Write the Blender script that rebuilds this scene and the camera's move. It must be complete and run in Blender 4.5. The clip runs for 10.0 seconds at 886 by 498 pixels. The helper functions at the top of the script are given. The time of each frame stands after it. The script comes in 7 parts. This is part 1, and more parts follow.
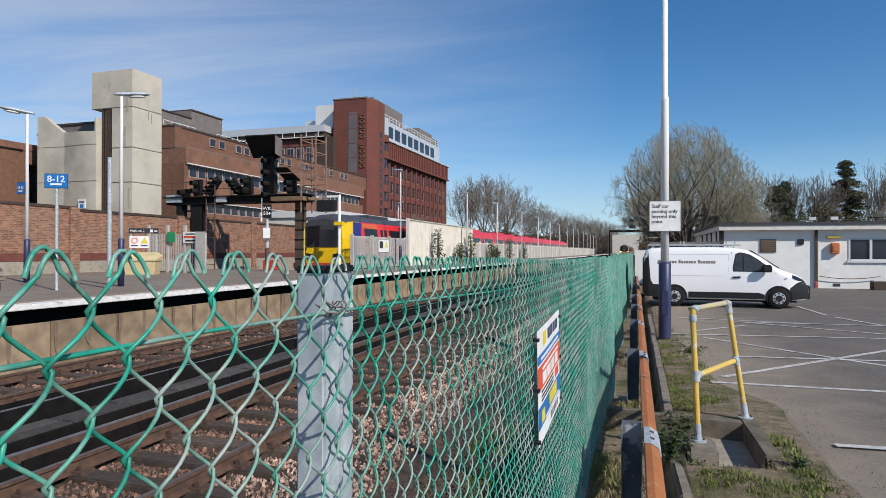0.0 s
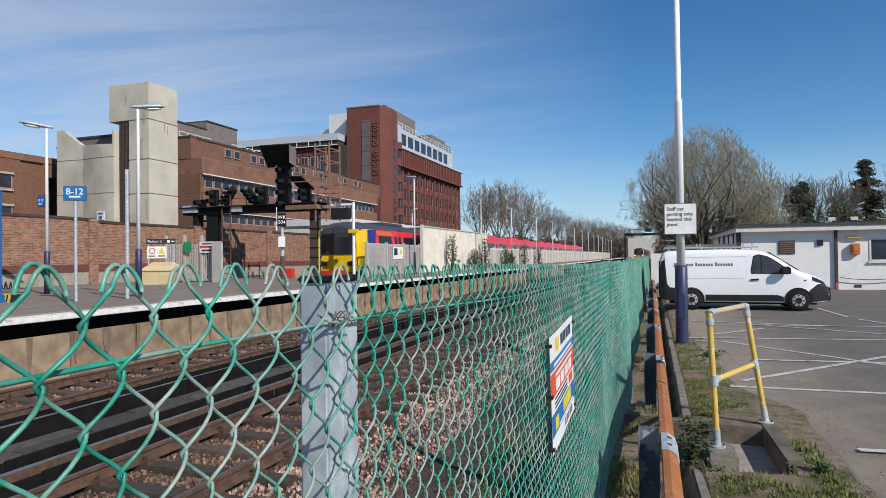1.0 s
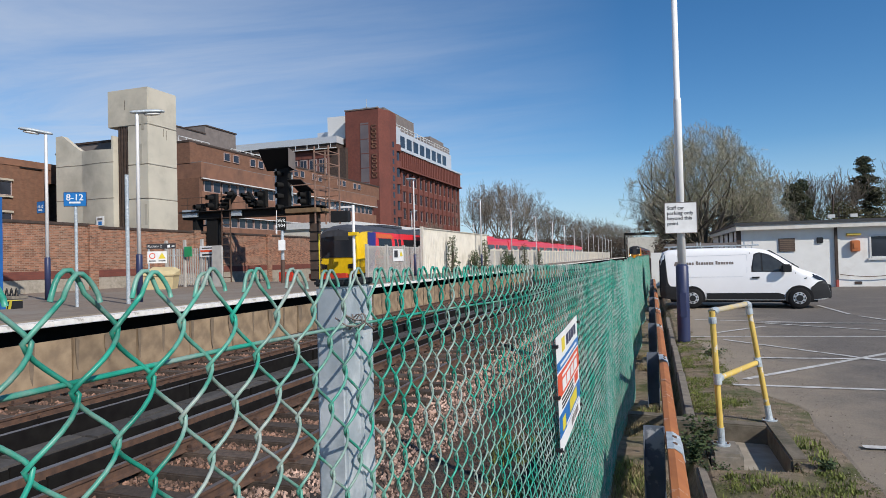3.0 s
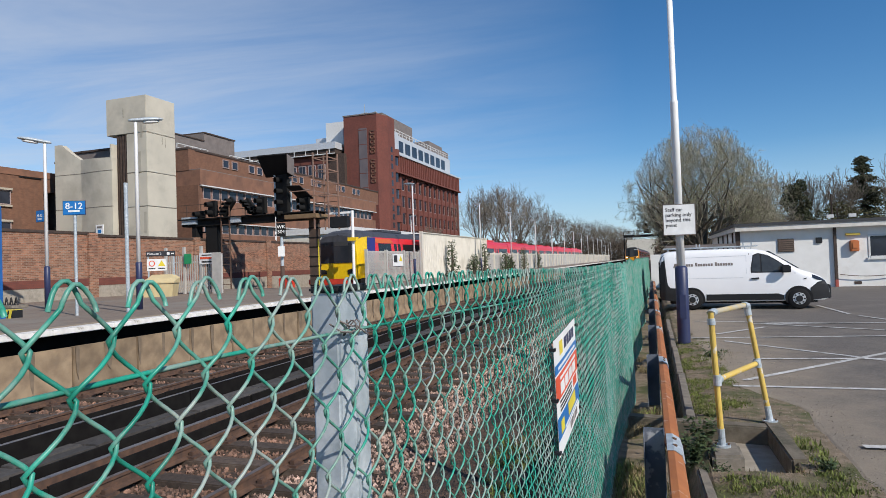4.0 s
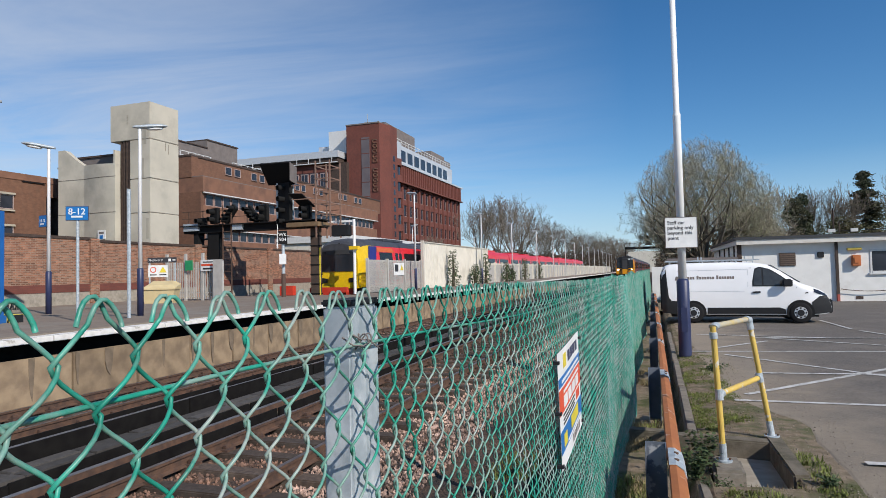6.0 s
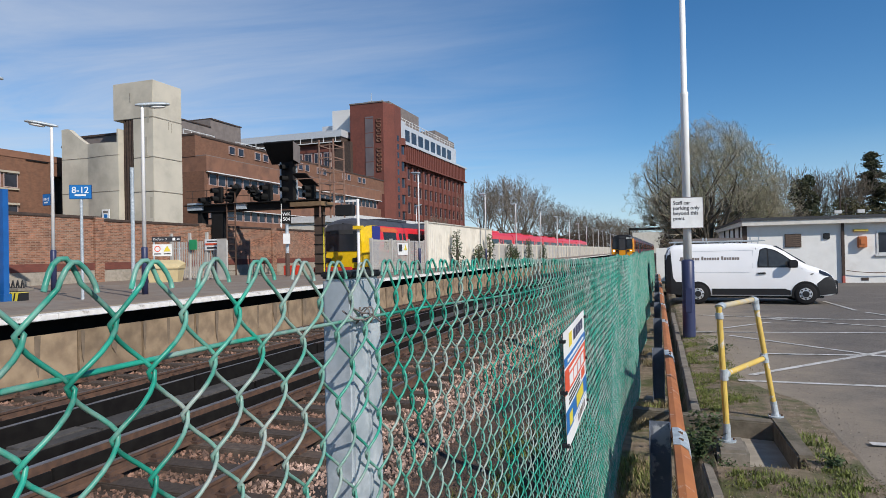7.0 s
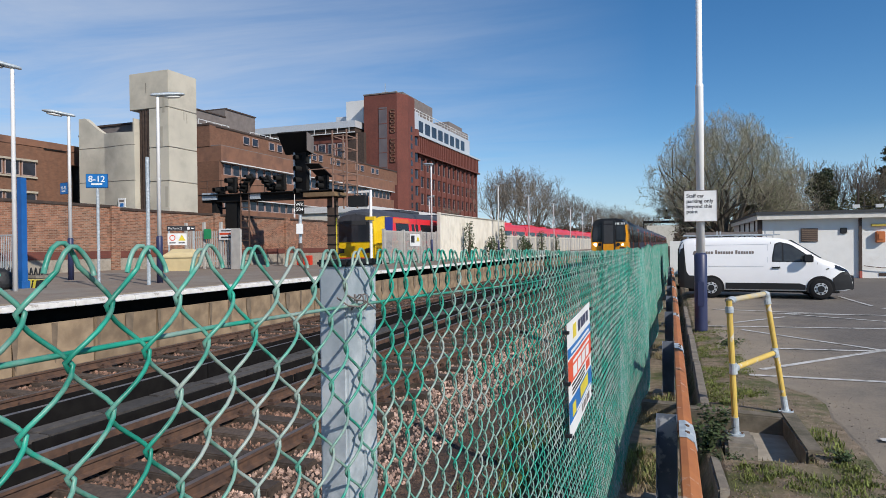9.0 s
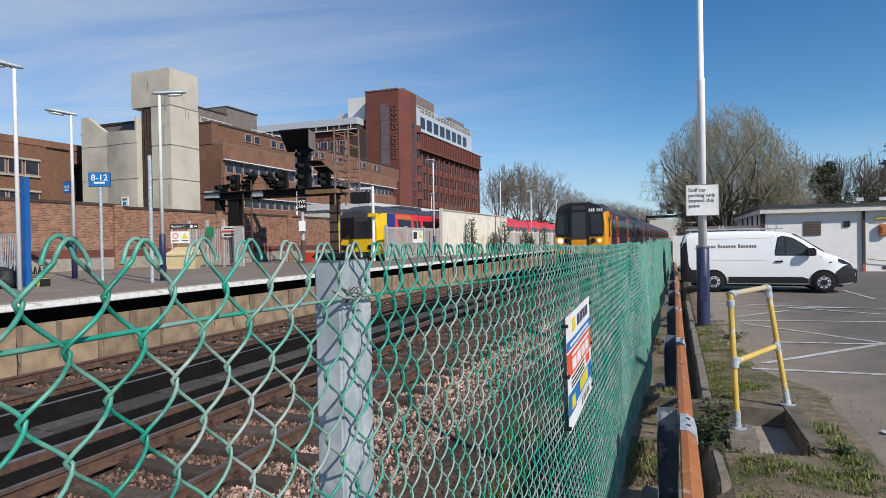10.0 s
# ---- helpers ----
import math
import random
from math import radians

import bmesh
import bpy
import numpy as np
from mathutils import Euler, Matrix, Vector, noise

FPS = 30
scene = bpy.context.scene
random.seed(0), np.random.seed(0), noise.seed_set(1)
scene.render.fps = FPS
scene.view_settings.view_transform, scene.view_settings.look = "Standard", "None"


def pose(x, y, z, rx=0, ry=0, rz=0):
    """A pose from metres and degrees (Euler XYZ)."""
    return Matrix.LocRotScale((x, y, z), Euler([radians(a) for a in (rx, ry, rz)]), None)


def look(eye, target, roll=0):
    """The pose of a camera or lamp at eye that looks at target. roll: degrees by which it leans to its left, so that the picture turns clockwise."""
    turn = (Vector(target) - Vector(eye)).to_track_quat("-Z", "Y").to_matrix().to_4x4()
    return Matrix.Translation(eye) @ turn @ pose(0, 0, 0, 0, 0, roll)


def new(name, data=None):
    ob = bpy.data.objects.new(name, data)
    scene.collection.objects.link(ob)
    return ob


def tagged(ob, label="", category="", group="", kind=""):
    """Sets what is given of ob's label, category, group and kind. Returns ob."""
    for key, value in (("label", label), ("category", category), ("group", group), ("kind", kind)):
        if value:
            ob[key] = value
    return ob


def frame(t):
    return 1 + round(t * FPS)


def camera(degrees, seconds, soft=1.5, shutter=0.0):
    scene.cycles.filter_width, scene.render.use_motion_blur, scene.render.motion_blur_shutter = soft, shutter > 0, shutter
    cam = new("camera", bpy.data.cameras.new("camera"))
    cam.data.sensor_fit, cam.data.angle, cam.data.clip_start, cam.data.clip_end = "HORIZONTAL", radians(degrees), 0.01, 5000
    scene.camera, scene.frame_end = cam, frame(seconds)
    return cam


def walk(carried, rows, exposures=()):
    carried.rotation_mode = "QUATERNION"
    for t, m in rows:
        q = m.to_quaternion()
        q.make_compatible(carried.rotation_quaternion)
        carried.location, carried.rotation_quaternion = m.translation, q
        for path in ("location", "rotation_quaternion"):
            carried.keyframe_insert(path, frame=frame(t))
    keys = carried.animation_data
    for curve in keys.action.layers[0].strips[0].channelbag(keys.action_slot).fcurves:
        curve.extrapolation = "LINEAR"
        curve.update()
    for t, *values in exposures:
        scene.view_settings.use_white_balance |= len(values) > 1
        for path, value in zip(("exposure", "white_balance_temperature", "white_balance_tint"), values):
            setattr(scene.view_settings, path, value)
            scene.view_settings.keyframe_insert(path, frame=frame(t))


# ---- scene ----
cam = camera(71.0, 10.0, soft=0.55)
PATH = [
    (0, (0.025, -0.042, 1.826), (-0.577, 1.866, 1.833), 0.1),
    (0.5, (0.046, -0.034, 1.836), (-0.567, 1.869, 1.87), -0.6),
    (1, (0.039, -0.029, 1.829), (-0.607, 1.863, 1.856), -0.7),
    (1.5, (0.027, -0.039, 1.833), (-0.637, 1.847, 1.873), -1.2),
    (2, (0.027, -0.04, 1.832), (-0.646, 1.843, 1.874), -1.1),
    (3.5, (0.016, -0.042, 1.83), (-0.618, 1.855, 1.859), -1.5),
    (4, (0.034, -0.051, 1.832), (-0.61, 1.842, 1.878), -2.0),
    (4.5, (0.039, -0.046, 1.831), (-0.578, 1.856, 1.879), -2.7),
    (5, (0.014, -0.039, 1.839), (-0.621, 1.857, 1.897), -2.5),
    (5.5, (0.023, -0.071, 1.844), (-0.613, 1.823, 1.944), -1.6),
    (7, (0.002, -0.018, 1.827), (-0.657, 1.87, 1.841), -1.1),
    (7.5, (-0.009, 0.0, 1.825), (-0.661, 1.891, 1.838), -0.8),
    (8, (0.011, -0.003, 1.825), (-0.671, 1.877, 1.827), -0.3),
    (8.5, (0.035, -0.016, 1.825), (-0.66, 1.859, 1.827), -0.7),
    (9, (0.038, -0.032, 1.824), (-0.66, 1.842, 1.811), -0.6),
    (9.5, (0.05, -0.027, 1.825), (-0.634, 1.853, 1.807), -1.6),
    (10, (0.057, -0.041, 1.819), (-0.649, 1.829, 1.794), -1.0),
]
walk(cam, [(t, look(eye, target, roll)) for t, eye, target, roll in PATH])

# ---- light ----
SUN = Vector((0.71, -0.42, 0.59)).normalized()          # towards the sun
scene.view_settings.exposure = 0.0
world = bpy.data.worlds.new("sky")
scene.world = world
world.use_nodes = True
wn, wl = world.node_tree.nodes, world.node_tree.links
sky = wn.new("ShaderNodeTexSky")
sky.sky_type, sky.sun_disc = "NISHITA", False
sky.sun_elevation = math.asin(SUN.z)
sky.sun_rotation = math.atan2(SUN.x, SUN.y)
sky.air_density, sky.dust_density, sky.ozone_density = 0.9, 0.0, 3.5
geo = wn.new("ShaderNodeTexCoord")
sep = wn.new("ShaderNodeSeparateXYZ")
wl.new(geo.outputs["Generated"], sep.inputs[0])
# thin high cloud, projected on a flat layer
zmax = wn.new("ShaderNodeMath"); zmax.operation = "MAXIMUM"; zmax.inputs[1].default_value = 0.06
wl.new(sep.outputs["Z"], zmax.inputs[0])
zdiv = wn.new("ShaderNodeVectorMath"); zdiv.operation = "DIVIDE"
wl.new(geo.outputs["Generated"], zdiv.inputs[0]); wl.new(zmax.outputs[0], zdiv.inputs[1])
cmap = wn.new("ShaderNodeMapping"); cmap.inputs["Rotation"].default_value = (0, 0, radians(-20)); cmap.inputs["Scale"].default_value = (0.35, 0.9, 0.0)
wl.new(zdiv.outputs[0], cmap.inputs[0])
cn = wn.new("ShaderNodeTexNoise"); cn.inputs["Scale"].default_value = 1.1; cn.inputs["Detail"].default_value = 7; cn.inputs["Roughness"].default_value = 0.62
cn.inputs["Distortion"].default_value = 0.5
wl.new(cmap.outputs[0], cn.inputs["Vector"])
cr = wn.new("ShaderNodeMapRange"); cr.inputs[1].default_value, cr.inputs[2].default_value = 0.20, 0.92
wl.new(cn.outputs["Fac"], cr.inputs[0])
# the cloud lies over the western half of the sky
cx = wn.new("ShaderNodeMapRange"); cx.inputs[1].default_value, cx.inputs[2].default_value = -0.03, -0.66
wl.new(sep.outputs["X"], cx.inputs[0])
cm = wn.new("ShaderNodeMath"); cm.operation = "MULTIPLY"
wl.new(cr.outputs[0], cm.inputs[0]); wl.new(cx.outputs[0], cm.inputs[1])
mixc = wn.new("ShaderNodeMix"); mixc.data_type = "RGBA"
hsv = wn.new("ShaderNodeHueSaturation"); hsv.inputs["Saturation"].default_value = 1.25; hsv.inputs["Value"].default_value = 1.18
wl.new(sky.outputs[0], hsv.inputs["Color"])
wl.new(cm.outputs[0], mixc.inputs[0]); wl.new(hsv.outputs[0], mixc.inputs[6]); mixc.inputs[7].default_value = (6.0, 6.5, 7.4, 1)
# pale haze all round the horizon
hz = wn.new("ShaderNodeMapRange"); hz.inputs[1].default_value, hz.inputs[2].default_value, hz.inputs[3].default_value, hz.inputs[4].default_value = 0.0, 0.16, 0.75, 0.0
wl.new(sep.outputs["Z"], hz.inputs[0])
mixh = wn.new("ShaderNodeMix"); mixh.data_type = "RGBA"; mixh.inputs[7].default_value = (4.0, 5.8, 7.9, 1)
wl.new(hz.outputs[0], mixh.inputs[0]); wl.new(mixc.outputs[2], mixh.inputs[6])
wn["Background"].inputs["Strength"].default_value = 0.10
wl.new(mixh.outputs[2], wn["Background"].inputs["Color"])

sun = new("sun", bpy.data.lights.new("sun", "SUN"))
sun.data.energy, sun.data.angle, sun.data.color = 4.6, radians(0.53), (1.0, 0.93, 0.85)
sun.matrix_world = look((0, 0, 30), Vector((0, 0, 30)) - SUN)


# ---- materials ----
def mat(name, a, b=None, rough=0.7, metal=0.0, scale=8.0, fine=60.0, bump=0.2, dist=0.004, spec=0.5, stain=None, stain_scale=1.2, stain_at=(0.5, 0.7), rand=0.0):
    """Two-tone noise colour, a larger stain and a fine bump."""
    m = bpy.data.materials.new(name)
    m.use_nodes = True
    n, l = m.node_tree.nodes, m.node_tree.links
    p = n["Principled BSDF"]
    p.inputs["Roughness"].default_value, p.inputs["Metallic"].default_value = rough, metal
    p.inputs["Specular IOR Level"].default_value = spec
    b = b or tuple(c * 0.8 for c in a)
    tc = n.new("ShaderNodeTexCoord")
    t1 = n.new("ShaderNodeTexNoise"); t1.inputs["Scale"].default_value = scale; t1.inputs["Detail"].default_value = 6
    l.new(tc.outputs["Object"], t1.inputs["Vector"])
    ramp = n.new("ShaderNodeMapRange"); ramp.inputs[1].default_value, ramp.inputs[2].default_value = 0.35, 0.65
    l.new(t1.outputs["Fac"], ramp.inputs[0])
    mx = n.new("ShaderNodeMix"); mx.data_type = "RGBA"
    mx.inputs[6].default_value, mx.inputs[7].default_value = (*a, 1), (*b, 1)
    l.new(ramp.outputs[0], mx.inputs[0])
    col = mx.outputs[2]
    if stain:
        t2 = n.new("ShaderNodeTexNoise"); t2.inputs["Scale"].default_value = stain_scale; t2.inputs["Detail"].default_value = 8; t2.inputs["Roughness"].default_value = 0.65
        l.new(tc.outputs["Object"], t2.inputs["Vector"])
        r2 = n.new("ShaderNodeMapRange"); r2.inputs[1].default_value, r2.inputs[2].default_value = stain_at
        l.new(t2.outputs["Fac"], r2.inputs[0])
        m2 = n.new("ShaderNodeMix"); m2.data_type = "RGBA"; m2.inputs[7].default_value = (*stain, 1)
        l.new(r2.outputs[0], m2.inputs[0]); l.new(col, m2.inputs[6])
        col = m2.outputs[2]
    if rand:
        for src in ("rand",):
            oi = n.new("ShaderNodeObjectInfo"); gi = n.new("ShaderNodeNewGeometry")
            ad = n.new("ShaderNodeMath"); ad.operation = "ADD"; l.new(oi.outputs["Random"], ad.inputs[0]); l.new(gi.outputs["Random Per Island"], ad.inputs[1])
            fr = n.new("ShaderNodeMath"); fr.operation = "FRACT"; l.new(ad.outputs[0], fr.inputs[0])
            mr = n.new("ShaderNodeMapRange"); mr.inputs[3].default_value, mr.inputs[4].default_value = 1 - rand, 1 + rand
            l.new(fr.outputs[0], mr.inputs[0])
            hs = n.new("ShaderNodeHueSaturation"); l.new(mr.outputs[0], hs.inputs["Value"]); l.new(col, hs.inputs["Color"])
            col = hs.outputs[0]
    l.new(col, p.inputs["Base Color"])
    if bump:
        t3 = n.new("ShaderNodeTexNoise"); t3.inputs["Scale"].default_value = fine; t3.inputs["Detail"].default_value = 4
        l.new(tc.outputs["Object"], t3.inputs["Vector"])
        bp = n.new("ShaderNodeBump"); bp.inputs["Strength"].default_value = bump; bp.inputs["Distance"].default_value = dist
        l.new(t3.outputs["Fac"], bp.inputs["Height"]); l.new(bp.outputs[0], p.inputs["Normal"])
    return m


def brick_mat(name, c1, c2, mortar, stain, width=0.225, row=0.075, gap=0.010, vary=0.25):
    m = mat(name, c1, c2, rough=0.9, scale=3.0, fine=40, bump=0.3, stain=stain, stain_scale=0.35, stain_at=(0.48, 0.75))
    n, l = m.node_tree.nodes, m.node_tree.links
    p = n["Principled BSDF"]
    tc = n.new("ShaderNodeTexCoord"); sx = n.new("ShaderNodeSeparateXYZ"); l.new(tc.outputs["Object"], sx.inputs[0])
    ad = n.new("ShaderNodeMath"); ad.operation = "ADD"; l.new(sx.outputs["X"], ad.inputs[0]); l.new(sx.outputs["Y"], ad.inputs[1])
    cb = n.new("ShaderNodeCombineXYZ"); l.new(ad.outputs[0], cb.inputs[0]); l.new(sx.outputs["Z"], cb.inputs[1])
    bt = n.new("ShaderNodeTexBrick"); bt.inputs["Scale"].default_value = 1.0
    bt.inputs["Brick Width"].default_value, bt.inputs["Row Height"].default_value, bt.inputs["Mortar Size"].default_value = width, row, gap
    bt.inputs["Color1"].default_value, bt.inputs["Color2"].default_value, bt.inputs["Mortar"].default_value = (1 - vary, 1 - 1.1 * vary, 1 - 1.2 * vary, 1), (1 + vary, 1 + 0.85 * vary, 1 + 0.65 * vary, 1), tuple(q / max(0.02, w) for q, w in zip(mortar, c1)) + (1,)
    l.new(cb.outputs[0], bt.inputs["Vector"])
    mu = n.new("ShaderNodeMix"); mu.data_type = "RGBA"; mu.blend_type = "MULTIPLY"; mu.inputs[0].default_value = 1
    old = p.inputs["Base Color"].links[0].from_socket
    l.new(old, mu.inputs[6]); l.new(bt.outputs["Color"], mu.inputs[7]); l.new(mu.outputs[2], p.inputs["Base Color"])
    return m


def plain(name, a, rough=0.5, metal=0.0, spec=0.5):
    return mat(name, a, tuple(c * 0.88 for c in a), rough=rough, metal=metal, scale=5, bump=0.05, spec=spec)


def glow(name, a, strength):
    m = bpy.data.materials.new(name); m.use_nodes = True
    p = m.node_tree.nodes["Principled BSDF"]
    p.inputs["Base Color"].default_value = (*a, 1); p.inputs["Emission Color"].default_value = (*a, 1); p.inputs["Emission Strength"].default_value = strength
    return m


M = dict(
    ground=mat("ground", (0.10, 0.09, 0.06), (0.07, 0.07, 0.04), rough=0.95, scale=0.4, fine=8),
    asphalt=mat("asphalt", (0.168, 0.145, 0.122), (0.090, 0.080, 0.070), rough=0.92, scale=38, fine=130, bump=0.8, dist=0.008, stain=(0.195, 0.168, 0.138), stain_scale=0.8, stain_at=(0.48, 0.78)),
    platform=mat("platform", (0.235, 0.182, 0.137), (0.18, 0.142, 0.11), rough=0.9, scale=6, fine=90, bump=0.3, stain=(0.24, 0.215, 0.18), stain_scale=0.4),
    dirt=mat("dirt", (0.27, 0.205, 0.14), (0.15, 0.115, 0.073), rough=0.95, scale=9, fine=70, bump=0.8, dist=0.02, stain=(0.085, 0.092, 0.030), stain_scale=2.2, stain_at=(0.46, 0.62)),
    ballast=mat("ballast", (0.15, 0.088, 0.056), (0.066, 0.042, 0.029), rough=0.95, scale=12, fine=28, bump=1.0, dist=0.05, stain=(0.028, 0.024, 0.022), stain_scale=0.5, stain_at=(0.48, 0.60)),
    stone=mat("stone", (0.47, 0.325, 0.26), (0.22, 0.145, 0.11), rough=0.95, scale=4, fine=60, bump=0.3, rand=0.6),
    stone_dark=mat("stone_dark", (0.085, 0.06, 0.045), (0.045, 0.034, 0.028), rough=0.95, scale=4, fine=60, bump=0.3, rand=0.4),
    sleeper=mat("sleeper", (0.10, 0.07, 0.051), (0.05, 0.036, 0.027), rough=0.9, scale=14, fine=90, bump=0.5, stain=(0.14, 0.115, 0.09), stain_scale=2.0, stain_at=(0.56, 0.74), rand=0.3),
    rail_side=mat("rail_side", (0.125, 0.068, 0.042), (0.07, 0.041, 0.03), rough=0.85, scale=10, fine=80, bump=0.3),
    rail_top=mat("rail_top", (0.27, 0.215, 0.185), (0.19, 0.145, 0.12), rough=0.46, metal=0.75, scale=6, bump=0.05),
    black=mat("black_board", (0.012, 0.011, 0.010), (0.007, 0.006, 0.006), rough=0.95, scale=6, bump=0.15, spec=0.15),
    contact=mat("contact", (0.33, 0.30, 0.29), (0.22, 0.195, 0.185), rough=0.42, metal=0.75, scale=6, bump=0.05),
    trough=mat("trough_concrete", (0.075, 0.068, 0.062), (0.045, 0.041, 0.038), rough=0.92, scale=7, fine=60, bump=0.4, stain=(0.12, 0.105, 0.09), stain_scale=3, stain_at=(0.55, 0.75), rand=0.25),
    concrete=mat("concrete", (0.44, 0.385, 0.30), (0.36, 0.315, 0.25), rough=0.92, scale=1.5, fine=45, bump=0.2, stain=(0.25, 0.215, 0.17), stain_scale=0.7, stain_at=(0.55, 0.85)),
    kerb=mat("kerb", (0.24, 0.21, 0.17), (0.17, 0.15, 0.12), rough=0.95, scale=9, fine=70, bump=0.6, dist=0.008, stain=(0.10, 0.095, 0.075), stain_scale=3.0),
    coping=mat("coping", (0.80, 0.78, 0.74), (0.66, 0.63, 0.58), rough=0.85, scale=5, fine=50, bump=0.2, stain=(0.30, 0.26, 0.21), stain_scale=3.2, stain_at=(0.56, 0.64)),
    facing=mat("facing", (0.32, 0.235, 0.148), (0.21, 0.15, 0.095), rough=0.92, scale=3.0, fine=40, bump=0.35, stain=(0.16, 0.12, 0.085), stain_scale=1.6, stain_at=(0.54, 0.92), rand=0.18),
    streak=mat("rain_streak", (0.22, 0.165, 0.115), (0.15, 0.115, 0.08), rough=0.95, scale=4, fine=40, bump=0.2),
    white_line=mat("white_line", (0.62, 0.61, 0.58), (0.42, 0.41, 0.39), rough=0.85, scale=7, fine=120, bump=0.3, stain=(0.17, 0.155, 0.135), stain_scale=6, stain_at=(0.53, 0.66)),
    cream=mat("tower_concrete", (0.55, 0.505, 0.41), (0.47, 0.435, 0.355), rough=0.9, scale=0.6, fine=30, bump=0.15, stain=(0.33, 0.30, 0.24), stain_scale=0.3, stain_at=(0.52, 0.85)),
    cream_stain=mat("cream_stain", (0.43, 0.395, 0.32), (0.36, 0.33, 0.265), rough=0.92, scale=1.2, fine=30, bump=0.15),
    brick_wall=brick_mat("brick_wall", (0.295, 0.135, 0.082), (0.20, 0.092, 0.058), (0.33, 0.235, 0.17), (0.25, 0.135, 0.088), vary=0.42),
    brick_red=brick_mat("brick_red", (0.178, 0.054, 0.038), (0.145, 0.045, 0.033), (0.155, 0.056, 0.042), (0.120, 0.039, 0.029), vary=0.08),
    brick_brown=brick_mat("brick_brown", (0.200, 0.096, 0.057), (0.158, 0.077, 0.047), (0.178, 0.096, 0.060), (0.130, 0.064, 0.041), vary=0.10),
    tan=mat("tan_band", (0.235, 0.115, 0.070), (0.19, 0.095, 0.060), rough=0.9, scale=1.0, fine=20, bump=0.15, stain=(0.125, 0.068, 0.048), stain_scale=0.8, stain_at=(0.48, 0.72)),
    roofgrey=mat("roof_grey", (0.20, 0.17, 0.155), (0.15, 0.13, 0.12), rough=0.9, scale=1.5),
    dark_wood=mat("dark_timber", (0.075, 0.05, 0.038), (0.045, 0.03, 0.024), rough=0.8, scale=4, bump=0.2),
    glass=mat("window_glass", (0.035, 0.04, 0.055), (0.02, 0.024, 0.034), rough=0.08, scale=0.7, bump=0.0, spec=0.4),
    van_glass=mat("van_glass", (0.060, 0.062, 0.060), (0.035, 0.036, 0.036), rough=0.06, scale=3, bump=0.0, spec=0.5),
    silver=plain("silver_panel", (0.58, 0.60, 0.62), 0.45, 0.2),
    cab_glass=mat("cab_glass", (0.035, 0.04, 0.05), (0.022, 0.026, 0.033), rough=0.12, scale=0.9, bump=0.0, spec=0.4),
    train_glass=mat("train_glass", (0.014, 0.015, 0.018), (0.01, 0.011, 0.013), rough=0.2, scale=0.7, bump=0.0, spec=0.25),
    frame_white=plain("window_frame", (0.66, 0.66, 0.64), 0.5),
    frame_pink=plain("window_mullion", (0.40, 0.30, 0.27), 0.6),
    white=mat("white_paint", (0.87, 0.86, 0.84), (0.82, 0.81, 0.78), rough=0.5, scale=3, bump=0.06, stain=(0.60, 0.57, 0.52), stain_scale=1.5, stain_at=(0.6, 0.85)),
    render_white=mat("wall_paint", (0.80, 0.79, 0.75), (0.74, 0.73, 0.69), rough=0.85, scale=2, fine=60, bump=0.2, stain=(0.58, 0.54, 0.47), stain_scale=0.7, stain_at=(0.55, 0.8)),
    van=mat("van_white", (0.84, 0.84, 0.84), (0.81, 0.81, 0.81), rough=0.25, scale=1.5, bump=0.0),
    navy=mat("navy_paint", (0.022, 0.030, 0.085), (0.03, 0.037, 0.09), rough=0.45, scale=6, bump=0.05, stain=(0.10, 0.10, 0.12), stain_scale=6, stain_at=(0.62, 0.75)),
    blue=plain("blue_paint", (0.012, 0.11, 0.36), 0.45),
    sign_blue=plain("sign_blue", (0.010, 0.16, 0.46), 0.45),
    yellow=mat("yellow_paint", (0.66, 0.46, 0.10), (0.58, 0.40, 0.09), rough=0.5, scale=7, fine=60, bump=0.15, stain=(0.60, 0.56, 0.48), stain_scale=9, stain_at=(0.58, 0.62)),
    galv=mat("galvanised_steel", (0.44, 0.49, 0.52), (0.33, 0.38, 0.41), rough=0.5, metal=0.2, scale=26, fine=70, bump=0.15, stain=(0.60, 0.64, 0.66), stain_scale=11, stain_at=(0.48, 0.66)),
    rust=mat("rusty_steel", (0.40, 0.145, 0.045), (0.31, 0.105, 0.035), rough=0.75, metal=0.1, scale=5, fine=60, bump=0.2, stain=(0.45, 0.30, 0.22), stain_scale=7, stain_at=(0.60, 0.66)),
    green=mat("green_plastic", (0.010, 0.185, 0.125), (0.022, 0.34, 0.235), rough=0.42, scale=22, fine=200, bump=0.1, stain=(0.31, 0.365, 0.325), stain_scale=9, stain_at=(0.43, 0.62)),
    rubber=plain("rubber", (0.014, 0.014, 0.015), 0.85, spec=0.25),
    dark=plain("dark_plastic", (0.018, 0.019, 0.021), 0.6, spec=0.3),
    charcoal=plain("charcoal_paint", (0.045, 0.047, 0.05), 0.6),
    signal=plain("signal_black", (0.012, 0.012, 0.012), 0.8, spec=0.2),
    lens=plain("signal_lens", (0.05, 0.04, 0.04), 0.15),
    train_yellow=plain("train_yellow", (0.85, 0.55, 0.01), 0.35),
    train_amber=plain("train_amber", (0.78, 0.33, 0.01), 0.35),
    train_red=plain("train_red", (0.74, 0.025, 0.035), 0.35),
    train_blue=plain("train_blue", (0.016, 0.020, 0.060), 0.35),
    flash_blue=plain("flash_blue", (0.020, 0.022, 0.19), 0.35),
    train_orange=plain("train_orange", (0.70, 0.13, 0.02), 0.35),
    train_roof=mat("train_roof", (0.062, 0.066, 0.080), (0.042, 0.045, 0.056), rough=0.6, scale=3),
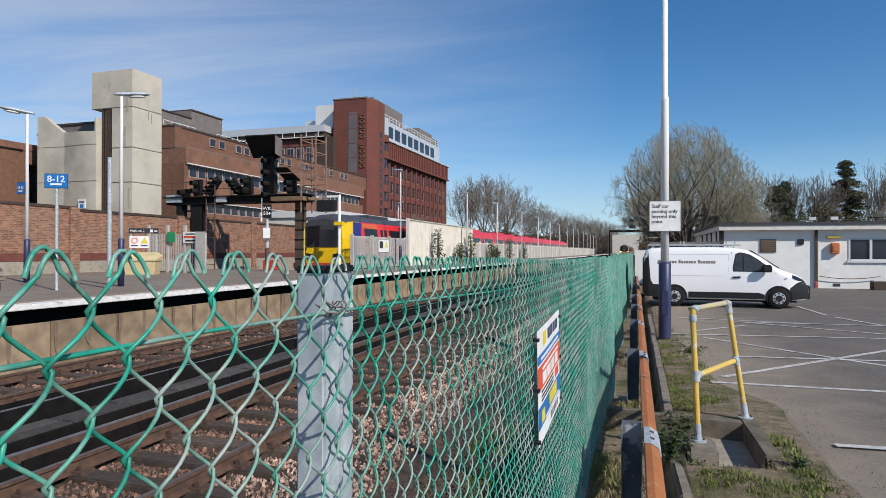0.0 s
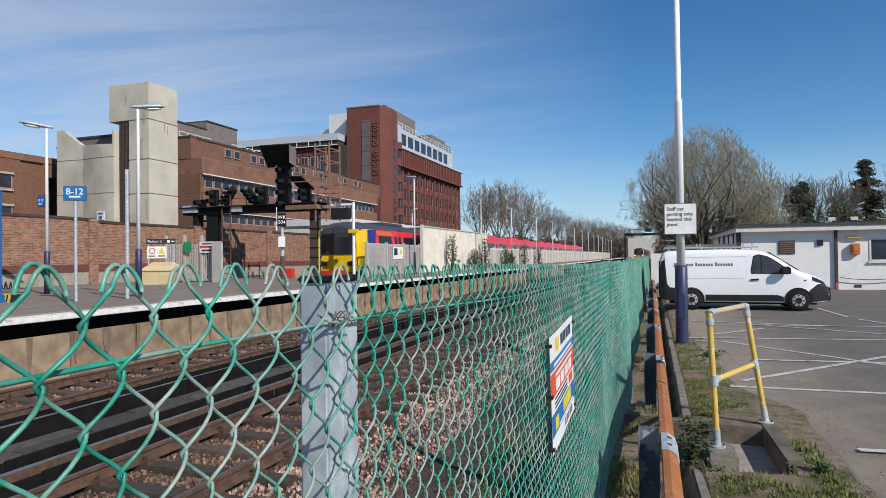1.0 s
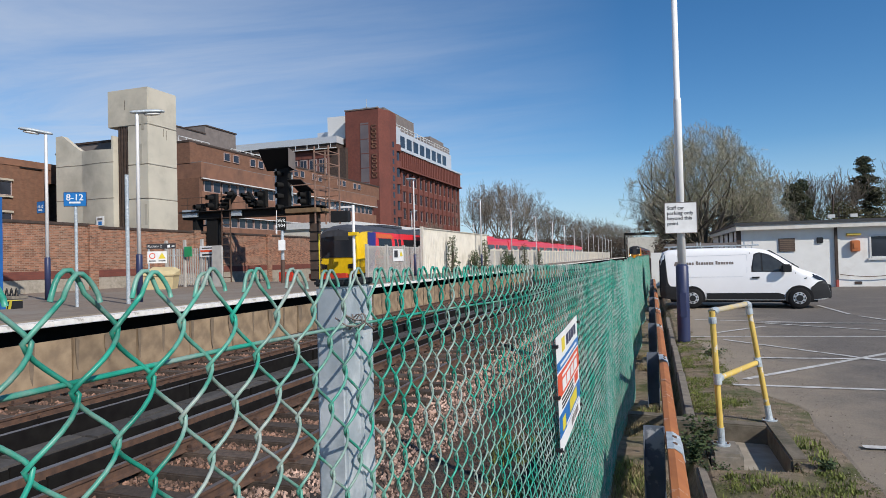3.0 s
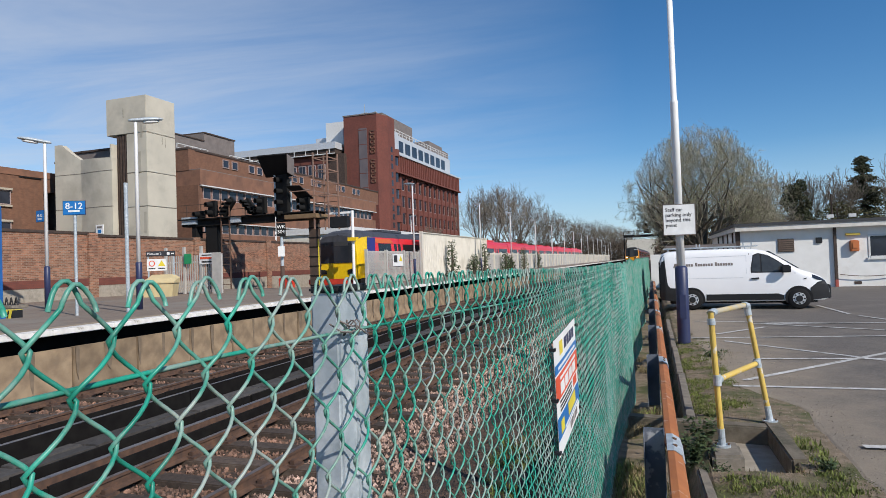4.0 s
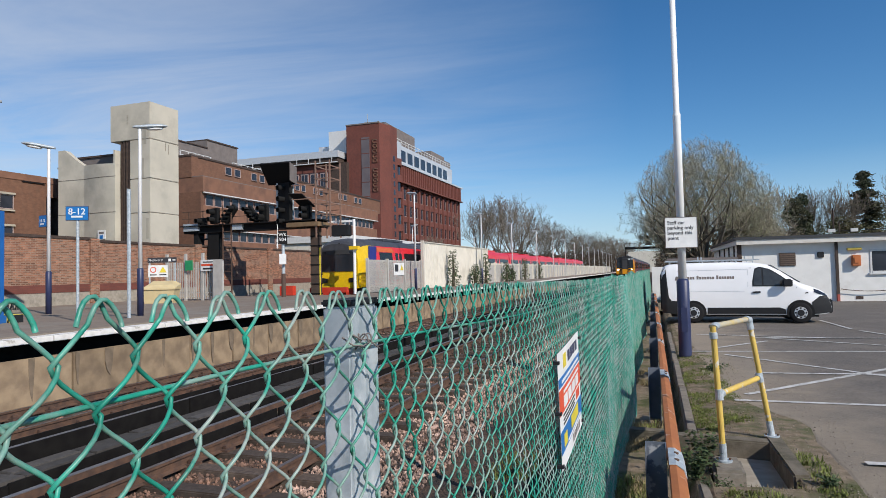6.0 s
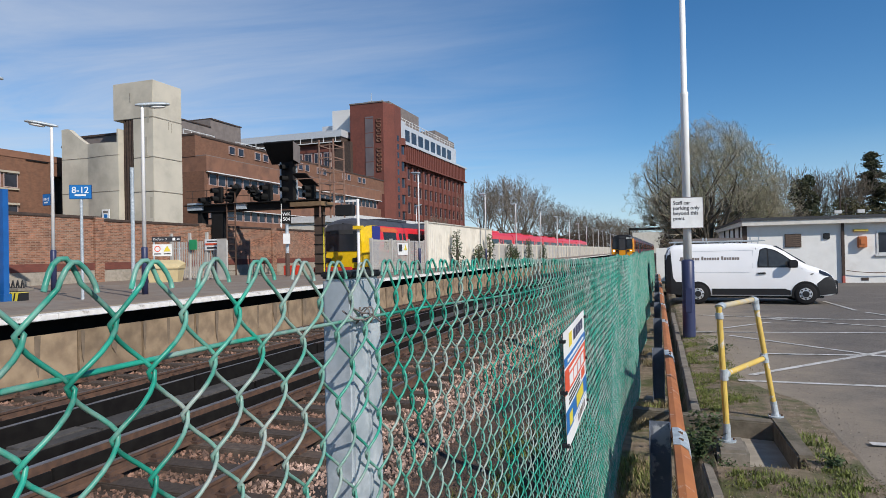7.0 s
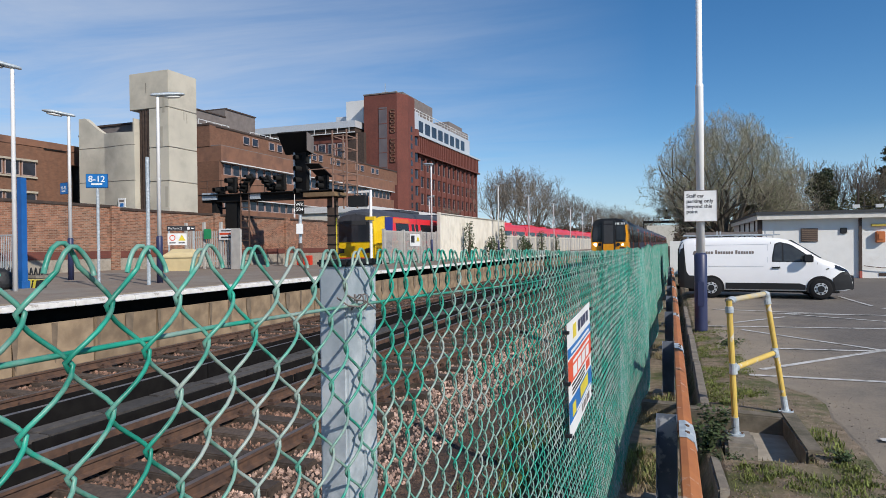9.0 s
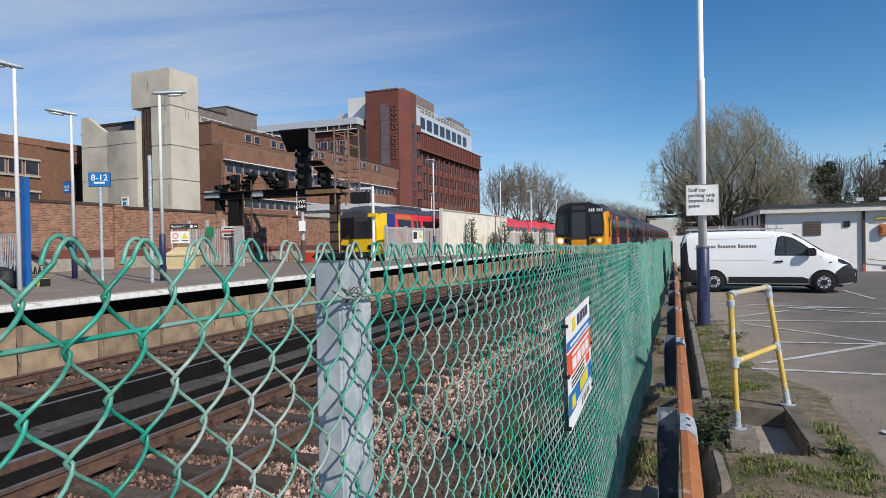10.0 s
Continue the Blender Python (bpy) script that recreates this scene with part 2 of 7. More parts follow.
    train_black=plain("train_black", (0.018, 0.018, 0.02), 0.35),
    alarm=plain("alarm_orange", (0.55, 0.17, 0.05), 0.5),
    sign_white=plain("sign_white", (0.80, 0.80, 0.78), 0.5),
    ink=plain("ink", (0.03, 0.03, 0.035), 0.6),
    red=plain("red_paint", (0.60, 0.05, 0.025), 0.5),
    sign_red=plain("sign_red", (0.72, 0.09, 0.035), 0.5),
    sign_yellow=plain("sign_yellow", (0.75, 0.60, 0.05), 0.5),
    sign_green=plain("sign_green", (0.02, 0.30, 0.12), 0.5),
    hoarding=mat("hoarding", (0.66, 0.62, 0.53), (0.60, 0.56, 0.48), rough=0.7, scale=1.2, bump=0.05, stain=(0.50, 0.46, 0.38), stain_scale=0.6),
    palisade=mat("palisade_steel", (0.50, 0.48, 0.44), (0.42, 0.40, 0.37), rough=0.6, metal=0.1, scale=3, bump=0.05),
    bark=mat("bark", (0.13, 0.108, 0.08), (0.085, 0.07, 0.052), rough=0.95, scale=3, bump=0.2),
    twig=mat("twig", (0.36, 0.32, 0.245), (0.26, 0.23, 0.17), rough=0.95, scale=0.5, bump=0.0, rand=0.2),
    far_twig=mat("far_twig", (0.20, 0.165, 0.125), (0.14, 0.115, 0.088), rough=0.95, scale=0.5, bump=0.0, rand=0.2),
    bud=mat("spring_leaf", (0.34, 0.36, 0.18), (0.26, 0.28, 0.13), rough=0.9, scale=0.6, bump=0.0, rand=0.3),
    evergreen=mat("evergreen", (0.045, 0.060, 0.028), (0.085, 0.080, 0.045), rough=0.9, scale=0.8, bump=0.0, rand=0.35),
    ivy=mat("hedge_leaf", (0.13, 0.115, 0.055), (0.075, 0.075, 0.035), rough=0.9, scale=0.8, bump=0.0, rand=0.35),
    grass=mat("grass", (0.185, 0.215, 0.055), (0.11, 0.135, 0.034), rough=0.9, scale=3, bump=0.0, rand=0.45),
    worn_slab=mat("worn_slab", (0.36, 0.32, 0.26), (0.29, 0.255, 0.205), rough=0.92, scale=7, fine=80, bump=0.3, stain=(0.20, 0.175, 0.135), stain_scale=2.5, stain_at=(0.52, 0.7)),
    # step sides: moss with shade put into its colour, against worn_slab's paler floor
    mossy=mat("mossy_shade_concrete", (0.17, 0.145, 0.11), (0.115, 0.098, 0.072), rough=0.95, scale=10, fine=70, bump=0.6, dist=0.008, stain=(0.075, 0.068, 0.042), stain_scale=4.0, stain_at=(0.48, 0.66)),
    weed=mat("weed_leaf", (0.055, 0.085, 0.028), (0.04, 0.065, 0.02), rough=0.8, scale=5, bump=0.0, rand=0.35),
    moss=mat("moss", (0.12, 0.135, 0.04), (0.085, 0.09, 0.03), rough=0.95, scale=3, bump=0.0, rand=0.5),
    gravel=mat("gravel", (0.33, 0.28, 0.22), (0.18, 0.15, 0.12), rough=0.95, scale=20, bump=0.2, rand=0.5),
    straw=mat("dry_grass", (0.26, 0.21, 0.11), (0.19, 0.15, 0.08), rough=0.95, scale=5, bump=0.0, rand=0.3),
    lamp_on=glow("headlight", (1.0, 0.93, 0.80), 6.0),
)



def dusty(m, colour):
    """Blown dust that thins out away from the verge, in ragged patches."""
    n, l = m.node_tree.nodes, m.node_tree.links
    p = n["Principled BSDF"]
    tc = n.new("ShaderNodeTexCoord"); sx = n.new("ShaderNodeSeparateXYZ"); l.new(tc.outputs["Object"], sx.inputs[0])
    r = n.new("ShaderNodeMapRange"); r.inputs[1].default_value, r.inputs[2].default_value = 4.2, 1.1
    r.inputs[3].default_value, r.inputs[4].default_value = -0.45, 0.50
    l.new(sx.outputs["X"], r.inputs[0])
    t = n.new("ShaderNodeTexNoise"); t.inputs["Scale"].default_value = 1.1; t.inputs["Detail"].default_value = 9; t.inputs["Roughness"].default_value = 0.62
    l.new(tc.outputs["Object"], t.inputs["Vector"])
    ad = n.new("ShaderNodeMath"); ad.operation = "ADD"; l.new(r.outputs[0], ad.inputs[0]); l.new(t.outputs["Fac"], ad.inputs[1])
    q = n.new("ShaderNodeMapRange"); q.inputs[1].default_value, q.inputs[2].default_value = 0.42, 0.98; l.new(ad.outputs[0], q.inputs[0])
    mx = n.new("ShaderNodeMix"); mx.data_type = "RGBA"; mx.inputs[7].default_value = (*colour, 1)
    l.new(q.outputs[0], mx.inputs[0]); l.new(p.inputs["Base Color"].links[0].from_socket, mx.inputs[6]); l.new(mx.outputs[2], p.inputs["Base Color"])


dusty(M["asphalt"], (0.285, 0.235, 0.175))


# ---- mesh helpers ----
def box(bm, x0, x1, y0, y1, z0, z1, bevel=0.0):
    vs = [bm.verts.new((x, y, z)) for z in (z0, z1) for y in (y0, y1) for x in (x0, x1)]
    fs = [bm.faces.new([vs[i] for i in q]) for q in ((0, 2, 3, 1), (4, 5, 7, 6), (0, 1, 5, 4), (2, 6, 7, 3), (0, 4, 6, 2), (1, 3, 7, 5))]
    if bevel:
        es = list({e for f in fs for e in f.edges})
        bmesh.ops.bevel(bm, geom=es, offset=bevel, segments=2, affect="EDGES")
    return bm


def boxes(*rows, bevel=0.0):
    bm = bmesh.new()
    for r in rows:
        box(bm, *r, bevel=bevel)
    return bm


def tube(bm, pts, radii, sides=8, cap=True):
    """A round bar along a line of points."""
    pts = [Vector(p) for p in pts]
    if isinstance(radii, (int, float)):
        radii = [radii] * len(pts)
    up = Vector((0.13, 0.31, 0.94)) if abs((pts[-1] - pts[0]).normalized().z) < 0.9 else Vector((1, 0.1, 0))
    rings = []
    for i, p in enumerate(pts):
        d = (pts[min(i + 1, len(pts) - 1)] - pts[max(i - 1, 0)]).normalized()
        u = d.cross(up).normalized(); v = d.cross(u)
        rings.append([bm.verts.new(p + radii[i] * (math.cos(a) * u + math.sin(a) * v)) for a in (2 * math.pi * k / sides for k in range(sides))])
    for r, s in zip(rings, rings[1:]):
        for k in range(sides):
            bm.faces.new((r[k], r[(k + 1) % sides], s[(k + 1) % sides], s[k]))
    if cap:
        bm.faces.new(rings[0][::-1]); bm.faces.new(rings[-1])
    return bm


def loft(bm, rings, closed=True, caps=True):
    vr = [[bm.verts.new(p) for p in r] for r in rings]
    n = len(vr[0])
    for r, s in zip(vr, vr[1:]):
        for k in range(n if closed else n - 1):
            bm.faces.new((r[k], r[(k + 1) % n], s[(k + 1) % n], s[k]))
    if caps:
        bm.faces.new(vr[0][::-1]); bm.faces.new(vr[-1])
    return bm


def slab(bm, pts, normal, thick):
    """A flat outline given a thickness along normal."""
    n = Vector(normal) * thick
    return loft(bm, [[Vector(p) for p in pts], [Vector(p) + n for p in pts]])


def mesh_of(name, bm, material, smooth=False):
    bmesh.ops.recalc_face_normals(bm, faces=bm.faces)
    me = bpy.data.meshes.new(name)
    bm.to_mesh(me); bm.free()
    me.materials.append(material)
    if smooth:
        for f in me.polygons:
            f.use_smooth = len(f.vertices) <= 4
    return me


def part(name, bm, material, parent, label="", smooth=False):
    ob = new(name, mesh_of(name, bm, material, smooth))
    ob.parent = parent
    if label:
        ob["label"] = label
    return ob


def thing(name, label, category, group="", at=None):
    ob = tagged(new(name), label, category, group)
    if at is not None:
        ob.matrix_basis = at
    return ob


def solid(name, bm, material, label, category, group="", kind="", smooth=False):
    return tagged(new(name, mesh_of(name, bm, material, smooth)), label, category, group, kind)


def piece(name, me, parent, m):
    ob = new(name, me)
    ob.parent = parent
    ob.matrix_basis = m
    return ob


def lettering(text, size, material, parent, m, name="lettering", align="LEFT", depth=0.002, space=1.0, bold=0.0):
    cu = bpy.data.curves.new(name, "FONT")
    cu.body, cu.size, cu.extrude, cu.align_x, cu.space_line, cu.offset = text, size, depth, align, space, bold * size
    ob = bpy.data.objects.new(name, cu)
    scene.collection.objects.link(ob)
    me = bpy.data.meshes.new_from_object(ob)
    bpy.data.objects.remove(ob)
    me.materials.append(material)
    o = new(name, me); o.parent = parent; o.matrix_basis = m
    return o


def raw_mesh(name, verts, faces, material, smooth=False):
    me = bpy.data.meshes.new(name)
    me.from_pydata(verts, [], faces)
    me.materials.append(material)
    if smooth:
        me.shade_smooth()
    return me


# ---- the large structure ----
RAIL_Z = -0.40
PLAT_Z = 0.75
NEAR_TRACK, FAR_TRACK, BAY_TRACK, BAY_TRACK_2 = -5.02, -10.02, -18.0, -22.4


def strip_profile(profile, y0, y1, steps, rough=0.0, seed=1):
    """A ground strip along the line: a cross-section of (x, z) carried from y0 to y1."""
    bm = bmesh.new()
    rows = []
    for i in range(steps + 1):
        y = y0 + (y1 - y0) * i / steps
        rows.append([bm.verts.new((x, y, z + rough * noise.noise((x * 1.7 + seed, y * 1.7, 0)))) for x, z in profile])
    for r, s in zip(rows, rows[1:]):
        for k in range(len(profile) - 1):
            bm.faces.new((r[k], r[k + 1], s[k + 1], s[k]))
    return bm


def fine(profile, step):
    out = []
    for (xa, za), (xb, zb) in zip(profile, profile[1:]):
        n = max(1, int(abs(xb - xa) / step))
        out += [(xa + (xb - xa) * i / n, za + (zb - za) * i / n) for i in range(n)]
    return out + [profile[-1]]


bm = bmesh.new()
bmesh.ops.create_grid(bm, x_segments=8, y_segments=8, size=3000)
bmesh.ops.translate(bm, verts=bm.verts, vec=(0, 0, -0.95))
solid("ground", bm, M["ground"], "brown earth and grass reaching to the horizon", "ground", kind="structure")

BED = [(-11.45, -0.66), (-11.2, -0.62), (-8.8, -0.63), (-8.2, -0.64), (-7.3, -0.64), (-6.9, -0.63), (-4.1, -0.63), (-3.5, -0.67), (-2.6, -0.80), (-1.5, -0.82), (-0.75, -0.35), (-0.5, -0.16)]
solid("track_bed", strip_profile(fine(BED, 0.25), -12, 60, 220, 0.03), M["ballast"], "brown oily ballast bed under the tracks", "track bed", kind="structure")
solid("track_bed_far", strip_profile(BED, 60, 420, 4), M["ballast"], "brown ballast bed running into the distance", "track bed", kind="structure")
VERGE = [(-0.5, -0.16), (-0.2, -0.14), (0.1, -0.12), (0.3, -0.10), (0.42, -0.03), (0.8, 0.0), (1.3, 0.004), (1.75, 0.0)]


def verge_z(x, y):
    """Height of the dirt beside the fence, sunk round the old steps."""
    for (xa, za), (xb, zb) in zip(VERGE, VERGE[1:]):
        if x <= xb:
            break
    z = za + (zb - za) * min(1.0, max(0.0, (x - xa) / (xb - xa)))
    z += 0.03 * noise.noise((x * 1.7 + 4, y * 1.7, 0)) * max(0.0, min(1.0, 1.3 - x)) + 0.012 * noise.noise((x * 7, y * 7, 2)) * max(0.0, min(1.0, 1.6 - 1.1 * x))
    if 0.45 < x < 1.10 and 5.75 < y < 7.30:
        z -= 0.22 * min(1.0, (y - 5.75) / 0.4)
    if 0.10 < x < 0.29 and y > 3.0 and not 7.3 < y < 7.6:
        z -= 0.17
    return z


def verge_mesh():
    bm = bmesh.new()
    xs = [p[0] for p in fine(VERGE, 0.055)]
    rows = [[bm.verts.new((x, -6 + 36 * i / 420, verge_z(x, -6 + 36 * i / 420))) for x in xs] for i in range(421)]
    for r, s in zip(rows, rows[1:]):
        for k in range(len(xs) - 1):
            bm.faces.new((r[k], r[k + 1], s[k + 1], s[k]))
    return bm


solid("verge", verge_mesh(), M["dirt"], "bare dirt verge with patchy moss beside the fence", "verge", kind="structure")
solid("verge_far", strip_profile(VERGE, 30, 300, 4), M["dirt"], "dirt strip beside the far fence", "verge", kind="structure")
# car park surface: its ragged edge lies on the verge
bm = bmesh.new()
edge = []
for i in range(161):
    y = -8 + 50 * i / 160
    base = 1.42 + 0.16 * noise.noise((0.0, y * 0.8, 3.0)) + 0.05 * noise.noise((0.0, y * 4.0, 1.0))
    base -= 0.75 * max(0.0, min(1.0, (y - 8.2) / 1.6)) + 0.15 * max(0.0, min(1.0, (y - 15) / 3))
    edge.append((base, y))
vd = [bm.verts.new((x, y, -0.025)) for x, y in edge]
va = [bm.verts.new((x + 0.16 + 0.05 * noise.noise((x * 9, y * 6, 0)), y, 0.007)) for x, y in edge]
vb = [bm.verts.new((6.0, y, 0.014)) for x, y in edge]
vc = [bm.verts.new((60.0, y, 0.014)) for x, y in edge]
for i in range(160):
    bm.faces.new((vd[i], va[i], va[i + 1], vd[i + 1])); bm.faces.new((va[i], vb[i], vb[i + 1], va[i + 1])); bm.faces.new((vb[i], vc[i], vc[i + 1], vb[i + 1]))
solid("car_park", bm, M["asphalt"], "worn grey asphalt car park with dusty edges", "car park", kind="structure")

# painted bay lines on the asphalt
LINES = []


def line(x0, y0, x1, y1, w=0.10):
    LINES.append(1)
    d = Vector((x1 - x0, y1 - y0, 0)).normalized(); n = Vector((-d.y, d.x, 0)) * w / 2
    lift = 0.0145 + 0.0012 * len(LINES)
    a, b = Vector((x0, y0, lift)), Vector((x1, y1, lift))
    bm = bmesh.new()
    k = 24
    prev = None
    for i in range(k + 1):
        p = a.lerp(b, i / k)
        j = 0.010 * noise.noise((p.x * 5, p.y * 5, 0))
        cur = (bm.verts.new(p + n * (1 + j * 8)), bm.verts.new(p - n * (1 - j * 8)))
        if prev:
            bm.faces.new((prev[0], prev[1], cur[1], cur[0]))
        prev = cur
    solid("painted_line", bm, M["white_line"], "worn white painted line on the asphalt", "road marking", "bay lines", "structure")


for seg in [(0.98, 9.33, 4.6, 9.42), (1.18, 9.76, 4.9, 13.88), (1.33, 14.09, 4.3, 10.92), (1.65, 11.75, 5.4, 12.16), (0.69, 14.5, 7.0, 15.41), (1.28, 15.24, 2.51, 16.75), (2.6, 17.41, 7.2, 14.67),
            (0.99, 18.17, 4.2, 17.55), (2.33, 17.44, 7.5, 17.82), (5.02, 23.18, 5.11, 20.0), (5.2, 19.5, 6.2, 16.2), (1.77, 6.58, 4.2, 6.76)]:
    line(*seg)

# platform slabs
PY0, PEND = -25.0, 31.0
solid("platform", boxes((-26.0, -12.30, PY0, PEND, -0.9, PLAT_Z)), M["platform"], "grey asphalt station platform", "platform", kind="structure")
solid("platform_far", boxes((-15.9, -12.30, PEND, 300, -0.9, PLAT_Z)), M["platform"], "narrow grey platform running into the distance", "platform", kind="structure")
bm = bmesh.new()
for i in range(int((300 - PY0) / 40)):
    box(bm, -12.30, -11.86, PY0 + 40 * i, PY0 + 40 * (i + 1), 0.64, PLAT_Z + 0.002)
solid("platform_tactile_strip", bm, mat("tactile", (0.34, 0.27, 0.18), (0.28, 0.22, 0.15), rough=0.9, scale=8, fine=60, bump=0.4), "buff tactile paving strip along the platform edge", "paving", kind="structure")
# recess surfaces coloured black to stand in for deep shade below the coping
solid("platform_core", boxes((-12.30, -12.15, PY0, 300, -0.9, 0.70), (-12.2, -11.80, PY0, 300, -0.9, 0.12)), M["black"], "recess under the platform coping, coloured black for its shade", "platform wall", kind="structure")
edge_thing = thing("platform_edge", "white-painted stone coping over buff concrete panels", "platform edge")
edge_thing["kind"] = "structure"
stone_me = mesh_of("coping_stone", box(bmesh.new(), -0.20, 0.20, -0.745, 0.745, -0.055, 0.055, bevel=0.012), M["coping"])
panel_me = mesh_of("wall_panel", box(bmesh.new(), -0.05, 0.05, -0.85, 0.85, -0.49, 0.49, bevel=0.012), M["facing"])
for i in range(60):
    piece("coping_stone", stone_me, edge_thing, pose(-11.66 + 0.006 * math.sin(i * 7.1), -5 + 1.5 * i, PLAT_Z - 0.045))
for i in range(52):
    piece("wall_panel", panel_me, edge_thing, pose(-11.74 + 0.012 * math.sin(i * 3.3), -5 + 1.75 * i, 0.44 - 0.49 - 0.1))
rs = random.Random(77)
streak = [mesh_of("stain_streak", slab(bmesh.new(), [(0, -w, 0.0), (0, w, 0.0), (0, w * 0.7, -0.4), (0, w * 0.25, -h), (0, -w * 0.5, -h * 0.8), (0, -w * 0.9, -0.3)], (1, 0, 0), 0.002), M["streak"]) for w, h in ((0.07, 0.85), (0.12, 0.62), (0.05, 0.70))]
for i in range(64):
    y = -4.1 + 0.875 * i + rs.uniform(-0.12, 0.12)
    piece("stain_streak", rs.choice(streak), edge_thing, pose(-11.674, y, 0.34))
solid("platform_edge_far", boxes((-11.86, -11.46, 86, 300, PLAT_Z - 0.1, PLAT_Z + 0.01)), M["coping"], "white platform coping in the distance", "platform edge", kind="structure")

# bay: sunk tracks beyond the platform end, and the ground behind
solid("bay_bed", boxes((-26.0, -15.9, PEND, 300, -0.9, -0.05)), M["ballast"], "ballast of the bay sidings", "track bed", kind="structure")
solid("back_land", boxes((-140, -26.4, -60, 420, -0.9, 0.0)), M["ground"], "ground behind the station wall", "ground", kind="structure")

# brick wall behind the platform
wall = thing("station_wall", "long red-brown brick wall with a concrete foot", "wall"); wall["kind"] = "structure"
part("brickwork", boxes((-26.4, -26.0, -30, 23.3, 1.38, 3.84), (-26.4, -26.0, 23.3, 60, 1.38, 3.74)), M["brick_wall"], wall)
part("wall_coping", boxes((-26.46, -25.95, -30, 23.3, 3.84, 3.96), (-26.46, -25.95, 23.3, 60, 3.74, 3.86)), M["dark_wood"], wall, "dark coping of the brick wall")
part("plinth", boxes((-26.45, -25.95, -30, 60, -0.5, 1.38)), M["worn_slab"], wall, "weathered concrete plinth")
part("plinth_band", boxes((-26.42, -25.93, -30, 60, 1.34, 1.70)), M["brick_red"], wall, "darker red brick band")
for y in (22.9, 30.2, 37.5, 44.5):
    part("pier", boxes((-26.1, -25.86, y, y + 0.5, 0.0, 3.9)), M["brick_wall"], wall)

# tracks
def rail_profile(x, z):
    """Rail section with its running surface at z."""
    s = [(-0.065, -0.155), (0.065, -0.155), (0.065, -0.140), (0.012, -0.120), (0.012, -0.045), (0.034, -0.035), (0.034, -0.004), (-0.034, -0.004), (-0.034, -0.035), (-0.012, -0.045), (-0.012, -0.120), (-0.065, -0.140)]
    return [(x + a, z + b) for a, b in s]


def track(name, x, z, y0, y1, label, sleepers):
    t = thing(name, label, "railway track"); t["kind"] = "structure"
    for sx in (-0.752, 0.752):
        bm = bmesh.new()
        loft(bm, [[(a, y, b) for a, b in rail_profile(x + sx, z)] for y in (y0, y1)])
        r = part("rail", bm, M["rail_side"], t, "rust-brown steel rail")
        part("running_surface", boxes((x + sx - 0.030, x + sx + 0.030, y0, y1, z - 0.006, z)), M["rail_top"], r, "polished steel rail head")
    me = mesh_of("sleeper", box(bmesh.new(), -1.3, 1.3, -0.125, 0.125, -0.12, 0.0, bevel=0.015), M["sleeper"])
    chair = mesh_of("rail_chair", boxes((-0.17, 0.17, -0.09, 0.09, 0.0, 0.03), (-0.12, -0.06, -0.05, 0.05, 0.03, 0.08), (0.06, 0.12, -0.05, 0.05, 0.03, 0.08)), M["rail_side"])
    for i in range(sleepers):
        y = max(y0, -3.0) + 0.68 * i
        s = piece("sleeper", me, t, pose(x + 0.02 * math.sin(i * 5.3), y, z - 0.155, 0, 0, 0.6 * math.sin(i * 2.1)))
        if i < 40:
            for sx in (-0.752, 0.752):
                piece("rail_chair", chair, s, pose(sx, 0, 0))
    return t


track("railway_track", NEAR_TRACK, RAIL_Z, -12, 420, "running line with brown sleepers and one bright rail", 70)
track("railway_track", FAR_TRACK, RAIL_Z, -12, 420, "running line alongside the platform wall", 70)
track("railway_track", BAY_TRACK, 0.10, 32.5, 300, "bay siding ending at buffers", 12)
track("railway_track", BAY_TRACK_2, 0.10, 32.5, 300, "second bay siding beside the wall", 12)

# conductor rails with their guard boards, between the tracks
def conductor(x, boards):
    t = thing("conductor_rail", "bright-topped third rail between black timber guard boards", "conductor rail", "conductor rails"); t["kind"] = "structure"
    part("power_rail", boxes((x - 0.045, x + 0.045, -12, 300, -0.50, -0.365)), M["rail_side"], t)
    part("contact_face", boxes((x - 0.040, x + 0.040, -12, 300, -0.365, -0.358)), M["contact"], t, "polished contact face")
    for k in range(28):
        part("insulator", boxes((x - 0.07, x + 0.07, -3 + 2.04 * k, -2.86 + 2.04 * k, -0.60, -0.50)), M["kerb"], t)
    for bx, z0, z1 in boards:
        for k in range(18):
            y0 = -12 + 4.2 * k
            tilt = 0.012 * math.sin(k * 2.7 + bx)
            part("guard_board", boxes((bx - 0.022 + tilt, bx + 0.022 + tilt, y0, y0 + 4.17, z0, z1 + 0.008 * math.sin(k * 3.9)), bevel=0.006), M["black"], t)
        part("guard_board", boxes((bx - 0.022, bx + 0.022, 63.6, 220, z0, z1)), M["black"], t)


conductor(-6.36, ((-6.62, -0.60, -0.315), (-6.07, -0.60, -0.365)))
conductor(-8.22, ((-7.90, -0.64, -0.29), (-8.45, -0.64, -0.33)))
# cable troughs: a row of concrete lids between the tracks
trough = thing("cable_trough", "dark grey concrete cable trough lids between the tracks", "cable trough"); trough["kind"] = "structure"
lid_me = mesh_of("trough_lid", boxes((-0.115, 0.115, -0.485, 0.485, -0.05, 0.0), bevel=0.008), M["trough"])
part("trough_body", boxes((-7.78, -7.26, -12, 200, -0.75, -0.545)), M["black"], trough)
for k in range(46):
    for cx in (-7.65, -7.40):
        piece("trough_lid", lid_me, trough, pose(cx + 0.008 * math.sin(k * 5.1 + cx), -4 + 1.0 * k, -0.497 + 0.006 * math.sin(k * 3.3 + cx * 9), 0, 0, 0.5 * math.sin(k * 1.7)))


# ---- the fence beside the camera ----
POSTS = [-4.6, 0.81, 6.22, 11.7, 17.2, 22.7, 28.2, 33.7, 39.2, 44.7]


